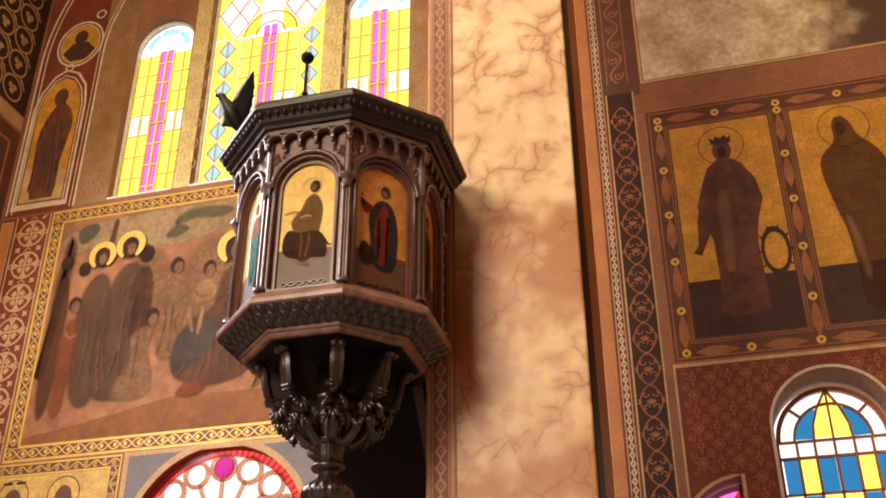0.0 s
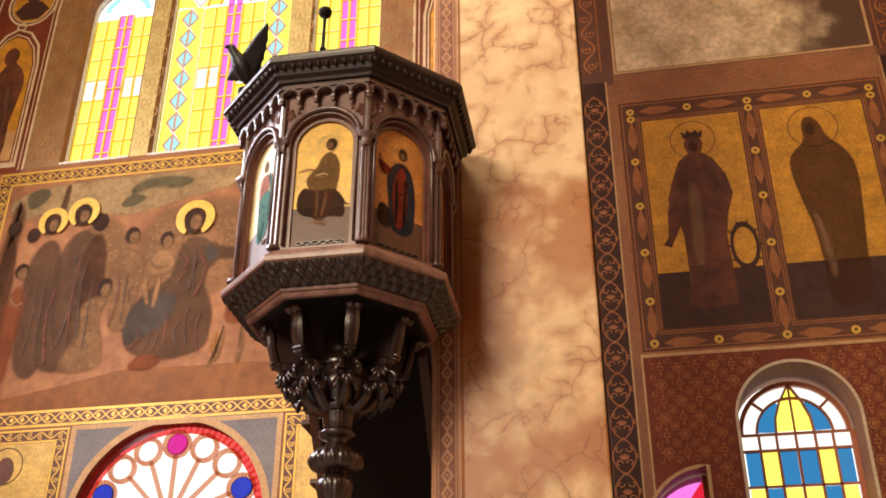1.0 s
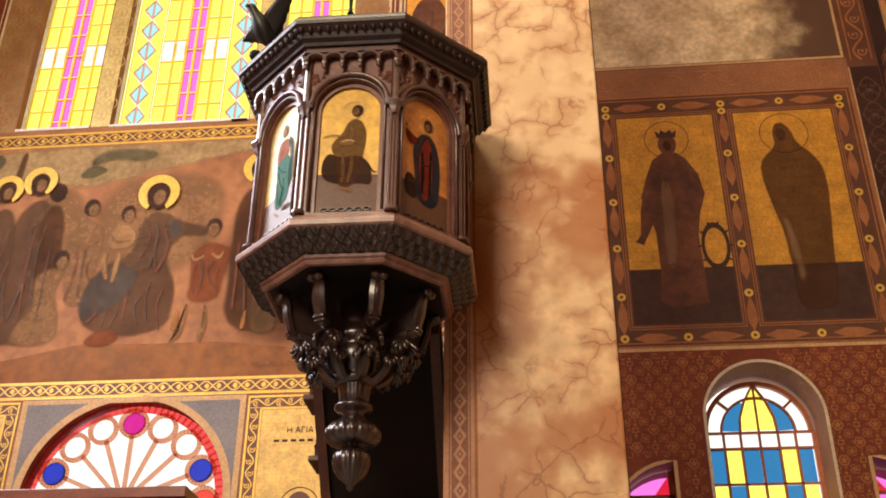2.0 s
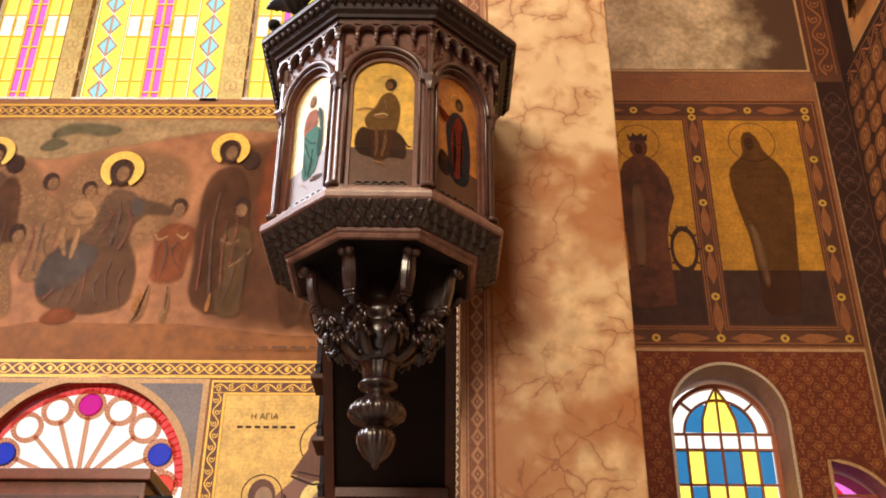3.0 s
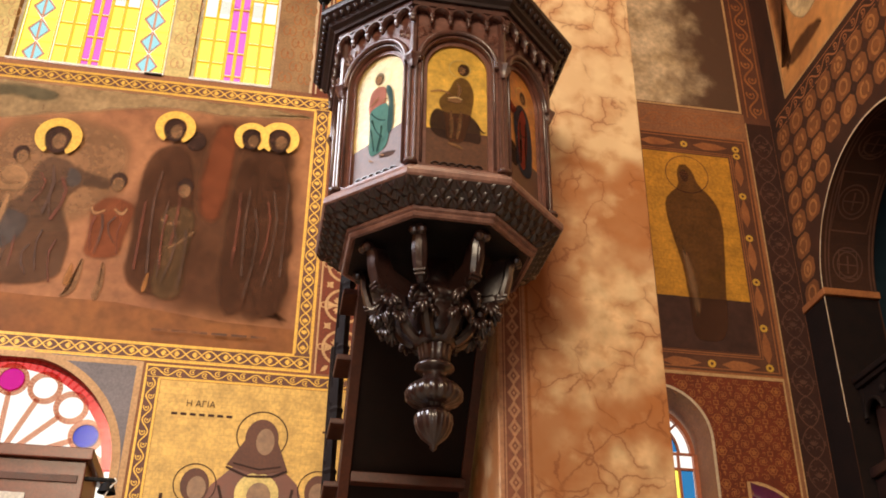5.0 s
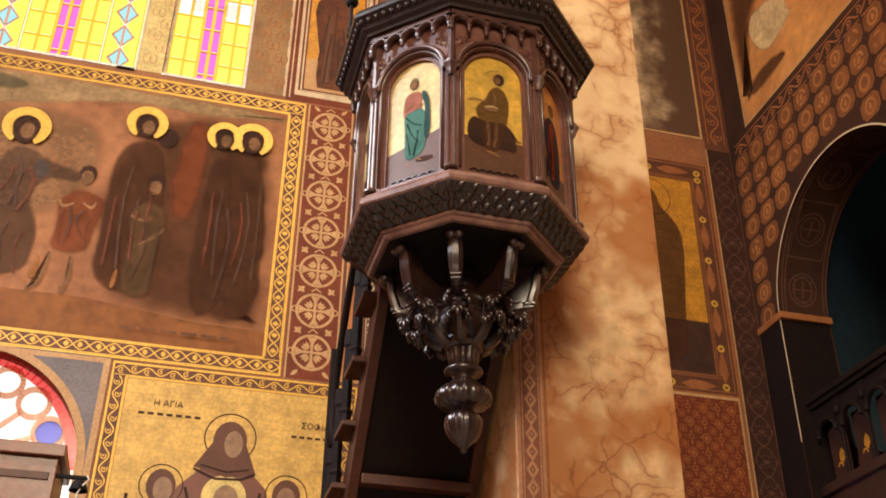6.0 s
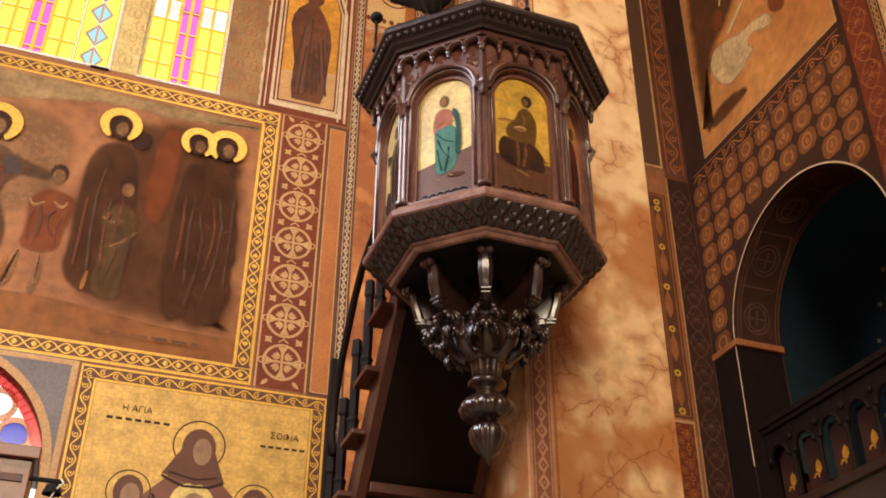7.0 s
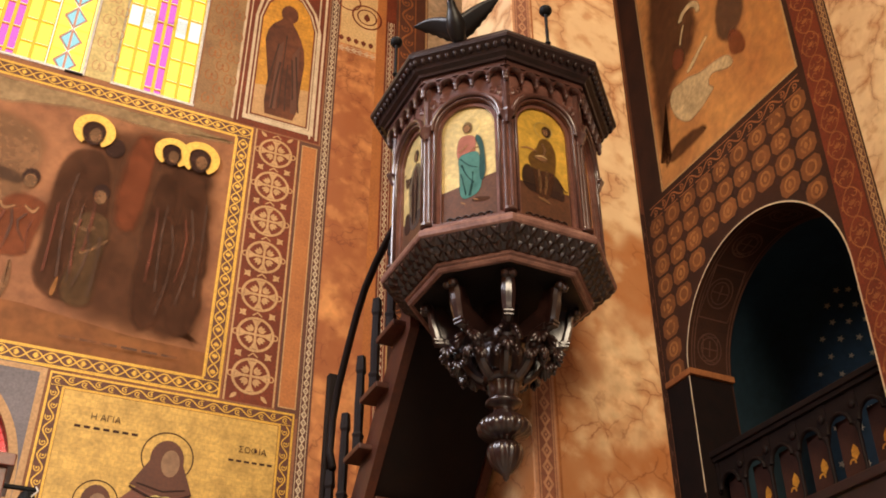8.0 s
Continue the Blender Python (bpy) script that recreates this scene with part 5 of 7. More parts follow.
for v in (5.73, 8.58):
    for u in (-0.2, 0.43, 1.085, 1.73, 2.38):
        studs.append(disc(u, v, 0.045, 14))
    for u in (0.11, 0.76, 1.4, 2.06):
        jewels += [leaf(u - 0.22, v, 0, 0.44, 0.13)]
for u in (-0.2, 1.085, 2.38):
    for k in range(5):
        v = 6.2 + k * 0.57
        studs.append(disc(u, v - 0.0, 0.045, 14))
        jewels.append(leaf(u, v - 0.5 + 0.07, math.pi / 2, 0.4, 0.12))
paint_each("jewel", [[q] for q in jewels], COPPER_LINE, pair, off=0.0105, lift=0.00001)
paint_each("stud", [[q] for q in studs], GOLD_LINE, pair, off=0.014, lift=0.00001)
paint("stud_eye", [disc(u, v, 0.018, 8) for u, v in [(sum(p[0] for p in s) / 14, sum(p[1] for p in s) / 14) for s in studs]], BROWN, pair, off=0.017)["kind"] = "stuff"

# The upper painting above it.
up = empty("upper_painting", (1.09, BACK_Y, 9.15), "faded wall painting of pale clouds with dark edge", "wall painting")
paint("cloud_ground", [rect(-0.3, 2.5, 9.18, 13.9)], STORM, up, off=0.006)
paint("frame_line", rim(-0.34, 2.54, 9.14, 13.9, 0.03), TAN, up, off=0.012)
paint("frieze_ground", [rect(-0.35, 2.56, 8.76, 9.13)], PLASTER, up, off=0.006)
paint("frieze_scroll", vine(-0.3, 8.95, 2.5, 8.95, 0.24, 0.2), COPPER_LINE, up, off=0.01)
paint("side_scroll", vine(2.73, 9.1, 2.73, 13.5, 0.26, 0.24) + vine(-0.6, 9.2, -0.6, 13.5, 0.26, 0.24), COPPER_LINE, up, off=0.01)

# ---- east wall ----
east = tagged(new("painted_east_wall"), "painted wall toned dark for shade, with lattice of ovals over an arch", "wall painting", kind="structure")
lat, eyes, knots = [], [], []
for i in range(9):
    for j in range(8):
        u, v = 6.85 + (i + 0.5) * 0.335, 6.42 + (j + 0.5) * 0.3
        if math.hypot(u - RA_U, v - RA_S) < RA_R + 0.17 or u > 9.8:
            continue
        lat.append([(u + 0.152 * a, v + 0.132 * b) for a, b in ((1, 0.5), (0.6, 1), (-0.6, 1), (-1, 0.5), (-1, -0.5), (-0.6, -1), (0.6, -1), (1, -0.5))])
        eyes += ring(u, v, 0.075, 0.03, 14, ry=0.085) + ([leaf(u, v - 0.05, math.pi / 2, 0.1, 0.07)] if (i + j) % 2 else [])
        knots.append([(u + 0.1675, v + 0.1), (u + 0.2, v + 0.15), (u + 0.1675, v + 0.2), (u + 0.135, v + 0.15)])
paint("lattice", lat, TILE_TAN, east, "right", 0.006)
paint("lattice_eye", eyes, TILE_LINE, east, "right", 0.007)
paint("lattice_knot", knots, DARK, east, "right", 0.007)
paint("frieze_scroll", vine(6.9, 8.9, 9.8, 8.9, 0.22, 0.2), COPPER_LINE, east, "right", 0.006)
paint("pilaster_ground", [rect(6.45, 6.8, 3.0, 13.9)], RUST, east, "right", 0.004)
paint("pilaster_scroll", trellis(6.47, 6.78, 4.0, 12.5, 0.36), COPPER_LINE, east, "right", 0.008)
paint("chain_ground", [rect(6.32, 6.44, 3.0, 13.9)], BROWN, east, "right", 0.004)
paint("lozenge_chain", chain(6.37, 5.0, 6.37, 11.5, 0.08), TAN, east, "right", 0.008)
paint("marbled_pier", [rect(3.0, 6.3, 0.1, 13.9)], MARBLE, east, "right", 0.004)
tri = empty("framed_side_painting", (RIGHT_X, 8.2, 9.1), "framed wall painting with pale draped shapes on brown", "wall painting")
paint("brown_ground", [rect(6.9, 9.47, 9.12, 12.8)], SIDE_GROUND, tri, "right", 0.006)
brush("dark_shape", [[(9.45, 9.2), (9.2, 9.5), (9.1, 10.0), (8.95, 10.5), (8.6, 10.6), (8.3, 10.8), (8.2, 11.6), (8.5, 12.5), (9.45, 12.6)], [(8.3, 9.35), (9.3, 9.3), (9.3, 9.6), (8.7, 9.65)]], BR["umber"], tri, "right", 0.01, 0.2)
brush("grey_shape", [[(7.95, 10.3), (7.6, 10.3), (7.35, 10.6), (7.5, 11.2), (7.9, 11.2), (8.05, 10.7)]], BR["slate"], tri, "right", 0.012, 0.12)
brush("red_shape", [[(7.85, 10.05), (7.55, 9.9), (7.5, 10.2), (7.7, 10.5), (7.85, 10.4)], [(8.95, 10.75), (8.7, 10.6), (8.6, 10.9), (8.85, 11.1)]], BR["rust"], tri, "right", 0.014, 0.08)
brush("drape", [[(9.0, 10.5), (9.12, 10.24), (8.95, 9.85), (8.75, 9.7), (8.5, 9.72), (8.3, 9.8), (8.15, 9.86), (8.3, 10.0), (8.2, 10.1), (7.9, 9.9), (7.75, 9.95), (7.85, 10.18), (8.1, 10.26), (8.4, 10.3), (8.6, 10.42), (8.8, 10.45)], [(8.7, 10.5), (8.6, 10.42), (8.3, 10.6), (8.1, 10.72), (8.2, 10.78), (8.5, 10.62)]], BR["pale"], tri, "right", 0.017, 0.05)
brush("halo", [arc_shape(8.44, 11.3, 0.2, 0.12, 20, 200, 14), band([(8.7, 11.0), (8.62, 11.2), (8.55, 11.3)], 0.08)], BR["pale"], tri, "right", 0.02, 0.03)
paint("frame_line", rim(6.87, 9.5, 9.09, 12.83, 0.03), TAN, tri, "right", 0.012)
paint("arch_edge", arch_rim(RA_U, 2 * RA_R, 5.0, RA_S, 0.02, 40), PALE, east, "right", 0.006)
# Near-black sheets paint in the shade below the impost.
paint("reveal_dado", [rect(RIGHT_X + 0.005, RIGHT_X + 0.6, 3.5, 6.42)], WOOD_AND_SHADE, east, lambda u, v, o: (u, RA_U + RA_R - o, v), 0.004)
paint("dado", [rect(9.475, 9.92, 2.0, 6.42)], WOOD_AND_SHADE, east, "right", 0.004)
bm = bmesh.new()
box(bm, RIGHT_X - 0.03, RIGHT_X + 0.62, RA_U + RA_R - 0.05, BACK_Y - 0.01, 6.42, 6.5, 0.01)
part("impost", bm, COPPER_LINE, east)

# Deep arch soffit with painted rings, and the starry blue vault behind it.
def soffit_point(a, o, depth):
    """a: metres of arc from the north springing; o: inward offset; depth: distance behind the face."""
    t = a / RA_R
    return (RIGHT_X + depth, RA_U + (RA_R - o) * math.cos(t), RA_S + (RA_R - o) * math.sin(t))


soff = lambda u, v, o: soffit_point(u, o, v)
rings_ = []
span_len = math.pi * RA_R
for k in range(6):
    a = span_len * (k + 0.5) / 6
    rings_ += ring(a, 0.31, 0.19, 0.02, 24, ry=0.17) + ring(a, 0.31, 0.14, 0.018, 20, ry=0.12) + [rect(a - 0.008, a + 0.008, 0.2, 0.42), rect(a - 0.1, a + 0.1, 0.3, 0.32)]
    rings_ += rim(a - 0.34, a + 0.34, 0.09, 0.53, 0.018) if k % 2 else rim(a - 0.16, a + 0.16, 0.2, 0.42, 0.012)
rings_ += [rect(span_len * i / 30, span_len * (i + 1) / 30, d, d + 0.02) for i in range(30) for d in (0.04, 0.08, 0.55, 0.59)]
paint("soffit_ring", rings_, SHADED_LINE, east, soff, 0.006)
vault_bm = bmesh.new()
VC, VR = Vector((4.6, 8.14, 5.9)), 2.2
bmesh.ops.create_uvsphere(vault_bm, u_segments=40, v_segments=24, radius=VR, matrix=Matrix.Translation(VC))
bmesh.ops.delete(vault_bm, geom=[f for f in vault_bm.faces if f.calc_center_median().x < 3.55 or f.calc_center_median().z < 5.2], context="FACES")
vault = tagged(link_mesh("apse_vault", vault_bm, NIGHT, smooth=True), kind="structure", label="dark blue apse vault with small gold stars")
bm = bmesh.new()
box(bm, 3.5, 7.4, 5.4, 5.9, 0, 9.5)
box(bm, 3.5, 7.4, 10.4, 10.6, 0, 9.5)
box(bm, 7.0, 7.4, 5.9, 10.4, 0, 9.5)
box(bm, 3.5, 7.4, 5.4, 10.6, 9.5, 9.7)
tagged(link_mesh("apse_wall", bm, BROWN), kind="structure")
rnd = random.Random(4)
bm = bmesh.new()
for i in range(11):
    for j in range(16):
        el, az = radians(2 + 6.2 * i), radians(-70 + 8.8 * j + (4.4 if i % 2 else 0))
        n = Vector((math.cos(el) * math.cos(az), math.cos(el) * math.sin(az), math.sin(el)))
        c = VC + n * (VR - 0.03)
        s = n.cross(Vector((0, 0, 1))).normalized()
        t = s.cross(n)
        size = 0.04 + 0.014 * rnd.random()
        bm.faces.new([bm.verts.new(c + (s * math.cos(k * math.pi / 5) + t * math.sin(k * math.pi / 5)) * (size if k % 2 == 0 else size * 0.45)) for k in range(10)])
part("star", bm, PALE, vault, "small gold painted stars")


# ---- stained glass windows ----
PANES = {}


def pane(name, u0, u1, v0, v1, y, mat, parent, thick=0.012):
    """One rectangular pane; alike panes share a mesh."""
    key = (mat.name, round(u1 - u0, 3), round(v1 - v0, 3))
    if key not in PANES:
        bm = bmesh.new()
        box(bm, -key[1] / 2, key[1] / 2, -thick / 2, thick / 2, -key[2] / 2, key[2] / 2)
        me = bpy.data.meshes.new(name)
        bm.to_mesh(me)
        bm.free()
        me.materials.append(mat)
        PANES[key] = me
    ob = new(name, PANES[key])
    ob.parent = parent
    ob.matrix_parent_inverse = parent.matrix_world.inverted()
    ob.matrix_basis = Matrix.Translation(((u0 + u1) / 2, y, (v0 + v1) / 2))
    return ob


def glass_poly(name, polys, y, mat, parent, thick=0.012, label=""):
    bm = bmesh.new()
    for poly in polys:
        fr = [bm.verts.new((u, y - thick / 2, v)) for u, v in poly]
        bk = [bm.verts.new((u, y + thick / 2, v)) for u, v in poly]
        bm.faces.new(fr), bm.faces.new(bk[::-1])
        for i in range(len(poly)):
            j = (i + 1) % len(poly)
            bm.faces.new((fr[i], fr[j], bk[j], bk[i]))
    ob = link_mesh(name, bm, mat, parent, label)
    ob.matrix_parent_inverse = parent.matrix_world.inverted()
    return ob


def tall_window(index, u, w, v0, spring, lattice):
    y = BACK_Y + 0.14
    win = empty("window_%d" % index, (u, y, v0), "tall stained glass window of yellow and magenta panes", "window", "tall windows", "structure")
    top = spring + w / 2
    a = w / 2 - 0.03
    cames = []
    glass_poly("frame", arch_rim(u, w - 0.06, v0, spring, 0.03, 24) + [rect(u - w / 2, u + w / 2, v0, v0 + 0.05)], y - 0.01, WHITE, win, 0.05)
    step = 0.34
    cols = [(-0.42, -0.275, "y"), (-0.255, -0.125, "y"), (-0.1, -0.012, "p"), (0.012, 0.1, "p"), (0.125, 0.255, "y"), (0.275, 0.42, "y")]
    limit = spring - 0.04 if not lattice else v0 + 2.42
    for c0, c1, kind in cols:
        v = v0 + 0.06 - (step * 0.5 if kind == "p" else 0.0)
        row = 0
        while v < limit:
            low, high = max(v, v0 + 0.06), min(v + step - 0.03, limit)
            white = kind == "y" and row == 3
            if high - low > 0.04:
                pane("pane", u + c0 + 0.008, u + c1 - 0.008, low, high, y, GLASS_PINK if kind == "p" else GLASS_CLEAR if white else GLASS_YELLOW, win)
                cames += rim(u + c0 - 0.006, u + c1 + 0.006, low - 0.014, high + 0.014, 0.014)
            v += step
            row += 1
    if lattice:
        side_top = v0 + 2.42
        for s in (-1, 1):
            c, vv = u + s * 0.62, v0 + 0.06
            while vv + 0.3 < side_top:
                mid = vv + 0.17
                glass_poly("pane", [[(c - 0.1, mid), (c - 0.014, mid - 0.13), (c - 0.014, mid + 0.13)], [(c + 0.014, mid - 0.13), (c + 0.1, mid), (c + 0.014, mid + 0.13)]], y, GLASS_BLUE, win)
                for q in (-1, 1):
                    glass_poly("pane", [[(c + q * 0.168, vv), (c + q * 0.014, vv), (c + q * 0.128, mid), (c + q * 0.014, mid + 0.17), (c + q * 0.168, mid + 0.17)]], y, GLASS_YELLOW, win)
                glass_poly("diamond_came", ribbon([(c - 0.115, mid), (c, mid - 0.155), (c + 0.115, mid), (c, mid + 0.155), (c - 0.115, mid)], 0.028) + [rect(c - 0.013, c + 0.013, mid - 0.13, mid + 0.13)], y - 0.002, SALMON, win, 0.006)
                vv += 0.34
            cames += [rect(c - 0.185, c - 0.168, v0 + 0.05, side_top), rect(c + 0.168, c + 0.185, v0 + 0.05, side_top)]
            glass_poly("pane", [rect(*sorted((u + s * 0.81, u + s * 0.845)), v0 + 0.06, spring)], y, GLASS_YELLOW, win)
        glass_poly("pane", [arc_shape(u, side_top + 0.02, 0.3, 0.15, 0, 180, 16)], y, GLASS_CLEAR, win)
        glass_poly("came", [arc_shape(u, side_top + 0.02, 0.39, 0.025, 0, 180, 16), arc_shape(u, side_top + 0.02, 0.21, 0.025, 0, 180, 16)], y - 0.002, SALMON, win, 0.006)
        glass_poly("pane", [rect(u - 0.1, u - 0.012, side_top, side_top + 0.17), rect(u + 0.012, u + 0.1, side_top, side_top + 0.17)], y, GLASS_PINK, win)
        glass_poly("pane", [rect(u - 0.13, u + 0.13, side_top + 0.43, spring + 0.6)], y, GLASS_CLEAR, win)
        for s in (-1, 1):
            c, mid = u + s * 0.5, side_top + 0.5
            for k in range(2):
                m2 = mid + k * 0.92
                for a, b in ((0.14, 0.0), (-0.14, 0.0), (0.0, 0.22), (0.0, -0.22)):
                    glass_poly("pane", [[(c + a - 0.115, m2 + b), (c + a, m2 + b - 0.185), (c + a + 0.115, m2 + b), (c + a, m2 + b + 0.185)]], y, GLASS_CLEAR, win)
                glass_poly("came", ribbon([(c - 0.3, m2), (c, m2 - 0.46), (c + 0.3, m2), (c, m2 + 0.46), (c - 0.3, m2)], 0.03) + ribbon([(c - 0.15, m2 - 0.23), (c + 0.15, m2 + 0.23)], 0.025) + ribbon([(c + 0.15, m2 - 0.23), (c - 0.15, m2 + 0.23)], 0.025), y - 0.002, SALMON, win, 0.006)
                for q in (-1, 1):
                    glass_poly("pane", [[(c + q * 0.33, m2 - 0.44), (c + q * 0.03, m2 - 0.46), (c + q * 0.33, m2)], [(c + q * 0.33, m2 + 0.02), (c + q * 0.03, m2 + 0.46), (c + q * 0.33, m2 + 0.46)]], y + 0.004, GLASS_YELLOW, win)
    else:
        fan = []
        for k in range(3):
            a0, a1 = radians(8 + 56 * k), radians(8 + 56 * k + 50)
            r0, r1 = 0.26, a - 0.09
            n = 6
            arc = [a0 + (a1 - a0) * i / n for i in range(n + 1)]
            fan.append([(u + r1 * math.cos(q), spring + r1 * math.sin(q)) for q in arc] + [(u + r0 * math.cos(q), spring + r0 * math.sin(q)) for q in arc[::-1]])
        glass_poly("pane", fan, y, GLASS_BLUE, win)
        glass_poly("pane", [[(u + q * math.cos(radians(t)), spring + q * math.sin(radians(t))) for q, t in ((0.36, d), (0.42, d), (0.42, d + 14), (0.36, d + 14))] for d in range(6, 170, 18)], y, GLASS_CLEAR, win)
    edge = cols[0][0] - 0.006
    cames += [rect(u - w / 2 + 0.03, u + edge, v0 + 0.05, spring), rect(u - edge, u + w / 2 - 0.03, v0 + 0.05, spring)] if not lattice else []
    for i in range(len(cols) - 1):
        if cols[i + 1][0] - cols[i][1] > 0.017:
            cames.append(rect(u + cols[i][1] + 0.006, u + cols[i + 1][0] - 0.006, v0 + 0.05, limit))
    glass_poly("came", cames, y + 0.012, BLOOM_AMBER, win, 0.004, "bars between the panes, tinted amber for window bloom")["kind"] = "stuff"
    pin = [[(u, v0 + 1.22), (u + 0.14, v0 + 1.13), (u + 0.27, v0 + 1.13), (u + 0.27, v0 + 1.32), (u + 0.14, v0 + 1.32)], [(u, v0 + 1.22), (u - 0.14, v0 + 1.32), (u - 0.27, v0 + 1.32), (u - 0.27, v0 + 1.13), (u - 0.14, v0 + 1.13)]]
    glass_poly("pane", pin, y - 0.014, GLASS_CLEAR, win)
    bm = bmesh.new()
    box(bm, u - w / 2, u + w / 2, BACK_Y - 0.012, BACK_Y + 0.13, v0 - 0.005, v0 + 0.028, 0.004)
    sill = part("window_sill", bm, WHITE, win)
    sill.matrix_parent_inverse = win.matrix_world.inverted()
    return win


for k, (u, w, v0, spring, _) in enumerate(TALL):
    tall_window(k + 1, u, w, v0, spring, k == 1)

bm = bmesh.new()
box(bm, -4.56, -4.37, BACK_Y - 0.03, BACK_Y - 0.012, 8.69, 8.712, 0.003)
latch = part("latch", bm, IRON, bpy.data.objects["window_2"], "black window latch")
latch.matrix_parent_inverse = bpy.data.objects["window_2"].matrix_world.inverted()

# Fan window: red bars on white glass, coloured roundels at its rim.
y = BACK_Y + 0.1
fan = empty("window_4", (ROSE_U, y, 3.2), "half-round fan window with red bars and white glass", "window", kind="structure")
glass_poly("pane", [arch_outline(ROSE_U, 2 * ROSE_R - 0.02, 3.2, ROSE_V, 40)], y + 0.02, GLASS_CLEAR, fan, 0.006)
glass_poly("frame", ring(ROSE_U, ROSE_V, ROSE_R - 0.045, 0.11, 44, 0, 180), y - 0.01, ROSE_BAR, fan, 0.05)
for k in range(9):
    a = radians(180 * k / 8)
    c = (ROSE_U + 0.82 * math.cos(a), ROSE_V + 0.82 * math.sin(a))
    glass_poly("roundel", ring(*c, 0.135, 0.045, 24), y - 0.005, SALMON, fan, 0.04)
    if k in (0, 1, 4, 7, 8):
        glass_poly("coloured_pane", [disc(*c, 0.118, 22)], y + 0.008, GLASS_RED if k in (0, 8) else GLASS_MAGENTA if k == 4 else GLASS_DEEP, fan)
    p0, p1 = (ROSE_U + 0.12 * math.cos(a), ROSE_V + 0.12 * math.sin(a)), (ROSE_U + 0.69 * math.cos(a), ROSE_V + 0.69 * math.sin(a))
    glass_poly("spoke", ribbon([p0, p1], 0.042), y - 0.005, SALMON, fan, 0.03)
glass_poly("hub", ring(ROSE_U, ROSE_V, 0.12, 0.05, 20, 0, 180), y - 0.005, SALMON, fan, 0.03)

# Arched window of the east bay: white border, blue and yellow lights.
y = BACK_Y + 0.42
aw = empty("window_5", (1.065, y, 3.0), "arched stained glass window of blue, yellow and white", "window", kind="structure")
cu, cs, cr = 1.065, 4.86, 0.52
glass_poly("frame", [p for p in ring(cu, cs, cr - 0.01, 0.045, 30, 0, 180)] + [rect(cu - cr - 0.04, cu - cr + 0.01, 3.0, cs), rect(cu + cr - 0.01, cu + cr + 0.04, 3.0, cs)], y, WOOD_BAR, aw, 0.05)


def sector(r0, r1, a0, a1, n=8):
    arc = [radians(a0 + (a1 - a0) * i / n) for i in range(n + 1)]
    return [(cu + r1 * math.cos(q), cs + r1 * math.sin(q)) for q in arc] + [(cu + r0 * math.cos(q), cs + r0 * math.sin(q)) for q in arc[::-1]]


for a0, a1 in ((2, 40), (44, 86), (94, 136), (140, 178)):
    glass_poly("pane", [sector(0.37, 0.49, a0, a1)], y, GLASS_CLEAR, aw)
lancet = lambda s: [(cu + s * 0.012, cs + 0.02), (cu + s * 0.17, cs + 0.02), (cu + s * 0.16, cs + 0.15), (cu + s * 0.1, cs + 0.32), (cu + s * 0.012, cs + 0.47)]
for s in (1, -1):
    glass_poly("pane", [lancet(s)], y - 0.014, GLASS_YELLOW, aw)
    rim_arc = [(cu + s * 0.35 * math.cos(radians(q)), cs + 0.35 * math.sin(radians(q))) for q in range(4, 70, 6)]
    glass_poly("pane", [[(cu + s * 0.185, cs + 0.02)] + rim_arc + [(cu + s * 0.115, cs + 0.31), (cu + s * 0.172, cs + 0.16)]], y, GLASS_SKY, aw)
    glass_poly("bar", ribbon([(cu + s * 0.178, cs), (cu + s * 0.166, cs + 0.15), (cu + s * 0.105, cs + 0.32), (cu, cs + 0.5)], 0.022), y - 0.02, WOOD_BAR, aw, 0.03)
    glass_poly("bar", ribbon([(cu + s * 0.36 * math.cos(radians(42)), cs + 0.36 * math.sin(radians(42))), (cu + s * 0.51 * math.cos(radians(42)), cs + 0.51 * math.sin(radians(42)))], 0.026), y - 0.006, WOOD_BAR, aw, 0.03)
glass_poly("bar", [p for p in ring(cu, cs, 0.36, 0.024, 30, 0, 180)], y - 0.004, WOOD_BAR, aw, 0.03)
glass_poly("bar", [rect(cu - 0.01, cu + 0.01, cs, cs + 0.5)], y - 0.02, WOOD_BAR, aw, 0.03)
glass_poly("bar", [rect(cu - cr, cu + cr, cs - 0.012, cs + 0.012), rect(cu - cr, cu + cr, cs - 0.175, cs - 0.15)], y, WOOD_BAR, aw, 0.03)
for i, (c0, c1, kind) in enumerate([(-0.495, -0.36, 1), (-0.335, -0.195, 0), (-0.17, -0.015, 1), (0.015, 0.17, 1), (0.195, 0.335, 0), (0.36, 0.495, 1)]):
    pane("pane", cu + c0, cu + c1, cs - 0.15, cs - 0.012, y, GLASS_CLEAR, aw)
    for j in range(5):
        top = cs - 0.175 - j * 0.36
        blue = kind if j % 2 == 0 else 1 - kind
        pane("pane", cu + c0, cu + c1, top - 0.335, top, y, GLASS_SKY if blue else GLASS_YELLOW, aw)
glass_poly("bar", [rect(cu + c - 0.012, cu + c + 0.012, 3.0, cs) for c in (-0.348, -0.182, 0.0, 0.182, 0.348)] + [rect(cu - cr, cu + cr, cs - 0.53 - 0.36 * k, cs - 0.51 - 0.36 * k) for k in range(4)], y - 0.008, WOOD_BAR, aw, 0.03)
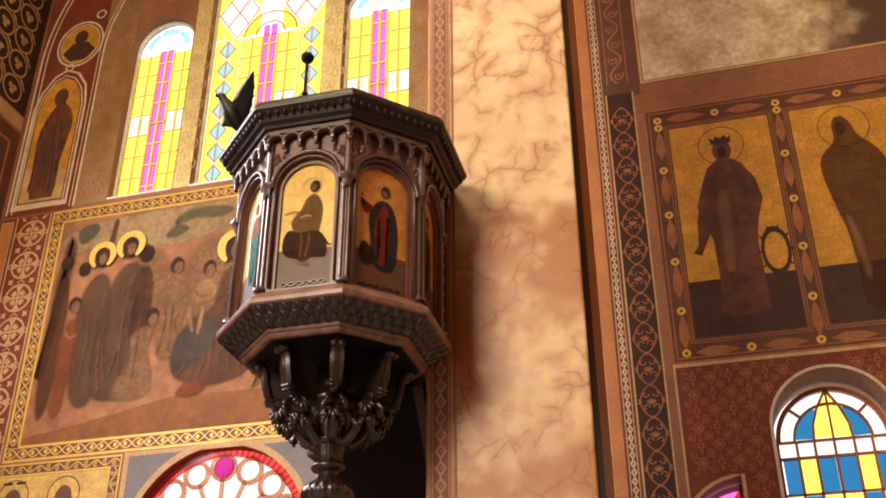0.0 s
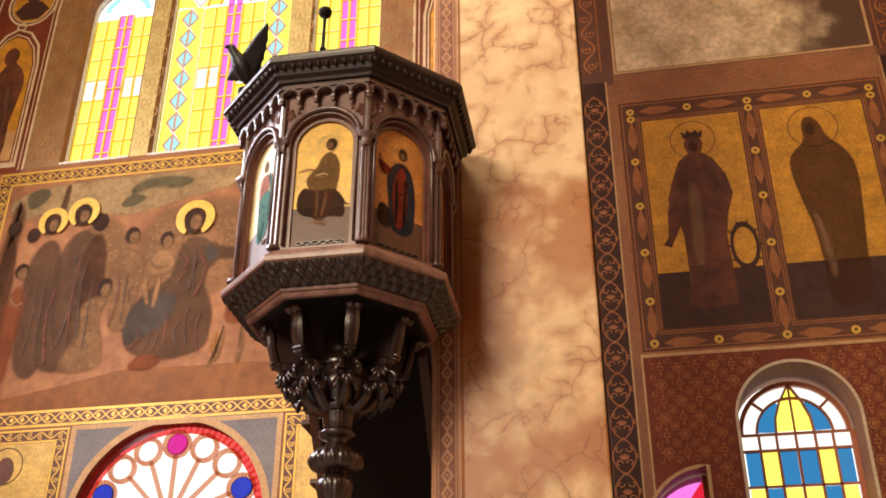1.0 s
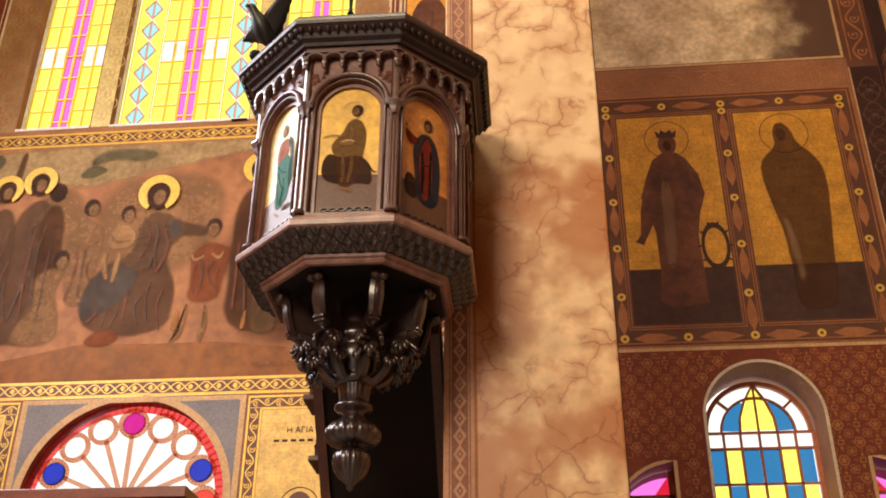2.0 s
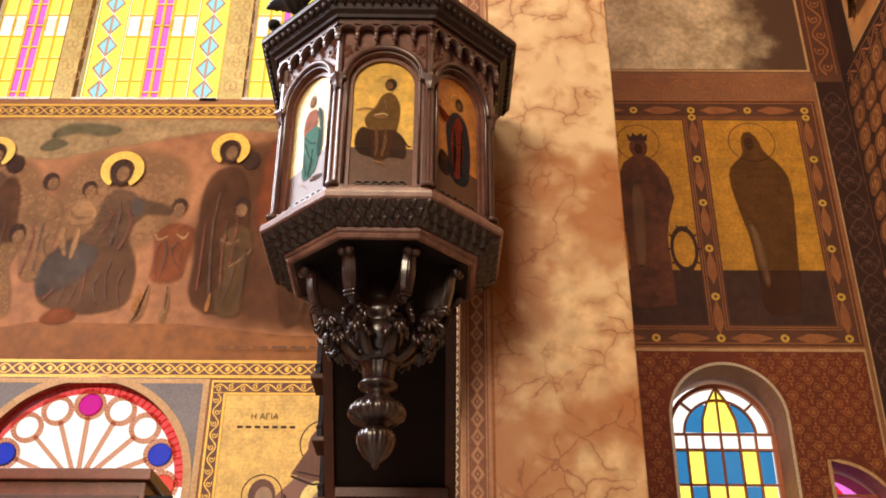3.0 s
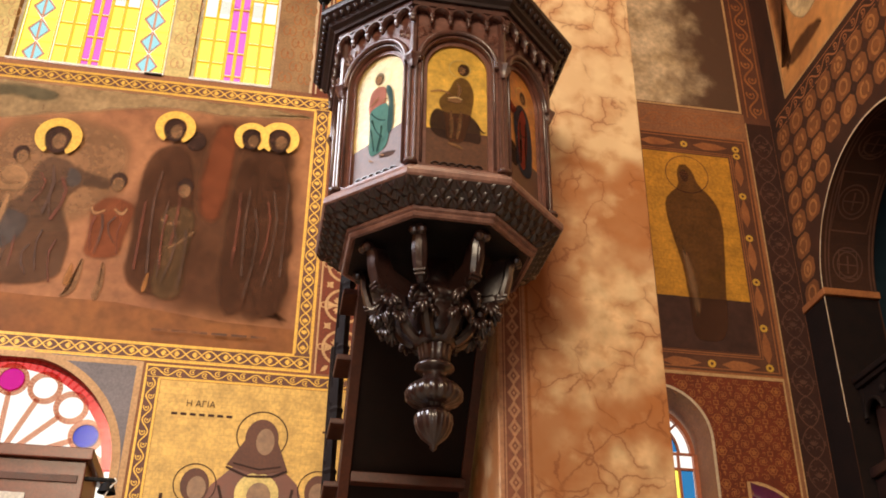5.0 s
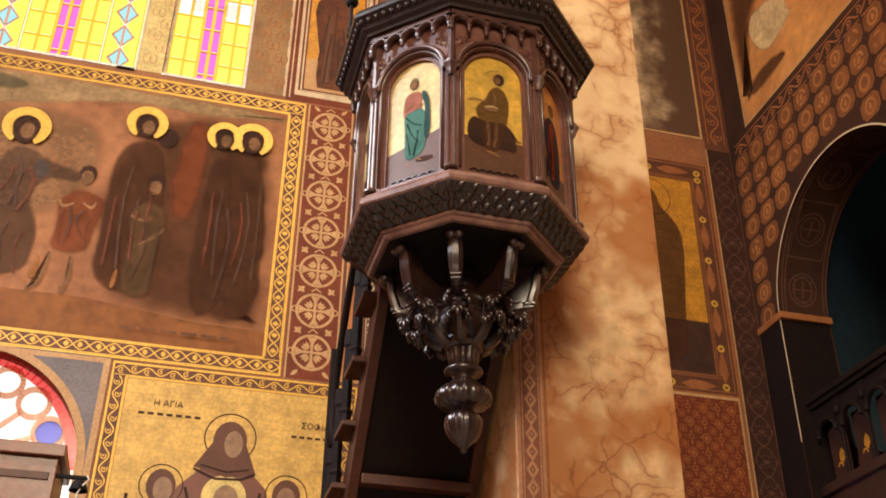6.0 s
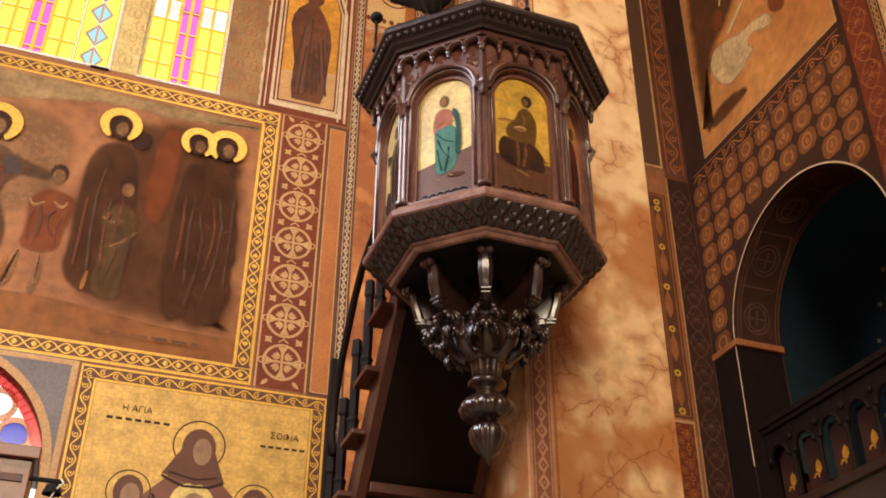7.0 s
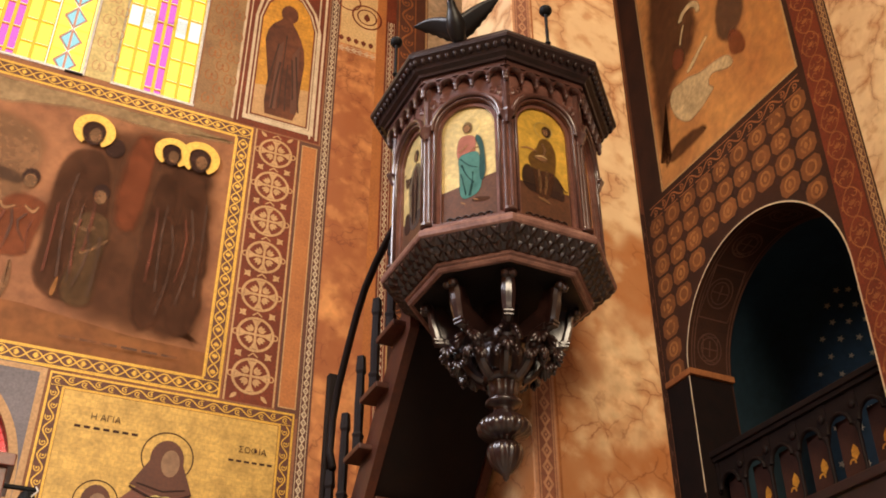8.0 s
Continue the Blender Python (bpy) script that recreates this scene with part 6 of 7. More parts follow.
for k, (u, s) in enumerate(((0.17, 1), (1.955, -1))):
    w = empty("window_%d" % (6 + k), (u, BACK_Y + 0.3, 3.2), "small quarter-round window of magenta glass", "window", "small windows", "structure")
    glass_poly("pane", [quarter(u, 3.2, 4.45, 0.61, s)], BACK_Y + 0.3, GLASS_PINK, w)
    glass_poly("bar", ribbon([(u, 4.2), (u - s * 0.6, 4.2)], 0.03) + [rect(min(u, u - s * 0.05), max(u, u - s * 0.05), 3.2, 4.45)], BACK_Y + 0.28, WOOD_BAR, w, 0.03)
    glass_poly("pane", [[(u - s * 0.05, 4.2), (u - s * 0.2, 4.2), (u - s * 0.05, 4.4)]], BACK_Y + 0.28, GLASS_RED, w)

# ---- the pulpit ----
CX, CY, SPIN = -2.004, 5.0, radians(0.9)
pulpit = empty("pulpit", (CX, CY, 2.82), "eight-sided dark carved walnut pulpit with painted gold panels", "pulpit")
Z0 = 2.82
KC = math.cos(math.pi / 8)


def octagon(name, profile, mat, label=""):
    bm = bmesh.new()
    lathe(bm, [(r, z - Z0) for r, z in profile], 8, SPIN + math.pi / 8)
    return part(name, bm, mat, pulpit, label)


def face_frame(k):
    """The pose of side k: x along the side, y outward, z up, at the axis."""
    a = SPIN + math.pi / 4 * k
    return Matrix.Translation((0, 0, -Z0)) @ Matrix.Rotation(a - math.pi / 2, 4, "Z")


def hung(ob, m):
    ob.matrix_basis = m
    return ob


octagon("crown_cornice", [(0.56, 5.03), (0.668, 5.03), (0.675, 5.045), (0.70, 5.06), (0.712, 5.085), (0.735, 5.1), (0.748, 5.112), (0.756, 5.117), (0.76, 5.135), (0.754, 5.154), (0.74, 5.164), (0.738, 5.176), (0.70, 5.188), (0.55, 5.19)], CROWN_WOOD)
octagon("body_core", [(0.53, 4.0), (0.53, 5.04)], BLACK_WOOD_SHADE)
octagon("base_cornice", [(0.5, 4.026), (0.606, 4.026), (0.618, 4.016), (0.622, 4.003), (0.642, 3.994), (0.653, 3.984), (0.658, 3.969), (0.656, 3.949), (0.648, 3.94)], GLINT_WOOD, "moulding with a pale painted highlight")
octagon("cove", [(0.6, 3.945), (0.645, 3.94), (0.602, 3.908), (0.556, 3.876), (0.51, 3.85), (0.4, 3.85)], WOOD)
octagon("lower_moulding", [(0.4, 3.856), (0.515, 3.856), (0.522, 3.848), (0.518, 3.835), (0.505, 3.828), (0.508, 3.818), (0.5, 3.806), (0.485, 3.802), (0.475, 3.81), (0.2, 3.812)], GLINT_WOOD)
# Near-black, far darker than the walnut round it.
octagon("soffit", [(0.1, 3.80), (0.47, 3.806), (0.47, 3.815), (0.1, 3.815)], BLACK_WOOD_SHADE)

SIDE_A = 0.60 * KC
HALF = 0.60 * math.sin(math.pi / 8)
# Pierced side plate with a round-headed opening.
bm = bmesh.new()
OPEN_W, OPEN_S, OPEN_B = 0.35, 4.66, 4.04
loops = [rect(-HALF, HALF, 4.02, 5.035), arch_outline(0, OPEN_W, OPEN_B, OPEN_S, 24)]
for loop in loops:
    vs = [bm.verts.new((u, SIDE_A, v)) for u, v in loop]
    for i in range(len(vs)):
        bm.edges.new((vs[i], vs[(i + 1) % len(vs)]))
bmesh.ops.triangle_fill(bm, use_beauty=True, use_dissolve=False, edges=bm.edges[:])
made = bmesh.ops.extrude_face_region(bm, geom=bm.faces[:])
bmesh.ops.translate(bm, verts=[g for g in made["geom"] if isinstance(g, bmesh.types.BMVert)], vec=(0, -0.035, 0))
bmesh.ops.recalc_face_normals(bm, faces=bm.faces)
plate_me = bpy.data.meshes.new("side_panel")
bm.to_mesh(plate_me)
bm.free()
plate_me.materials.append(PANEL_WOOD)


def arch_sweep(bm, r, spring, foot, y, size):
    path = [(-r, y, foot), (-r, y, spring)] + [(r * math.cos(math.pi - math.pi * i / 22), y, spring + r * math.sin(math.pi * i / 22)) for i in range(1, 22)] + [(r, y, spring), (r, y, foot)]
    sweep(bm, path, size, (0, 1, 0))


def shared(name, build, mat, smooth=False):
    bm = bmesh.new()
    build(bm)
    bmesh.ops.recalc_face_normals(bm, faces=bm.faces)
    me = bpy.data.meshes.new(name)
    bm.to_mesh(me)
    bm.free()
    me.materials.append(mat)
    if smooth:
        for f in me.polygons:
            f.use_smooth = True
    return me


def mouldings(bm):
    arch_sweep(bm, 0.198, OPEN_S + 0.012, OPEN_S - 0.0, SIDE_A + 0.012, (0.026, 0.03))
    arch_sweep(bm, 0.183, OPEN_S, OPEN_B + 0.01, SIDE_A + 0.004, (0.012, 0.018))


def inner_frame(bm):
    for poly in arch_rim(0, 0.308, OPEN_B, OPEN_S - 0.005, 0.022, 24):
        fr = [bm.verts.new((u, SIDE_A - 0.018, v)) for u, v in poly]
        bk = [bm.verts.new((u, SIDE_A - 0.034, v)) for u, v in poly]
        bm.faces.new(fr)
        for i in range(4):
            bm.faces.new((fr[i], fr[(i + 1) % 4], bk[(i + 1) % 4], bk[i]))


def corbels(bm):
    """Five little round arches under the crown."""
    n, w = 5, 2 * HALF * 1.04 / 5
    for i in range(n):
        u = (i - 2) * w
        for s in (1, -1):
            path = [(u + s * w * 0.5 * math.cos(t), SIDE_A + 0.03, 4.945 + w * 0.5 * math.sin(t)) for t in [math.pi / 2 * k / 6 for k in range(7)]]
            sweep(bm, path, (0.02, 0.04), (0, 1, 0))
        for a0, a1 in zip(range(0, 180, 20), range(20, 181, 20)):
            q = [(u + w * 0.5 * math.cos(radians(a)), 4.945 + w * 0.5 * math.sin(radians(a))) for a in (a0, a1)]
            bm.faces.new([bm.verts.new((x, SIDE_A + 0.035, z)) for x, z in (q[0], (q[0][0], 5.035), (q[1][0], 5.035), q[1])])
    box(bm, -HALF * 1.06, HALF * 1.06, SIDE_A, SIDE_A + 0.045, 5.0, 5.036)


def pendant(bm):
    box(bm, -0.011, 0.011, -0.012, 0.012, 0, 0.045, 0.003)
    lathe(bm, [(0.004, -0.03), (0.011, -0.022), (0.014, -0.012), (0.009, -0.002), (0.012, 0.002)], 8)


def foliage(bm):
    """Carved leaves that fill the corner beside an arch."""
    r = random.Random(7)
    for i in range(13):
        u = HALF - 0.012 - 0.10 * r.random() ** 1.4
        v = 4.905 - 0.115 * r.random() ** 1.2
        if math.hypot(u, v - OPEN_S - 0.012) < 0.216:
            continue
        a = r.random() * 6.28
        L, w = 0.03 + 0.02 * r.random(), 0.013
        pts = [(0, 0, 0), (0.4, 1, 0.003), (1, 0, 0.002), (0.4, -1, 0.003)]
        ring_ = [bm.verts.new((u + x * L * math.cos(a) - yy * w * math.sin(a), SIDE_A + 0.002 + h, v + x * L * math.sin(a) + yy * w * math.cos(a))) for x, yy, h in pts]
        top = bm.verts.new((u + 0.5 * L * math.cos(a), SIDE_A + 0.013, v + 0.5 * L * math.sin(a)))
        for i2 in range(4):
            bm.faces.new((ring_[i2], ring_[(i2 + 1) % 4], top))


def foliage_pair(bm):
    foliage(bm)
    other = bmesh.ops.duplicate(bm, geom=bm.verts[:] + bm.edges[:] + bm.faces[:])
    for g in other["geom"]:
        if isinstance(g, bmesh.types.BMVert):
            g.co.x = -g.co.x


def panel_poly(w, b, s):
    return arch_outline(0, w, b, s, 20)


def flat_on_panel(polys, off):
    def build(bm):
        for poly in polys:
            bm.faces.new([bm.verts.new((u, SIDE_A - 0.034 + off, v)) for u, v in poly])
    return build


# The left sides take a paler gold that imitates window glare on them.
PANEL_GOLD = {
    "light": gold_leaf("glare_pale_gold", (0.8, 0.62, 0.24), 0.02),
    "warm": gold_leaf("varnished_gold", (0.92, 0.56, 0.07), 0.02),
    "deep": gold_leaf("varnished_orange_gold", (0.72, 0.28, 0.04), 0.02),
}
GROUND_PAINT = material("panel_ground_paint", (0.13, 0.05, 0.022), rough=0.5, spec=0.2, second=(0.085, 0.035, 0.018), scale=14, fine=60, bump=0.03)
for m in (*PANEL_GOLD.values(), GROUND_PAINT):
    m.node_tree.nodes["Principled BSDF"].inputs["Coat Weight"].default_value = 0.35
    m.node_tree.nodes["Principled BSDF"].inputs["Coat Roughness"].default_value = 0.3

SIDE_ME = {
    "arch_moulding": shared("arch_moulding", mouldings, WOOD_MID, True),
    "inner_frame": shared("inner_frame", inner_frame, PANEL_WOOD),
    "corbel_arcade": shared("corbel_arcade", corbels, WOOD_MID),
    "carved_foliage": shared("carved_foliage", foliage_pair, PANEL_WOOD),
}
PENDANT = shared("pendant", pendant, WOOD_MID, True)


def knotwork(bm):
    for s in (1, -1):
        sweep(bm, [(-0.125 + 0.25 * k / 40, SIDE_A - 0.026, 4.068 + s * 0.011 * math.sin(k / 40 * math.pi * 6)) for k in range(41)], (0.006, 0.008), (0, 1, 0))


KNOT = shared("knotwork", knotwork, WOOD)

# What each painted side shows: ground, floor line, robes.
sides = {
    4: ("light", "grey", "teal"),
    5: ("light", "rose", "teal"),
    6: ("warm", "brown", "brown"),
    7: ("deep", "crimson", "crimson"),
    0: ("deep", "brown", "brown"), 1: ("deep", "brown", "brown"), 2: ("deep", "brown", "brown"), 3: ("light", "grey", "grey"),
}
for k in range(8):
    fm = face_frame(k)
    hung(new("side_panel", plate_me), fm).parent = pulpit
    for name, me in SIDE_ME.items():
        ob = new(name, me)
        ob.parent = pulpit
        ob.matrix_basis = fm
    for i in range(6):
        ob = new("pendant", PENDANT)
        ob.parent = pulpit
        ob.matrix_basis = fm @ Matrix.Translation(((i - 2.5) * 2 * HALF * 1.04 / 5, SIDE_A + 0.035, 4.925))
    ground, upper, lower = sides[k]
    board = new("painted_board", shared("painted_board", flat_on_panel([panel_poly(0.312, OPEN_B, OPEN_S - 0.005)], 0.0), PANEL_GOLD[ground]))
    board.parent = pulpit
    board.matrix_basis = fm
    board["label"] = "gold painted arched board with a plain robed shape"

    def on_board(name, polys, mat, off):
        ob = new(name, shared(name, flat_on_panel(polys, off), mat))
        ob.parent = board
        return ob

    on_board("painted_floor", [[(-0.155, OPEN_B), (0.155, OPEN_B), (0.155, 4.28 if k != 5 else 4.25), (-0.155, 4.27 if k != 5 else 4.33)]], GROUND_PAINT, 0.002)
    stroke = lambda name, tint, polys, off: brush(name, polys, BR[tint], board, lambda u, v, o: (-u, SIDE_A - 0.034 + o, v), off / 0.4, 0.01, True)
    if k == 6:
        stroke("animal", "dark", [[(-0.14, 4.25), (-0.05, 4.21), (0.06, 4.22), (0.13, 4.2), (0.12, 4.33), (0.06, 4.4), (-0.05, 4.38), (-0.1, 4.42), (-0.14, 4.36)], band([(0.1, 4.34), (0.13, 4.28), (0.15, 4.29)], 0.014)], 0.003)
        stroke("robe", "umber", [[(-0.06, 4.2), (0.03, 4.19), (0.06, 4.3), (0.085, 4.42), (0.095, 4.52), (0.07, 4.6), (0.03, 4.625), (-0.02, 4.6), (-0.04, 4.53), (-0.09, 4.48), (-0.1, 4.43), (-0.06, 4.36)]], 0.004)
        stroke("light_fold", "tan", [[(-0.07, 4.45), (0.02, 4.44), (0.04, 4.48), (-0.03, 4.5)], band([(-0.03, 4.5), (-0.08, 4.52), (-0.14, 4.5)], 0.024), band([(0.0, 4.58), (0.02, 4.53), (0.0, 4.47)], 0.03), band([(-0.03, 4.4), (-0.02, 4.3), (-0.03, 4.22)], 0.02), band([(0.02, 4.4), (0.02, 4.3), (0.0, 4.22)], 0.016), band([(-0.05, 4.2), (0.0, 4.19), (0.03, 4.17)], 0.03)], 0.005)
        stroke("pale_hem", "pale", [band([(-0.05, 4.47), (0.0, 4.485), (0.03, 4.47)], 0.016)], 0.006)
        stroke("hair", "dark", [disc(0.035, 4.665, 0.037, 12, 0.046)], 0.005)
        stroke("plain_top", "tan", [disc(0.026, 4.658, 0.024, 10, 0.03)], 0.006)
    elif k == 5:
        stroke("shadow", "umber", [[(0.0, 4.16), (0.1, 4.14), (0.13, 4.18), (0.02, 4.2)]], 0.0028)
        stroke("tunic", "rose", [[(-0.075, 4.46), (-0.02, 4.42), (0.04, 4.46), (0.05, 4.58), (0.02, 4.62), (-0.045, 4.62), (-0.07, 4.57)]], 0.004)
        stroke("mantle", "teal", [[(-0.06, 4.18), (0.03, 4.19), (0.075, 4.24), (0.08, 4.4), (0.06, 4.5), (0.0, 4.5), (-0.07, 4.48), (-0.06, 4.36)]], 0.005)
        stroke("mantle_side", "deep_teal", [[(0.05, 4.28), (0.1, 4.3), (0.1, 4.48), (0.085, 4.58), (0.045, 4.62), (0.03, 4.58), (0.06, 4.5)]], 0.006)
        stroke("fold", "deep_teal", [band([(-0.05, 4.46), (0.0, 4.4), (0.05, 4.38)], 0.012), band([(-0.045, 4.42), (-0.01, 4.33), (0.03, 4.28)], 0.012), band([(-0.045, 4.36), (-0.03, 4.28), (-0.02, 4.21)], 0.01), band([(0.02, 4.36), (0.02, 4.28), (0.0, 4.2)], 0.01)], 0.007)
        stroke("arm", "flesh", [band([(-0.06, 4.5), (-0.03, 4.52), (0.0, 4.55)], 0.02), band([(0.01, 4.5), (0.04, 4.52), (0.06, 4.51)], 0.018), band([(-0.05, 4.17), (-0.02, 4.15)], 0.022), band([(0.02, 4.18), (0.05, 4.165)], 0.02)], 0.008)
        stroke("hair", "umber", [disc(-0.005, 4.668, 0.035, 12, 0.046)], 0.005)
        stroke("plain_top", "flesh", [disc(-0.008, 4.66, 0.024, 10, 0.032)], 0.006)
    else:
        cloth, under = {"crimson": ("night", "crimson"), "teal": ("blue", "slate")}.get(lower, ("umber", "umber"))
        stroke("animal", "dark", [[(-0.14, 4.2), (-0.05, 4.17), (-0.03, 4.27), (-0.08, 4.34), (-0.13, 4.33)]], 0.003)
        stroke("robe", cloth, [[(-0.06, 4.17), (0.09, 4.16), (0.11, 4.35), (0.1, 4.5), (0.07, 4.59), (0.02, 4.62), (-0.04, 4.6), (-0.09, 4.5), (-0.07, 4.35)]], 0.004)
        stroke("upper_robe", under, [[(-0.03, 4.2), (0.03, 4.19), (0.06, 4.36), (0.055, 4.52), (0.03, 4.6), (-0.01, 4.58), (-0.05, 4.46), (-0.045, 4.32)], band([(-0.04, 4.56), (-0.09, 4.5), (-0.12, 4.55), (-0.125, 4.6)], 0.03)], 0.005)
        stroke("fold", "dark", [band([(-0.02, 4.5), (0.0, 4.36), (-0.02, 4.22)], 0.012), band([(0.04, 4.52), (0.03, 4.38), (0.03, 4.22)], 0.012), band([(-0.06, 4.44), (0.0, 4.4), (0.06, 4.44)], 0.014)], 0.006)
        stroke("hair", "dark", [disc(0.02, 4.665, 0.035, 12, 0.046)], 0.005)
        stroke("plain_top", "tan", [disc(0.016, 4.656, 0.022, 10, 0.03), disc(-0.125, 4.615, 0.012, 8)], 0.006)
    on_board("halo_line", ring(-0.015, 4.67, 0.055, 0.004, 24), GOLD_PALE, 0.003)
    on_board("knotwork", [], WOOD, 0.0).data = KNOT


def colonnette(bm):
    for o in (-0.016, 0.016):
        lathe(bm, [(0.014, 4.035), (0.017, 4.045), (0.012, 4.06), (0.0105, 4.07), (0.0105, 4.6), (0.014, 4.607), (0.0105, 4.614), (0.0105, 4.63)], 10, at=(0, o))
    lathe(bm, [(0.03, 4.03), (0.036, 4.036), (0.034, 4.05), (0.022, 4.056)], 12)
    lathe(bm, [(0.018, 4.615), (0.024, 4.63), (0.03, 4.65), (0.04, 4.672), (0.044, 4.68), (0.044, 4.692), (0.03, 4.696)], 12, wave=6, depth=0.1)
    lathe(bm, [(0.022, 4.69), (0.022, 5.0)], 8)


COL = shared("colonnette", colonnette, WOOD_MID, False)
for k in range(8):
    ob = new("colonnette", COL)
    ob.parent = pulpit
    ob.matrix_basis = Matrix.Translation((0, 0, -Z0)) @ Matrix.Rotation(SPIN + math.pi / 4 * k + math.pi / 8, 4, "Z") @ Matrix.Translation((0.597, 0, 0))


# Fringe of small leaves under the crown and carved leaves on the cove.
def fringe(bm):
    lathe(bm, [(0.003, -0.022), (0.011, -0.012), (0.017, 0.0), (0.018, 0.012)], 6)


FRINGE = shared("fringe_leaf", fringe, CROWN_WOOD, True)


def cove_leaf(bm):
    """A small carved scale: x across, y outward, z up the slope, swollen and ribbed."""
    rows = []
    for k in range(7):
        t = k / 6
        w = 0.021 * math.sin(math.pi * (0.14 + 0.8 * t)) ** 0.7
        lift = 0.016 * math.sin(math.pi * (0.1 + 0.8 * t))
        rows.append([bm.verts.new((x * w, lift * h - 0.003, 0.07 * t)) for x, h in ((-1, -0.2), (-0.6, 0.75), (-0.22, 0.8), (0, 1.25), (0.22, 0.8), (0.6, 0.75), (1, -0.2))])
    for a, b in zip(rows, rows[1:]):
        for i in range(6):
            bm.faces.new((a[i], a[i + 1], b[i + 1], b[i]))


LEAF = shared("carved_leaf", cove_leaf, WOOD, True)
for k in range(8):
    fm = face_frame(k)
    for i in range(12):
        u = (i - 5.5) * 0.585 / 12
        ob = new("fringe_leaf", FRINGE)
        ob.parent = pulpit
        ob.matrix_basis = fm @ Matrix.Translation((u * 0.98, 0.725 * KC, 5.096))
    foot0, tip0 = Vector((0, 0.52 * KC, 3.852)), Vector((0, 0.643 * KC, 3.94))
    up_ = (tip0 - foot0).normalized()
    out_ = Vector((0, -up_.z, up_.y)) * -1
    turn_ = Matrix((Vector((1, 0, 0)), out_, up_)).transposed().to_4x4()
    for row in range(3):
        at_ = foot0.lerp(tip0, 0.02 + row * 0.3)
        half_w = at_.y / KC * math.sin(math.pi / 8)
        n = 13
        for i in range(n):
            ob = new("carved_scale", LEAF)
            ob.parent = pulpit
            ob.matrix_basis = fm @ Matrix.Translation((((i + (0.5 if row % 2 == 0 else 0.25)) / n - 0.5) * 2 * half_w, at_.y, at_.z)) @ turn_ @ Matrix.Rotation(0.75 if (i + row) % 2 else -0.6, 4, "Y")

# Turned drop below, with gadroons.
bm = bmesh.new()
lathe(bm, [(r, z - Z0) for r, z in [(0.1, 3.81), (0.095, 3.68), (0.1, 3.645), (0.118, 3.635), (0.13, 3.618), (0.134, 3.6), (0.13, 3.582), (0.115, 3.568), (0.105, 3.562), (0.118, 3.54), (0.128, 3.5), (0.122, 3.45), (0.105, 3.41), (0.1, 3.398), (0.112, 3.38), (0.112, 3.366), (0.095, 3.35), (0.078, 3.345)]], 28)
part("core", bm, WOOD, pulpit, smooth=True)
bm = bmesh.new()
lathe(bm, [(r, z - Z0) for r, z in [(0.084, 3.352), (0.08, 3.34), (0.073, 3.3), (0.069, 3.262)]], 40, wave=10, depth=0.07)
part("fluted_stem", bm, WOOD, pulpit, smooth=True)
bm = bmesh.new()
lathe(bm, [(r, z - Z0) for r, z in [(0.066, 3.262), (0.085, 3.255), (0.096, 3.243), (0.097, 3.232), (0.088, 3.222), (0.06, 3.215), (0.052, 3.2), (0.055, 3.185)]], 28)
part("turned_ring", bm, WOOD, pulpit, smooth=True)
bm = bmesh.new()
lathe(bm, [(r, z - Z0) for r, z in [(0.055, 3.19), (0.07, 3.168), (0.1, 3.152), (0.127, 3.126), (0.137, 3.1), (0.132, 3.076), (0.112, 3.056), (0.08, 3.046), (0.052, 3.04), (0.046, 3.022)]], 72, wave=18, depth=0.045)
part("gadrooned_bowl", bm, WOOD, pulpit, smooth=True)
bm = bmesh.new()
lathe(bm, [(r, z - Z0) for r, z in [(0.046, 3.024), (0.075, 3.01), (0.089, 2.99), (0.091, 2.965), (0.082, 2.925), (0.06, 2.888), (0.03, 2.862), (0.017, 2.85), (0.016, 2.835), (0.004, 2.822)]], 64, wave=16, depth=0.035)
part("drop_finial", bm, WOOD, pulpit, smooth=True)


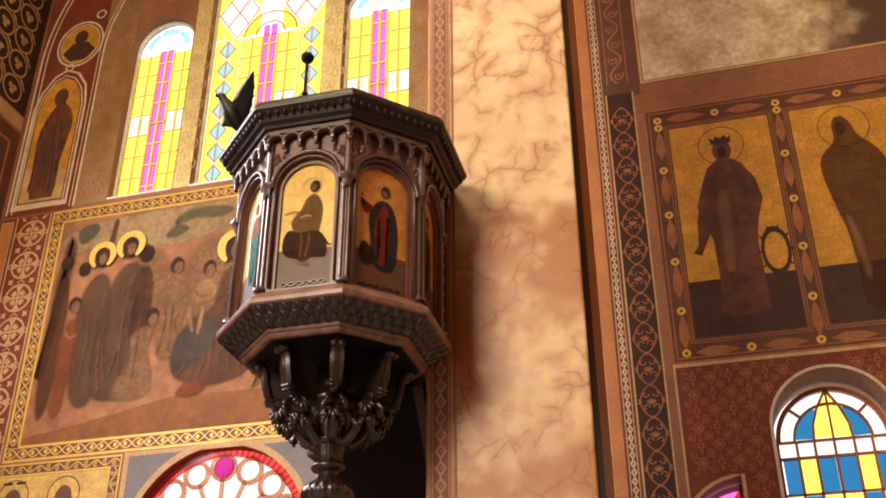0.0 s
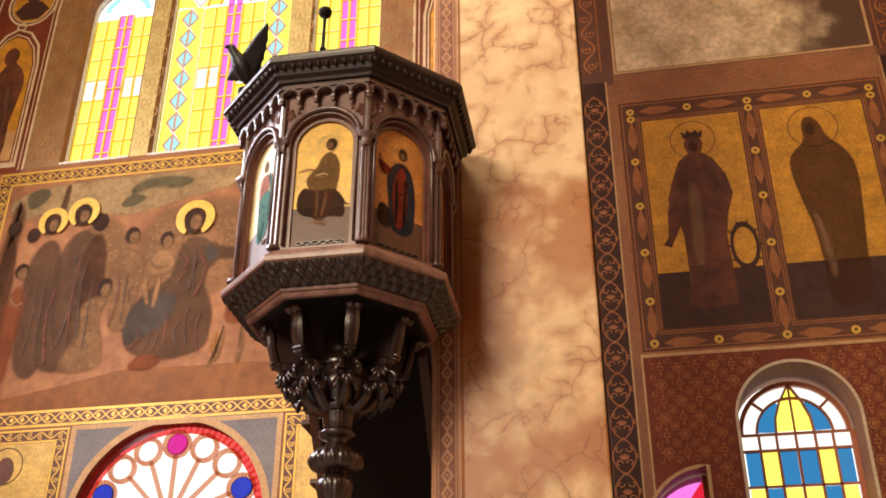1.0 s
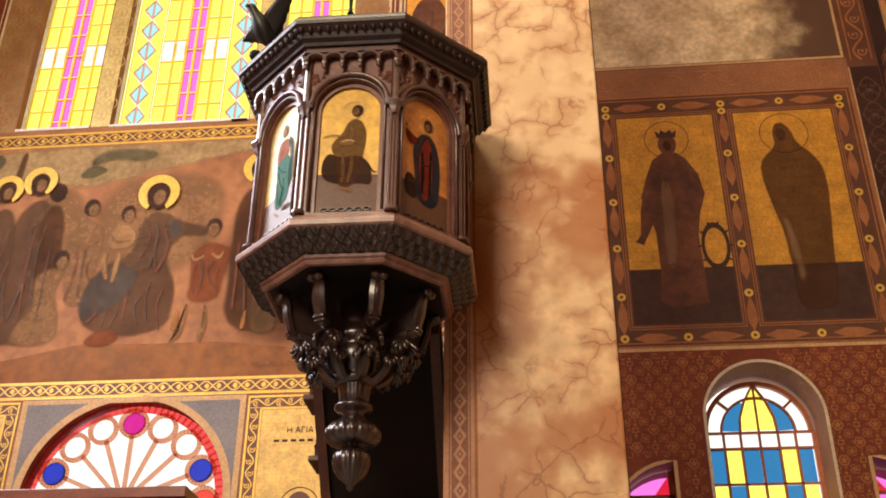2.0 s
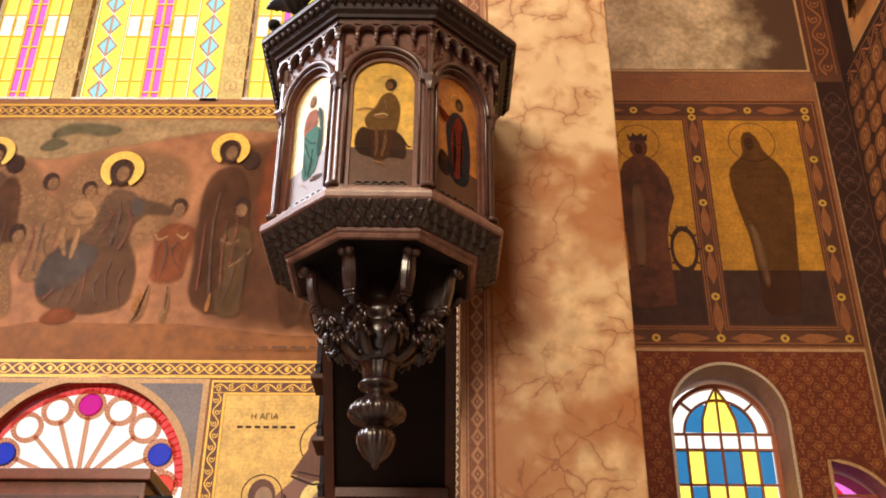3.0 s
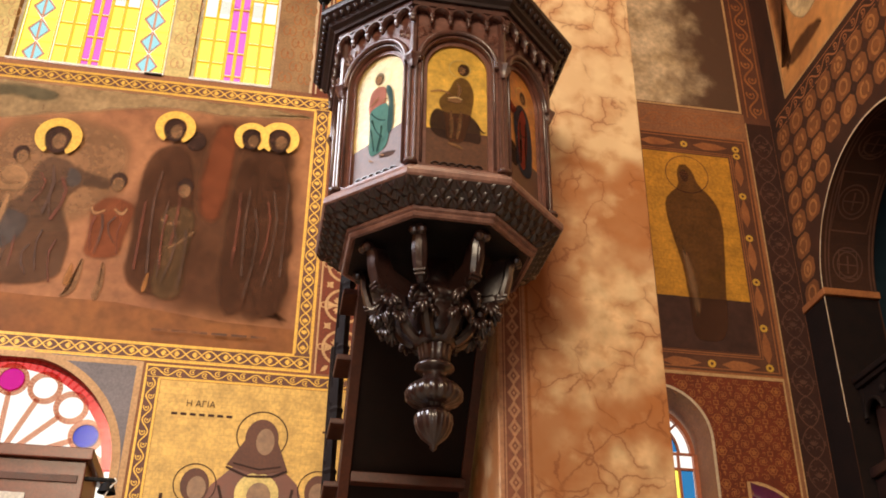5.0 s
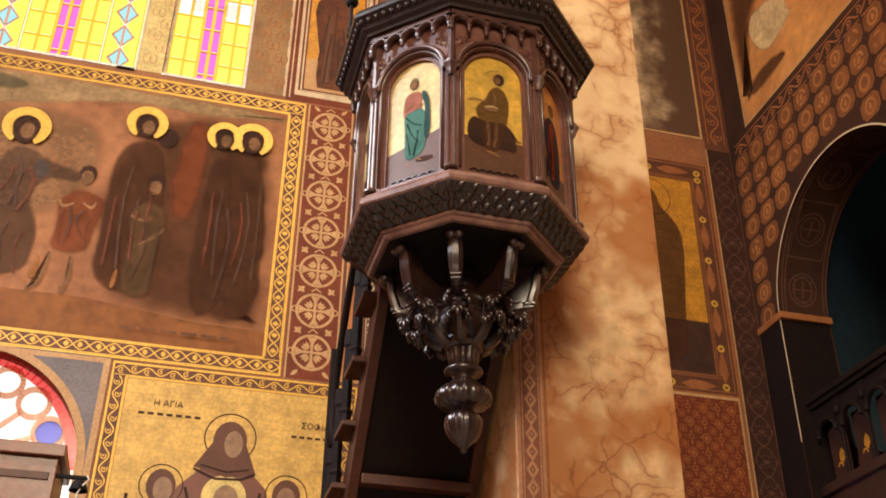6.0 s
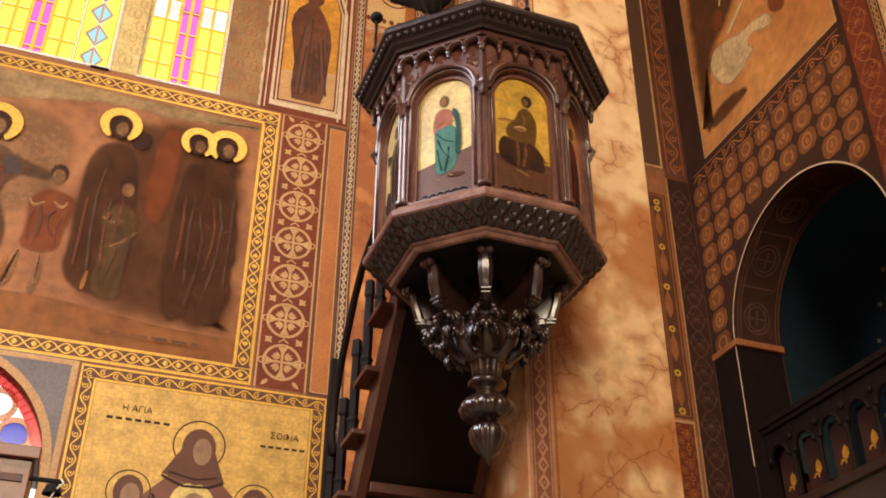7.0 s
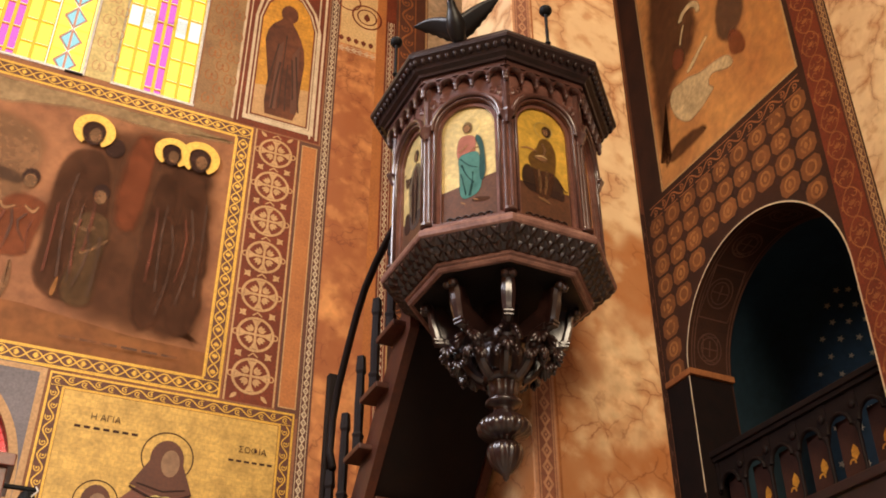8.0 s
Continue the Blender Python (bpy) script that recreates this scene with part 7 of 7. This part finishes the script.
# Scrolled brackets with acanthus leaves.
def bracket(bm):
    """Two slender consoles, one above the other, each rolled outward at its head."""
    def smooth(points, n):
        out = []
        for i in range(len(points) - 1):
            p = [points[max(i - 1, 0)], points[i], points[i + 1], points[min(i + 2, len(points) - 1)]]
            for k in range(n):
                t = k / n
                out.append(tuple(0.5 * (2 * p[1][j] + (p[2][j] - p[0][j]) * t + (2 * p[0][j] - 5 * p[1][j] + 4 * p[2][j] - p[3][j]) * t * t + (3 * p[1][j] - p[0][j] - 3 * p[2][j] + p[3][j]) * t ** 3) for j in range(2)))
        return out + [points[-1]]

    # upper console
    for s_ in (0.019, -0.019):
        lathe(bm, [(0.003, 3.755), (0.02, 3.762), (0.026, 3.778), (0.02, 3.794), (0.003, 3.801)], 12, at=(0.412, s_))
    spine = smooth([(0.425, 3.795), (0.392, 3.79), (0.372, 3.745), (0.366, 3.69), (0.352, 3.64), (0.335, 3.592), (0.3, 3.575)], 5)
    sweep(bm, [(r, 0, z) for r, z in spine], [(0.05 - 0.01 * math.sin(math.pi * k / (len(spine) - 1)), 0.036 + 0.03 * math.sin(math.pi * k / (len(spine) - 1))) for k in range(len(spine))], (0, 1, 0))
    sweep(bm, [(r + 0.017, 0, z) for r, z in spine[8:-6]], (0.012, 0.018), (0, 1, 0))
    box(bm, 0.312, 0.366, -0.028, 0.028, 3.583, 3.598, 0.004)
    box(bm, 0.308, 0.358, -0.025, 0.025, 3.566, 3.578, 0.003)
    # lower console
    for s_ in (0.022, -0.022):
        lathe(bm, [(0.003, 3.468), (0.022, 3.476), (0.03, 3.494), (0.022, 3.512), (0.003, 3.52)], 12, at=(0.226, s_))
    spine = smooth([(0.3, 3.578), (0.22, 3.56), (0.2, 3.52), (0.19, 3.47), (0.165, 3.42), (0.13, 3.385), (0.1, 3.37)], 5)
    sweep(bm, [(r, 0, z) for r, z in spine], [(0.056 - 0.012 * k / (len(spine) - 1), 0.05) for k in range(len(spine))], (0, 1, 0))
    # web that ties the console to the core
    web = [(0.1, 3.575), (0.3, 3.575), (0.36, 3.65), (0.38, 3.79), (0.3, 3.8), (0.25, 3.7), (0.1, 3.64)]
    front = [bm.verts.new((r, -0.007, z)) for r, z in web]
    rear = [bm.verts.new((r, 0.007, z)) for r, z in web]
    bm.faces.new(front), bm.faces.new(rear[::-1])
    for i in range(len(web)):
        bm.faces.new((front[i], front[(i + 1) % len(web)], rear[(i + 1) % len(web)], rear[i]))


def palmette(bm, at, out, down, side, length, lobes, spread):
    """A carved shell: ridged lobes that fan out from one point and curl at their tips."""
    at, out, down, side = Vector(at), Vector(out).normalized(), Vector(down).normalized(), Vector(side).normalized()
    for k in range(lobes):
        a = spread * (k / (lobes - 1) - 0.5) * 2
        way = down * math.cos(a) + side * math.sin(a)
        reach = length * (1 - 0.25 * abs(a) / spread)
        path, sizes = [], []
        for q in range(7):
            t = q / 6
            path.append(at + way * reach * t + out * (0.018 * math.sin(math.pi * min(1, t * 0.8)) + 0.014 * t * t))
            sizes.append((0.008 + 0.017 * math.sin(math.pi * (0.12 + 0.8 * t)), 0.01 + 0.012 * math.sin(math.pi * (0.1 + 0.8 * t))))
        sweep(bm, path, sizes, out)


def acanthus(bm):
    """Small shells under the upper console's block and clustered leaves beside the lower one."""
    for s in (1, -1):
        palmette(bm, (0.275, s * 0.022, 3.55), (0.5, s, 0), (0.05, s * 0.2, -1), (1, -s * 0.4, 0), 0.085, 5, 0.75)
        palmette(bm, (0.225, s * 0.02, 3.47), (0.4, s, 0), (-0.05, s * 0.2, -1), (1, -s * 0.3, 0), 0.07, 5, 0.75)
    palmette(bm, (0.262, 0, 3.475), (1, 0, 0.1), (-0.25, 0, -1), (0, 1, 0), 0.07, 3, 0.5)


BRACKET = shared("scroll_bracket", bracket, WOOD)
ACANTHUS = shared("acanthus_leaf", acanthus, WOOD, True)
for k in range(8):
    m = Matrix.Translation((0, 0, -Z0)) @ Matrix.Rotation(SPIN + math.pi / 4 * k + math.pi / 8, 4, "Z")
    ob = hung(new("scroll_bracket", BRACKET), m)
    ob.parent = pulpit
    lf = new("acanthus_leaf", ACANTHUS)
    lf.parent = ob


# Knobbed posts on the rim.
def rim_post(x, y):
    ob = empty("rim_post", (x, y, 5.186), "black metal post with a round knob on the pulpit rim", "post", "rim posts")
    bm = bmesh.new()
    lathe(bm, [(0.016, 0), (0.018, 0.01), (0.011, 0.02), (0.009, 0.05), (0.011, 0.1), (0.008, 0.15), (0.01, 0.2), (0.009, 0.225), (0.014, 0.235)], 12)
    part("stem", bm, IRON, ob, smooth=True)
    bm = bmesh.new()
    lathe(bm, [(0.012, 0.232), (0.03, 0.245), (0.038, 0.262), (0.037, 0.278), (0.03, 0.288), (0.012, 0.292)], 18)
    part("knob", bm, IRON, ob, smooth=True)


rim_post(-2.0, 4.33)
rim_post(-2.69, 4.93)

# Black eagle with spread wings on the rim.
bm = bmesh.new()
facing = Matrix.Rotation(radians(-45), 4, "Z")
lathe(bm, [(0.03, -0.03), (0.05, 0.0), (0.066, 0.06), (0.07, 0.11), (0.06, 0.16), (0.043, 0.205), (0.033, 0.24), (0.032, 0.265), (0.026, 0.285), (0.01, 0.3)], 16)
bmesh.ops.transform(bm, matrix=Matrix.Rotation(radians(38), 4, "X"), verts=bm.verts[:])
box(bm, -0.011, 0.011, -0.215, -0.165, 0.2, 0.217, 0.005)
for s in (1, -1):
    rows = []
    for k in range(13):
        t = k / 12
        x = s * (0.025 + 0.3 * t)
        y0, z0 = -0.1 + 0.05 * t, 0.13 + 0.075 * math.sin(t * 2.6) + (0.1 if s > 0 else 0.03) * t * t
        chord = 0.17 * (1 - t ** 1.6) ** 0.9 + 0.012 + (0.01 if k % 2 and 2 < k < 11 else 0)
        thick = 0.026 * (1 - 0.75 * t)
        section = []
        for q, w in ((0, 0.5), (0.2, 1.0), (0.6, 0.7), (1.0, 0.2), (1.0, -0.2), (0.6, -0.6), (0.2, -0.8), (0, -0.5)):
            section.append(bm.verts.new((x, y0 + chord * q * 0.66 + thick * w * 0.7, z0 - chord * q * 0.74 + thick * w * 0.7)))
        rows.append(section)
    for a, b in zip(rows, rows[1:]):
        for i in range(8):
            bm.faces.new((a[i], a[(i + 1) % 8], b[(i + 1) % 8], b[i]))
    bm.faces.new(rows[0]), bm.faces.new(rows[-1][::-1])
box(bm, -0.045, 0.045, 0.0, 0.09, -0.004, 0.05, 0.015)
bmesh.ops.recalc_face_normals(bm, faces=bm.faces[:])
eagle = link_mesh("eagle_figure", bm, BRONZE, smooth=True)
eagle.matrix_world = Matrix.Translation((-2.475, 4.51, 5.186)) @ facing @ Matrix.Scale(0.8, 4)
tagged(eagle, "black carved eagle with spread wings on the pulpit rim", "statue")

# ---- stair behind the pulpit ----
stair = empty("pulpit_stair", (-2.0, 6.6, 0), "steep dark wooden stair rising to the pulpit beside the pier", "stair")


def stair_part(name, bm, mat, label="", smooth=False):
    ob = part(name, bm, mat, stair, label, smooth)
    ob.matrix_parent_inverse = stair.matrix_world.inverted()
    return ob


# Line of the stringers: the stair climbs towards the camera.
def slope(y):
    return 4.08 - (y - 5.45) * 1.22


for x in (-2.36, -1.68):
    bm = bmesh.new()
    pts = []
    y0, y1 = 5.42, 8.5
    pts = [(y0, slope(y0) + 0.02), (y1, slope(y1) + 0.02), (y1, slope(y1) - 0.42), (y0, slope(y0) - 0.3)]
    fr = [bm.verts.new((x, a, b)) for a, b in pts]
    bk = [bm.verts.new((x + 0.055, a, b)) for a, b in pts]
    bm.faces.new(fr), bm.faces.new(bk[::-1])
    for i in range(4):
        bm.faces.new((fr[i], fr[(i + 1) % 4], bk[(i + 1) % 4], bk[i]))
    stair_part("stringer", bm, WOOD_STAIR)
# Underside board kept near-black, so its shade is in the colour.
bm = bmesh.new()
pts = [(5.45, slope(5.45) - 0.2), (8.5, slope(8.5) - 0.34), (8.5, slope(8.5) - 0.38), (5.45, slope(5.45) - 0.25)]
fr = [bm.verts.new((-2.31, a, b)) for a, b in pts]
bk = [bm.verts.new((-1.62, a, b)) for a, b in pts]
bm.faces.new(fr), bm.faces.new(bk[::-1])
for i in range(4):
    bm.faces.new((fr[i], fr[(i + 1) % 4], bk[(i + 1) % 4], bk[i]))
stair_part("soffit_board", bm, WOOD_AND_SHADE)
bm = bmesh.new()
box(bm, -2.3, -1.66, 6.02, 6.1, 2.98, 3.04, 0.006)
stair_part("cross_beam", bm, WOOD_STAIR)
for i in range(9):
    y = 5.62 + i * 0.235
    bm = bmesh.new()
    box(bm, -2.44, -1.66, y - 0.14, y + 0.13, slope(y) - 0.02, slope(y) + 0.015, 0.008)
    stair_part("tread", bm, WOOD_STAIR)
    bm = bmesh.new()
    z = slope(y) + 0.015
    lathe(bm, [(0.03, z), (0.03, z + 0.08), (0.036, z + 0.1), (0.026, z + 0.12), (0.028, z + 0.3), (0.024, z + 0.5), (0.032, z + 0.52), (0.026, z + 0.62)], 8, wave=4, depth=0.12, at=(-2.4, y))
    stair_part("baluster", bm, WOOD_AND_SHADE)
bm = bmesh.new()
sweep(bm, [(-2.4, 5.5, 4.62), (-2.4, 5.7, 4.58), (-2.4, 5.9, 4.52), (-2.4, 6.08, 4.43), (-2.4, 6.22, 4.3), (-2.4, 6.36, 4.12), (-2.4, 6.5, 3.92), (-2.4, 6.58, 3.72), (-2.4, 6.6, 3.5), (-2.4, 6.52, 3.36)], (0.045, 0.04), (1, 0, 0))
stair_part("handrail", bm, WOOD_AND_SHADE, "curved black handrail", True)
bm = bmesh.new()
box(bm, -2.43, -2.37, 6.62, 6.68, 0, 4.06, 0.01)
stair_part("newel_post", bm, WOOD_AND_SHADE)

# ---- high wooden stall top in front of the fan window ----
stall = empty("wooden_stall", (-5.2, 8.9, 0), "tall red mahogany stall with a flat moulded top", "furniture")


def stall_part(name, x0, x1, y0, y1, z0, z1, mat=DESK_WOOD, bevel=0.01):
    bm = bmesh.new()
    box(bm, x0, x1, y0, y1, z0, z1, bevel)
    ob = part(name, bm, mat, stall)
    ob.matrix_parent_inverse = stall.matrix_world.inverted()


stall_part("body", -5.9, -4.2, 8.85, 9.5, 0, 3.9)
stall_part("top_board", -5.95, -4.155, 8.8, 9.55, 3.9, 4.0)
stall_part("front_rail", -5.85, -4.25, 8.835, 8.852, 3.72, 3.78, WOOD_STAIR, 0.004)
stall_part("white_notice", -5.2, -4.62, 8.84, 8.853, 3.3, 3.62, WHITE, 0.002)

lamp = empty("clip_lamp", (-4.02, 8.9, 3.76), "small black clip lamp with a white cable beside the stall", "lamp")
bm = bmesh.new()
lathe(bm, [(0.02, 0.0), (0.05, -0.02), (0.075, -0.09), (0.07, -0.09), (0.02, -0.01)], 16)
part("shade", bm, IRON, lamp)
bm = bmesh.new()
box(bm, -0.2, 0.06, -0.02, 0.02, 0.0, 0.03, 0.006)
part("clip", bm, IRON, lamp)
bm = bmesh.new()
sweep(bm, [(0.05, -0.02, 0.03), (0.07, -0.03, 0.0), (0.03, -0.05, -0.06), (0.0, -0.06, -0.13), (0.02, -0.06, -0.3)], (0.012, 0.012), (0, 1, 0))
part("cable", bm, WHITE, lamp, "white cable", True)

# ---- gallery rail in the east arch ----
gallery = empty("gallery_rail", (3.1, 8.14, 4.4), "dark carved wooden gallery balustrade with round arches", "balustrade")


def gallery_part(name, bm, mat, label="", smooth=False):
    ob = part(name, bm, mat, gallery, label, smooth)
    ob.matrix_parent_inverse = gallery.matrix_world.inverted()
    return ob


bm = bmesh.new()
box(bm, 3.0, 3.22, 5.6, 9.46, 5.40, 5.47, 0.015)
box(bm, 3.03, 3.19, 5.6, 9.46, 5.35, 5.41, 0.01)
gallery_part("top_rail", bm, WOOD_AND_SHADE)
bm = bmesh.new()
box(bm, 3.0, 3.2, 5.6, 9.46, 4.42, 4.52, 0.012)
box(bm, 3.05, 3.15, 5.6, 9.46, 4.0, 4.45, 0.01)
gallery_part("bottom_rail", bm, WOOD)
n, pitch = 9, 0.42
for i in range(n):
    y = 9.46 - (i + 0.5) * pitch
    bm = bmesh.new()
    arch = [(3.06, y + 0.155 * math.cos(math.pi * k / 14), 5.02 + 0.155 * math.sin(math.pi * k / 14)) for k in range(15)]
    sweep(bm, arch, (0.035, 0.05), (1, 0, 0))
    for k in range(14):
        a, b = arch[k], arch[k + 1]
        bm.faces.new([bm.verts.new(v) for v in ((3.075, a[1], a[2]), (3.075, a[1], 5.36), (3.075, b[1], 5.36), (3.075, b[1], b[2]))])
    box(bm, 3.065, 3.085, y + 0.155, y + 0.21, 5.0, 5.36)
    box(bm, 3.065, 3.085, y - 0.21, y - 0.155, 5.0, 5.36)
    gallery_part("arch_panel", bm, WOOD_AND_SHADE)
    bm = bmesh.new()
    lathe(bm, [(0.03, 4.52), (0.034, 4.54), (0.02, 4.57), (0.022, 4.8), (0.018, 4.93), (0.026, 4.95), (0.036, 4.99), (0.036, 5.02)], 12, at=(3.08, y - pitch / 2))
    gallery_part("baluster", bm, WOOD_AND_SHADE, smooth=True)
    bm = bmesh.new()
    bmesh.ops.create_uvsphere(bm, u_segments=12, v_segments=8, radius=0.045, matrix=Matrix.Translation((3.05, y - pitch / 2, 5.2)) @ Matrix.Diagonal((0.5, 1, 1, 1)))
    gallery_part("rosette", bm, WOOD_AND_SHADE, smooth=True)
    bm = bmesh.new()
    box(bm, 3.16, 3.18, y - 0.14, y + 0.14, 4.5, 5.15)
    pnl = gallery_part("back_panel", bm, DARK)
    gilt = (lambda u, v, o: (3.16 - o, u, v))
    paint("gilt_motif", [leaf(y - 0.03, 4.72, math.pi / 2, 0.16, 0.12)] + ring(y + 0.02, 4.7, 0.035, 0.02, 12, 0, 200), GOLD_DEEP, pnl, gilt, 0.004)

# ---- west wall: ornament near the corner ----
west = tagged(new("painted_west_wall"), "painted wall with dark clover ornament over a plain panel", "wall painting", kind="structure")
clover = []
for i in range(5):
    for j in range(7):
        u, v = 9.75 - (i + 0.5) * 0.42, 10.35 + (j + 0.5) * 0.42
        clover += ring(u, v, 0.19, 0.03, 20) + [disc(u + 0.05 * math.cos(a), v + 0.05 * math.sin(a), 0.045, 10) for a in (0.5, 2.6, 4.7)]
        clover += ribbon([(u + 0.19, v + 0.19), (u + 0.1, v + 0.24), (u + 0.24, v + 0.1)], 0.03)
paint("clover_ground", [rect(7.5, 9.9, 10.3, 13.9)], DARK, west, "left", 0.004)
paint("clover", clover, TAN, west, "left", 0.008)
paint("cornice_line", [rect(7.5, 9.9, 10.05, 10.28)], TAN, west, "left", 0.006)
paint("plain_panel", [rect(7.5, 9.9, 5.0, 10.0)], BROWN, west, "left", 0.004)
paint("plain_panel_line", rim(8.2, 9.75, 5.4, 9.8, 0.04), ORANGE, west, "left", 0.008)
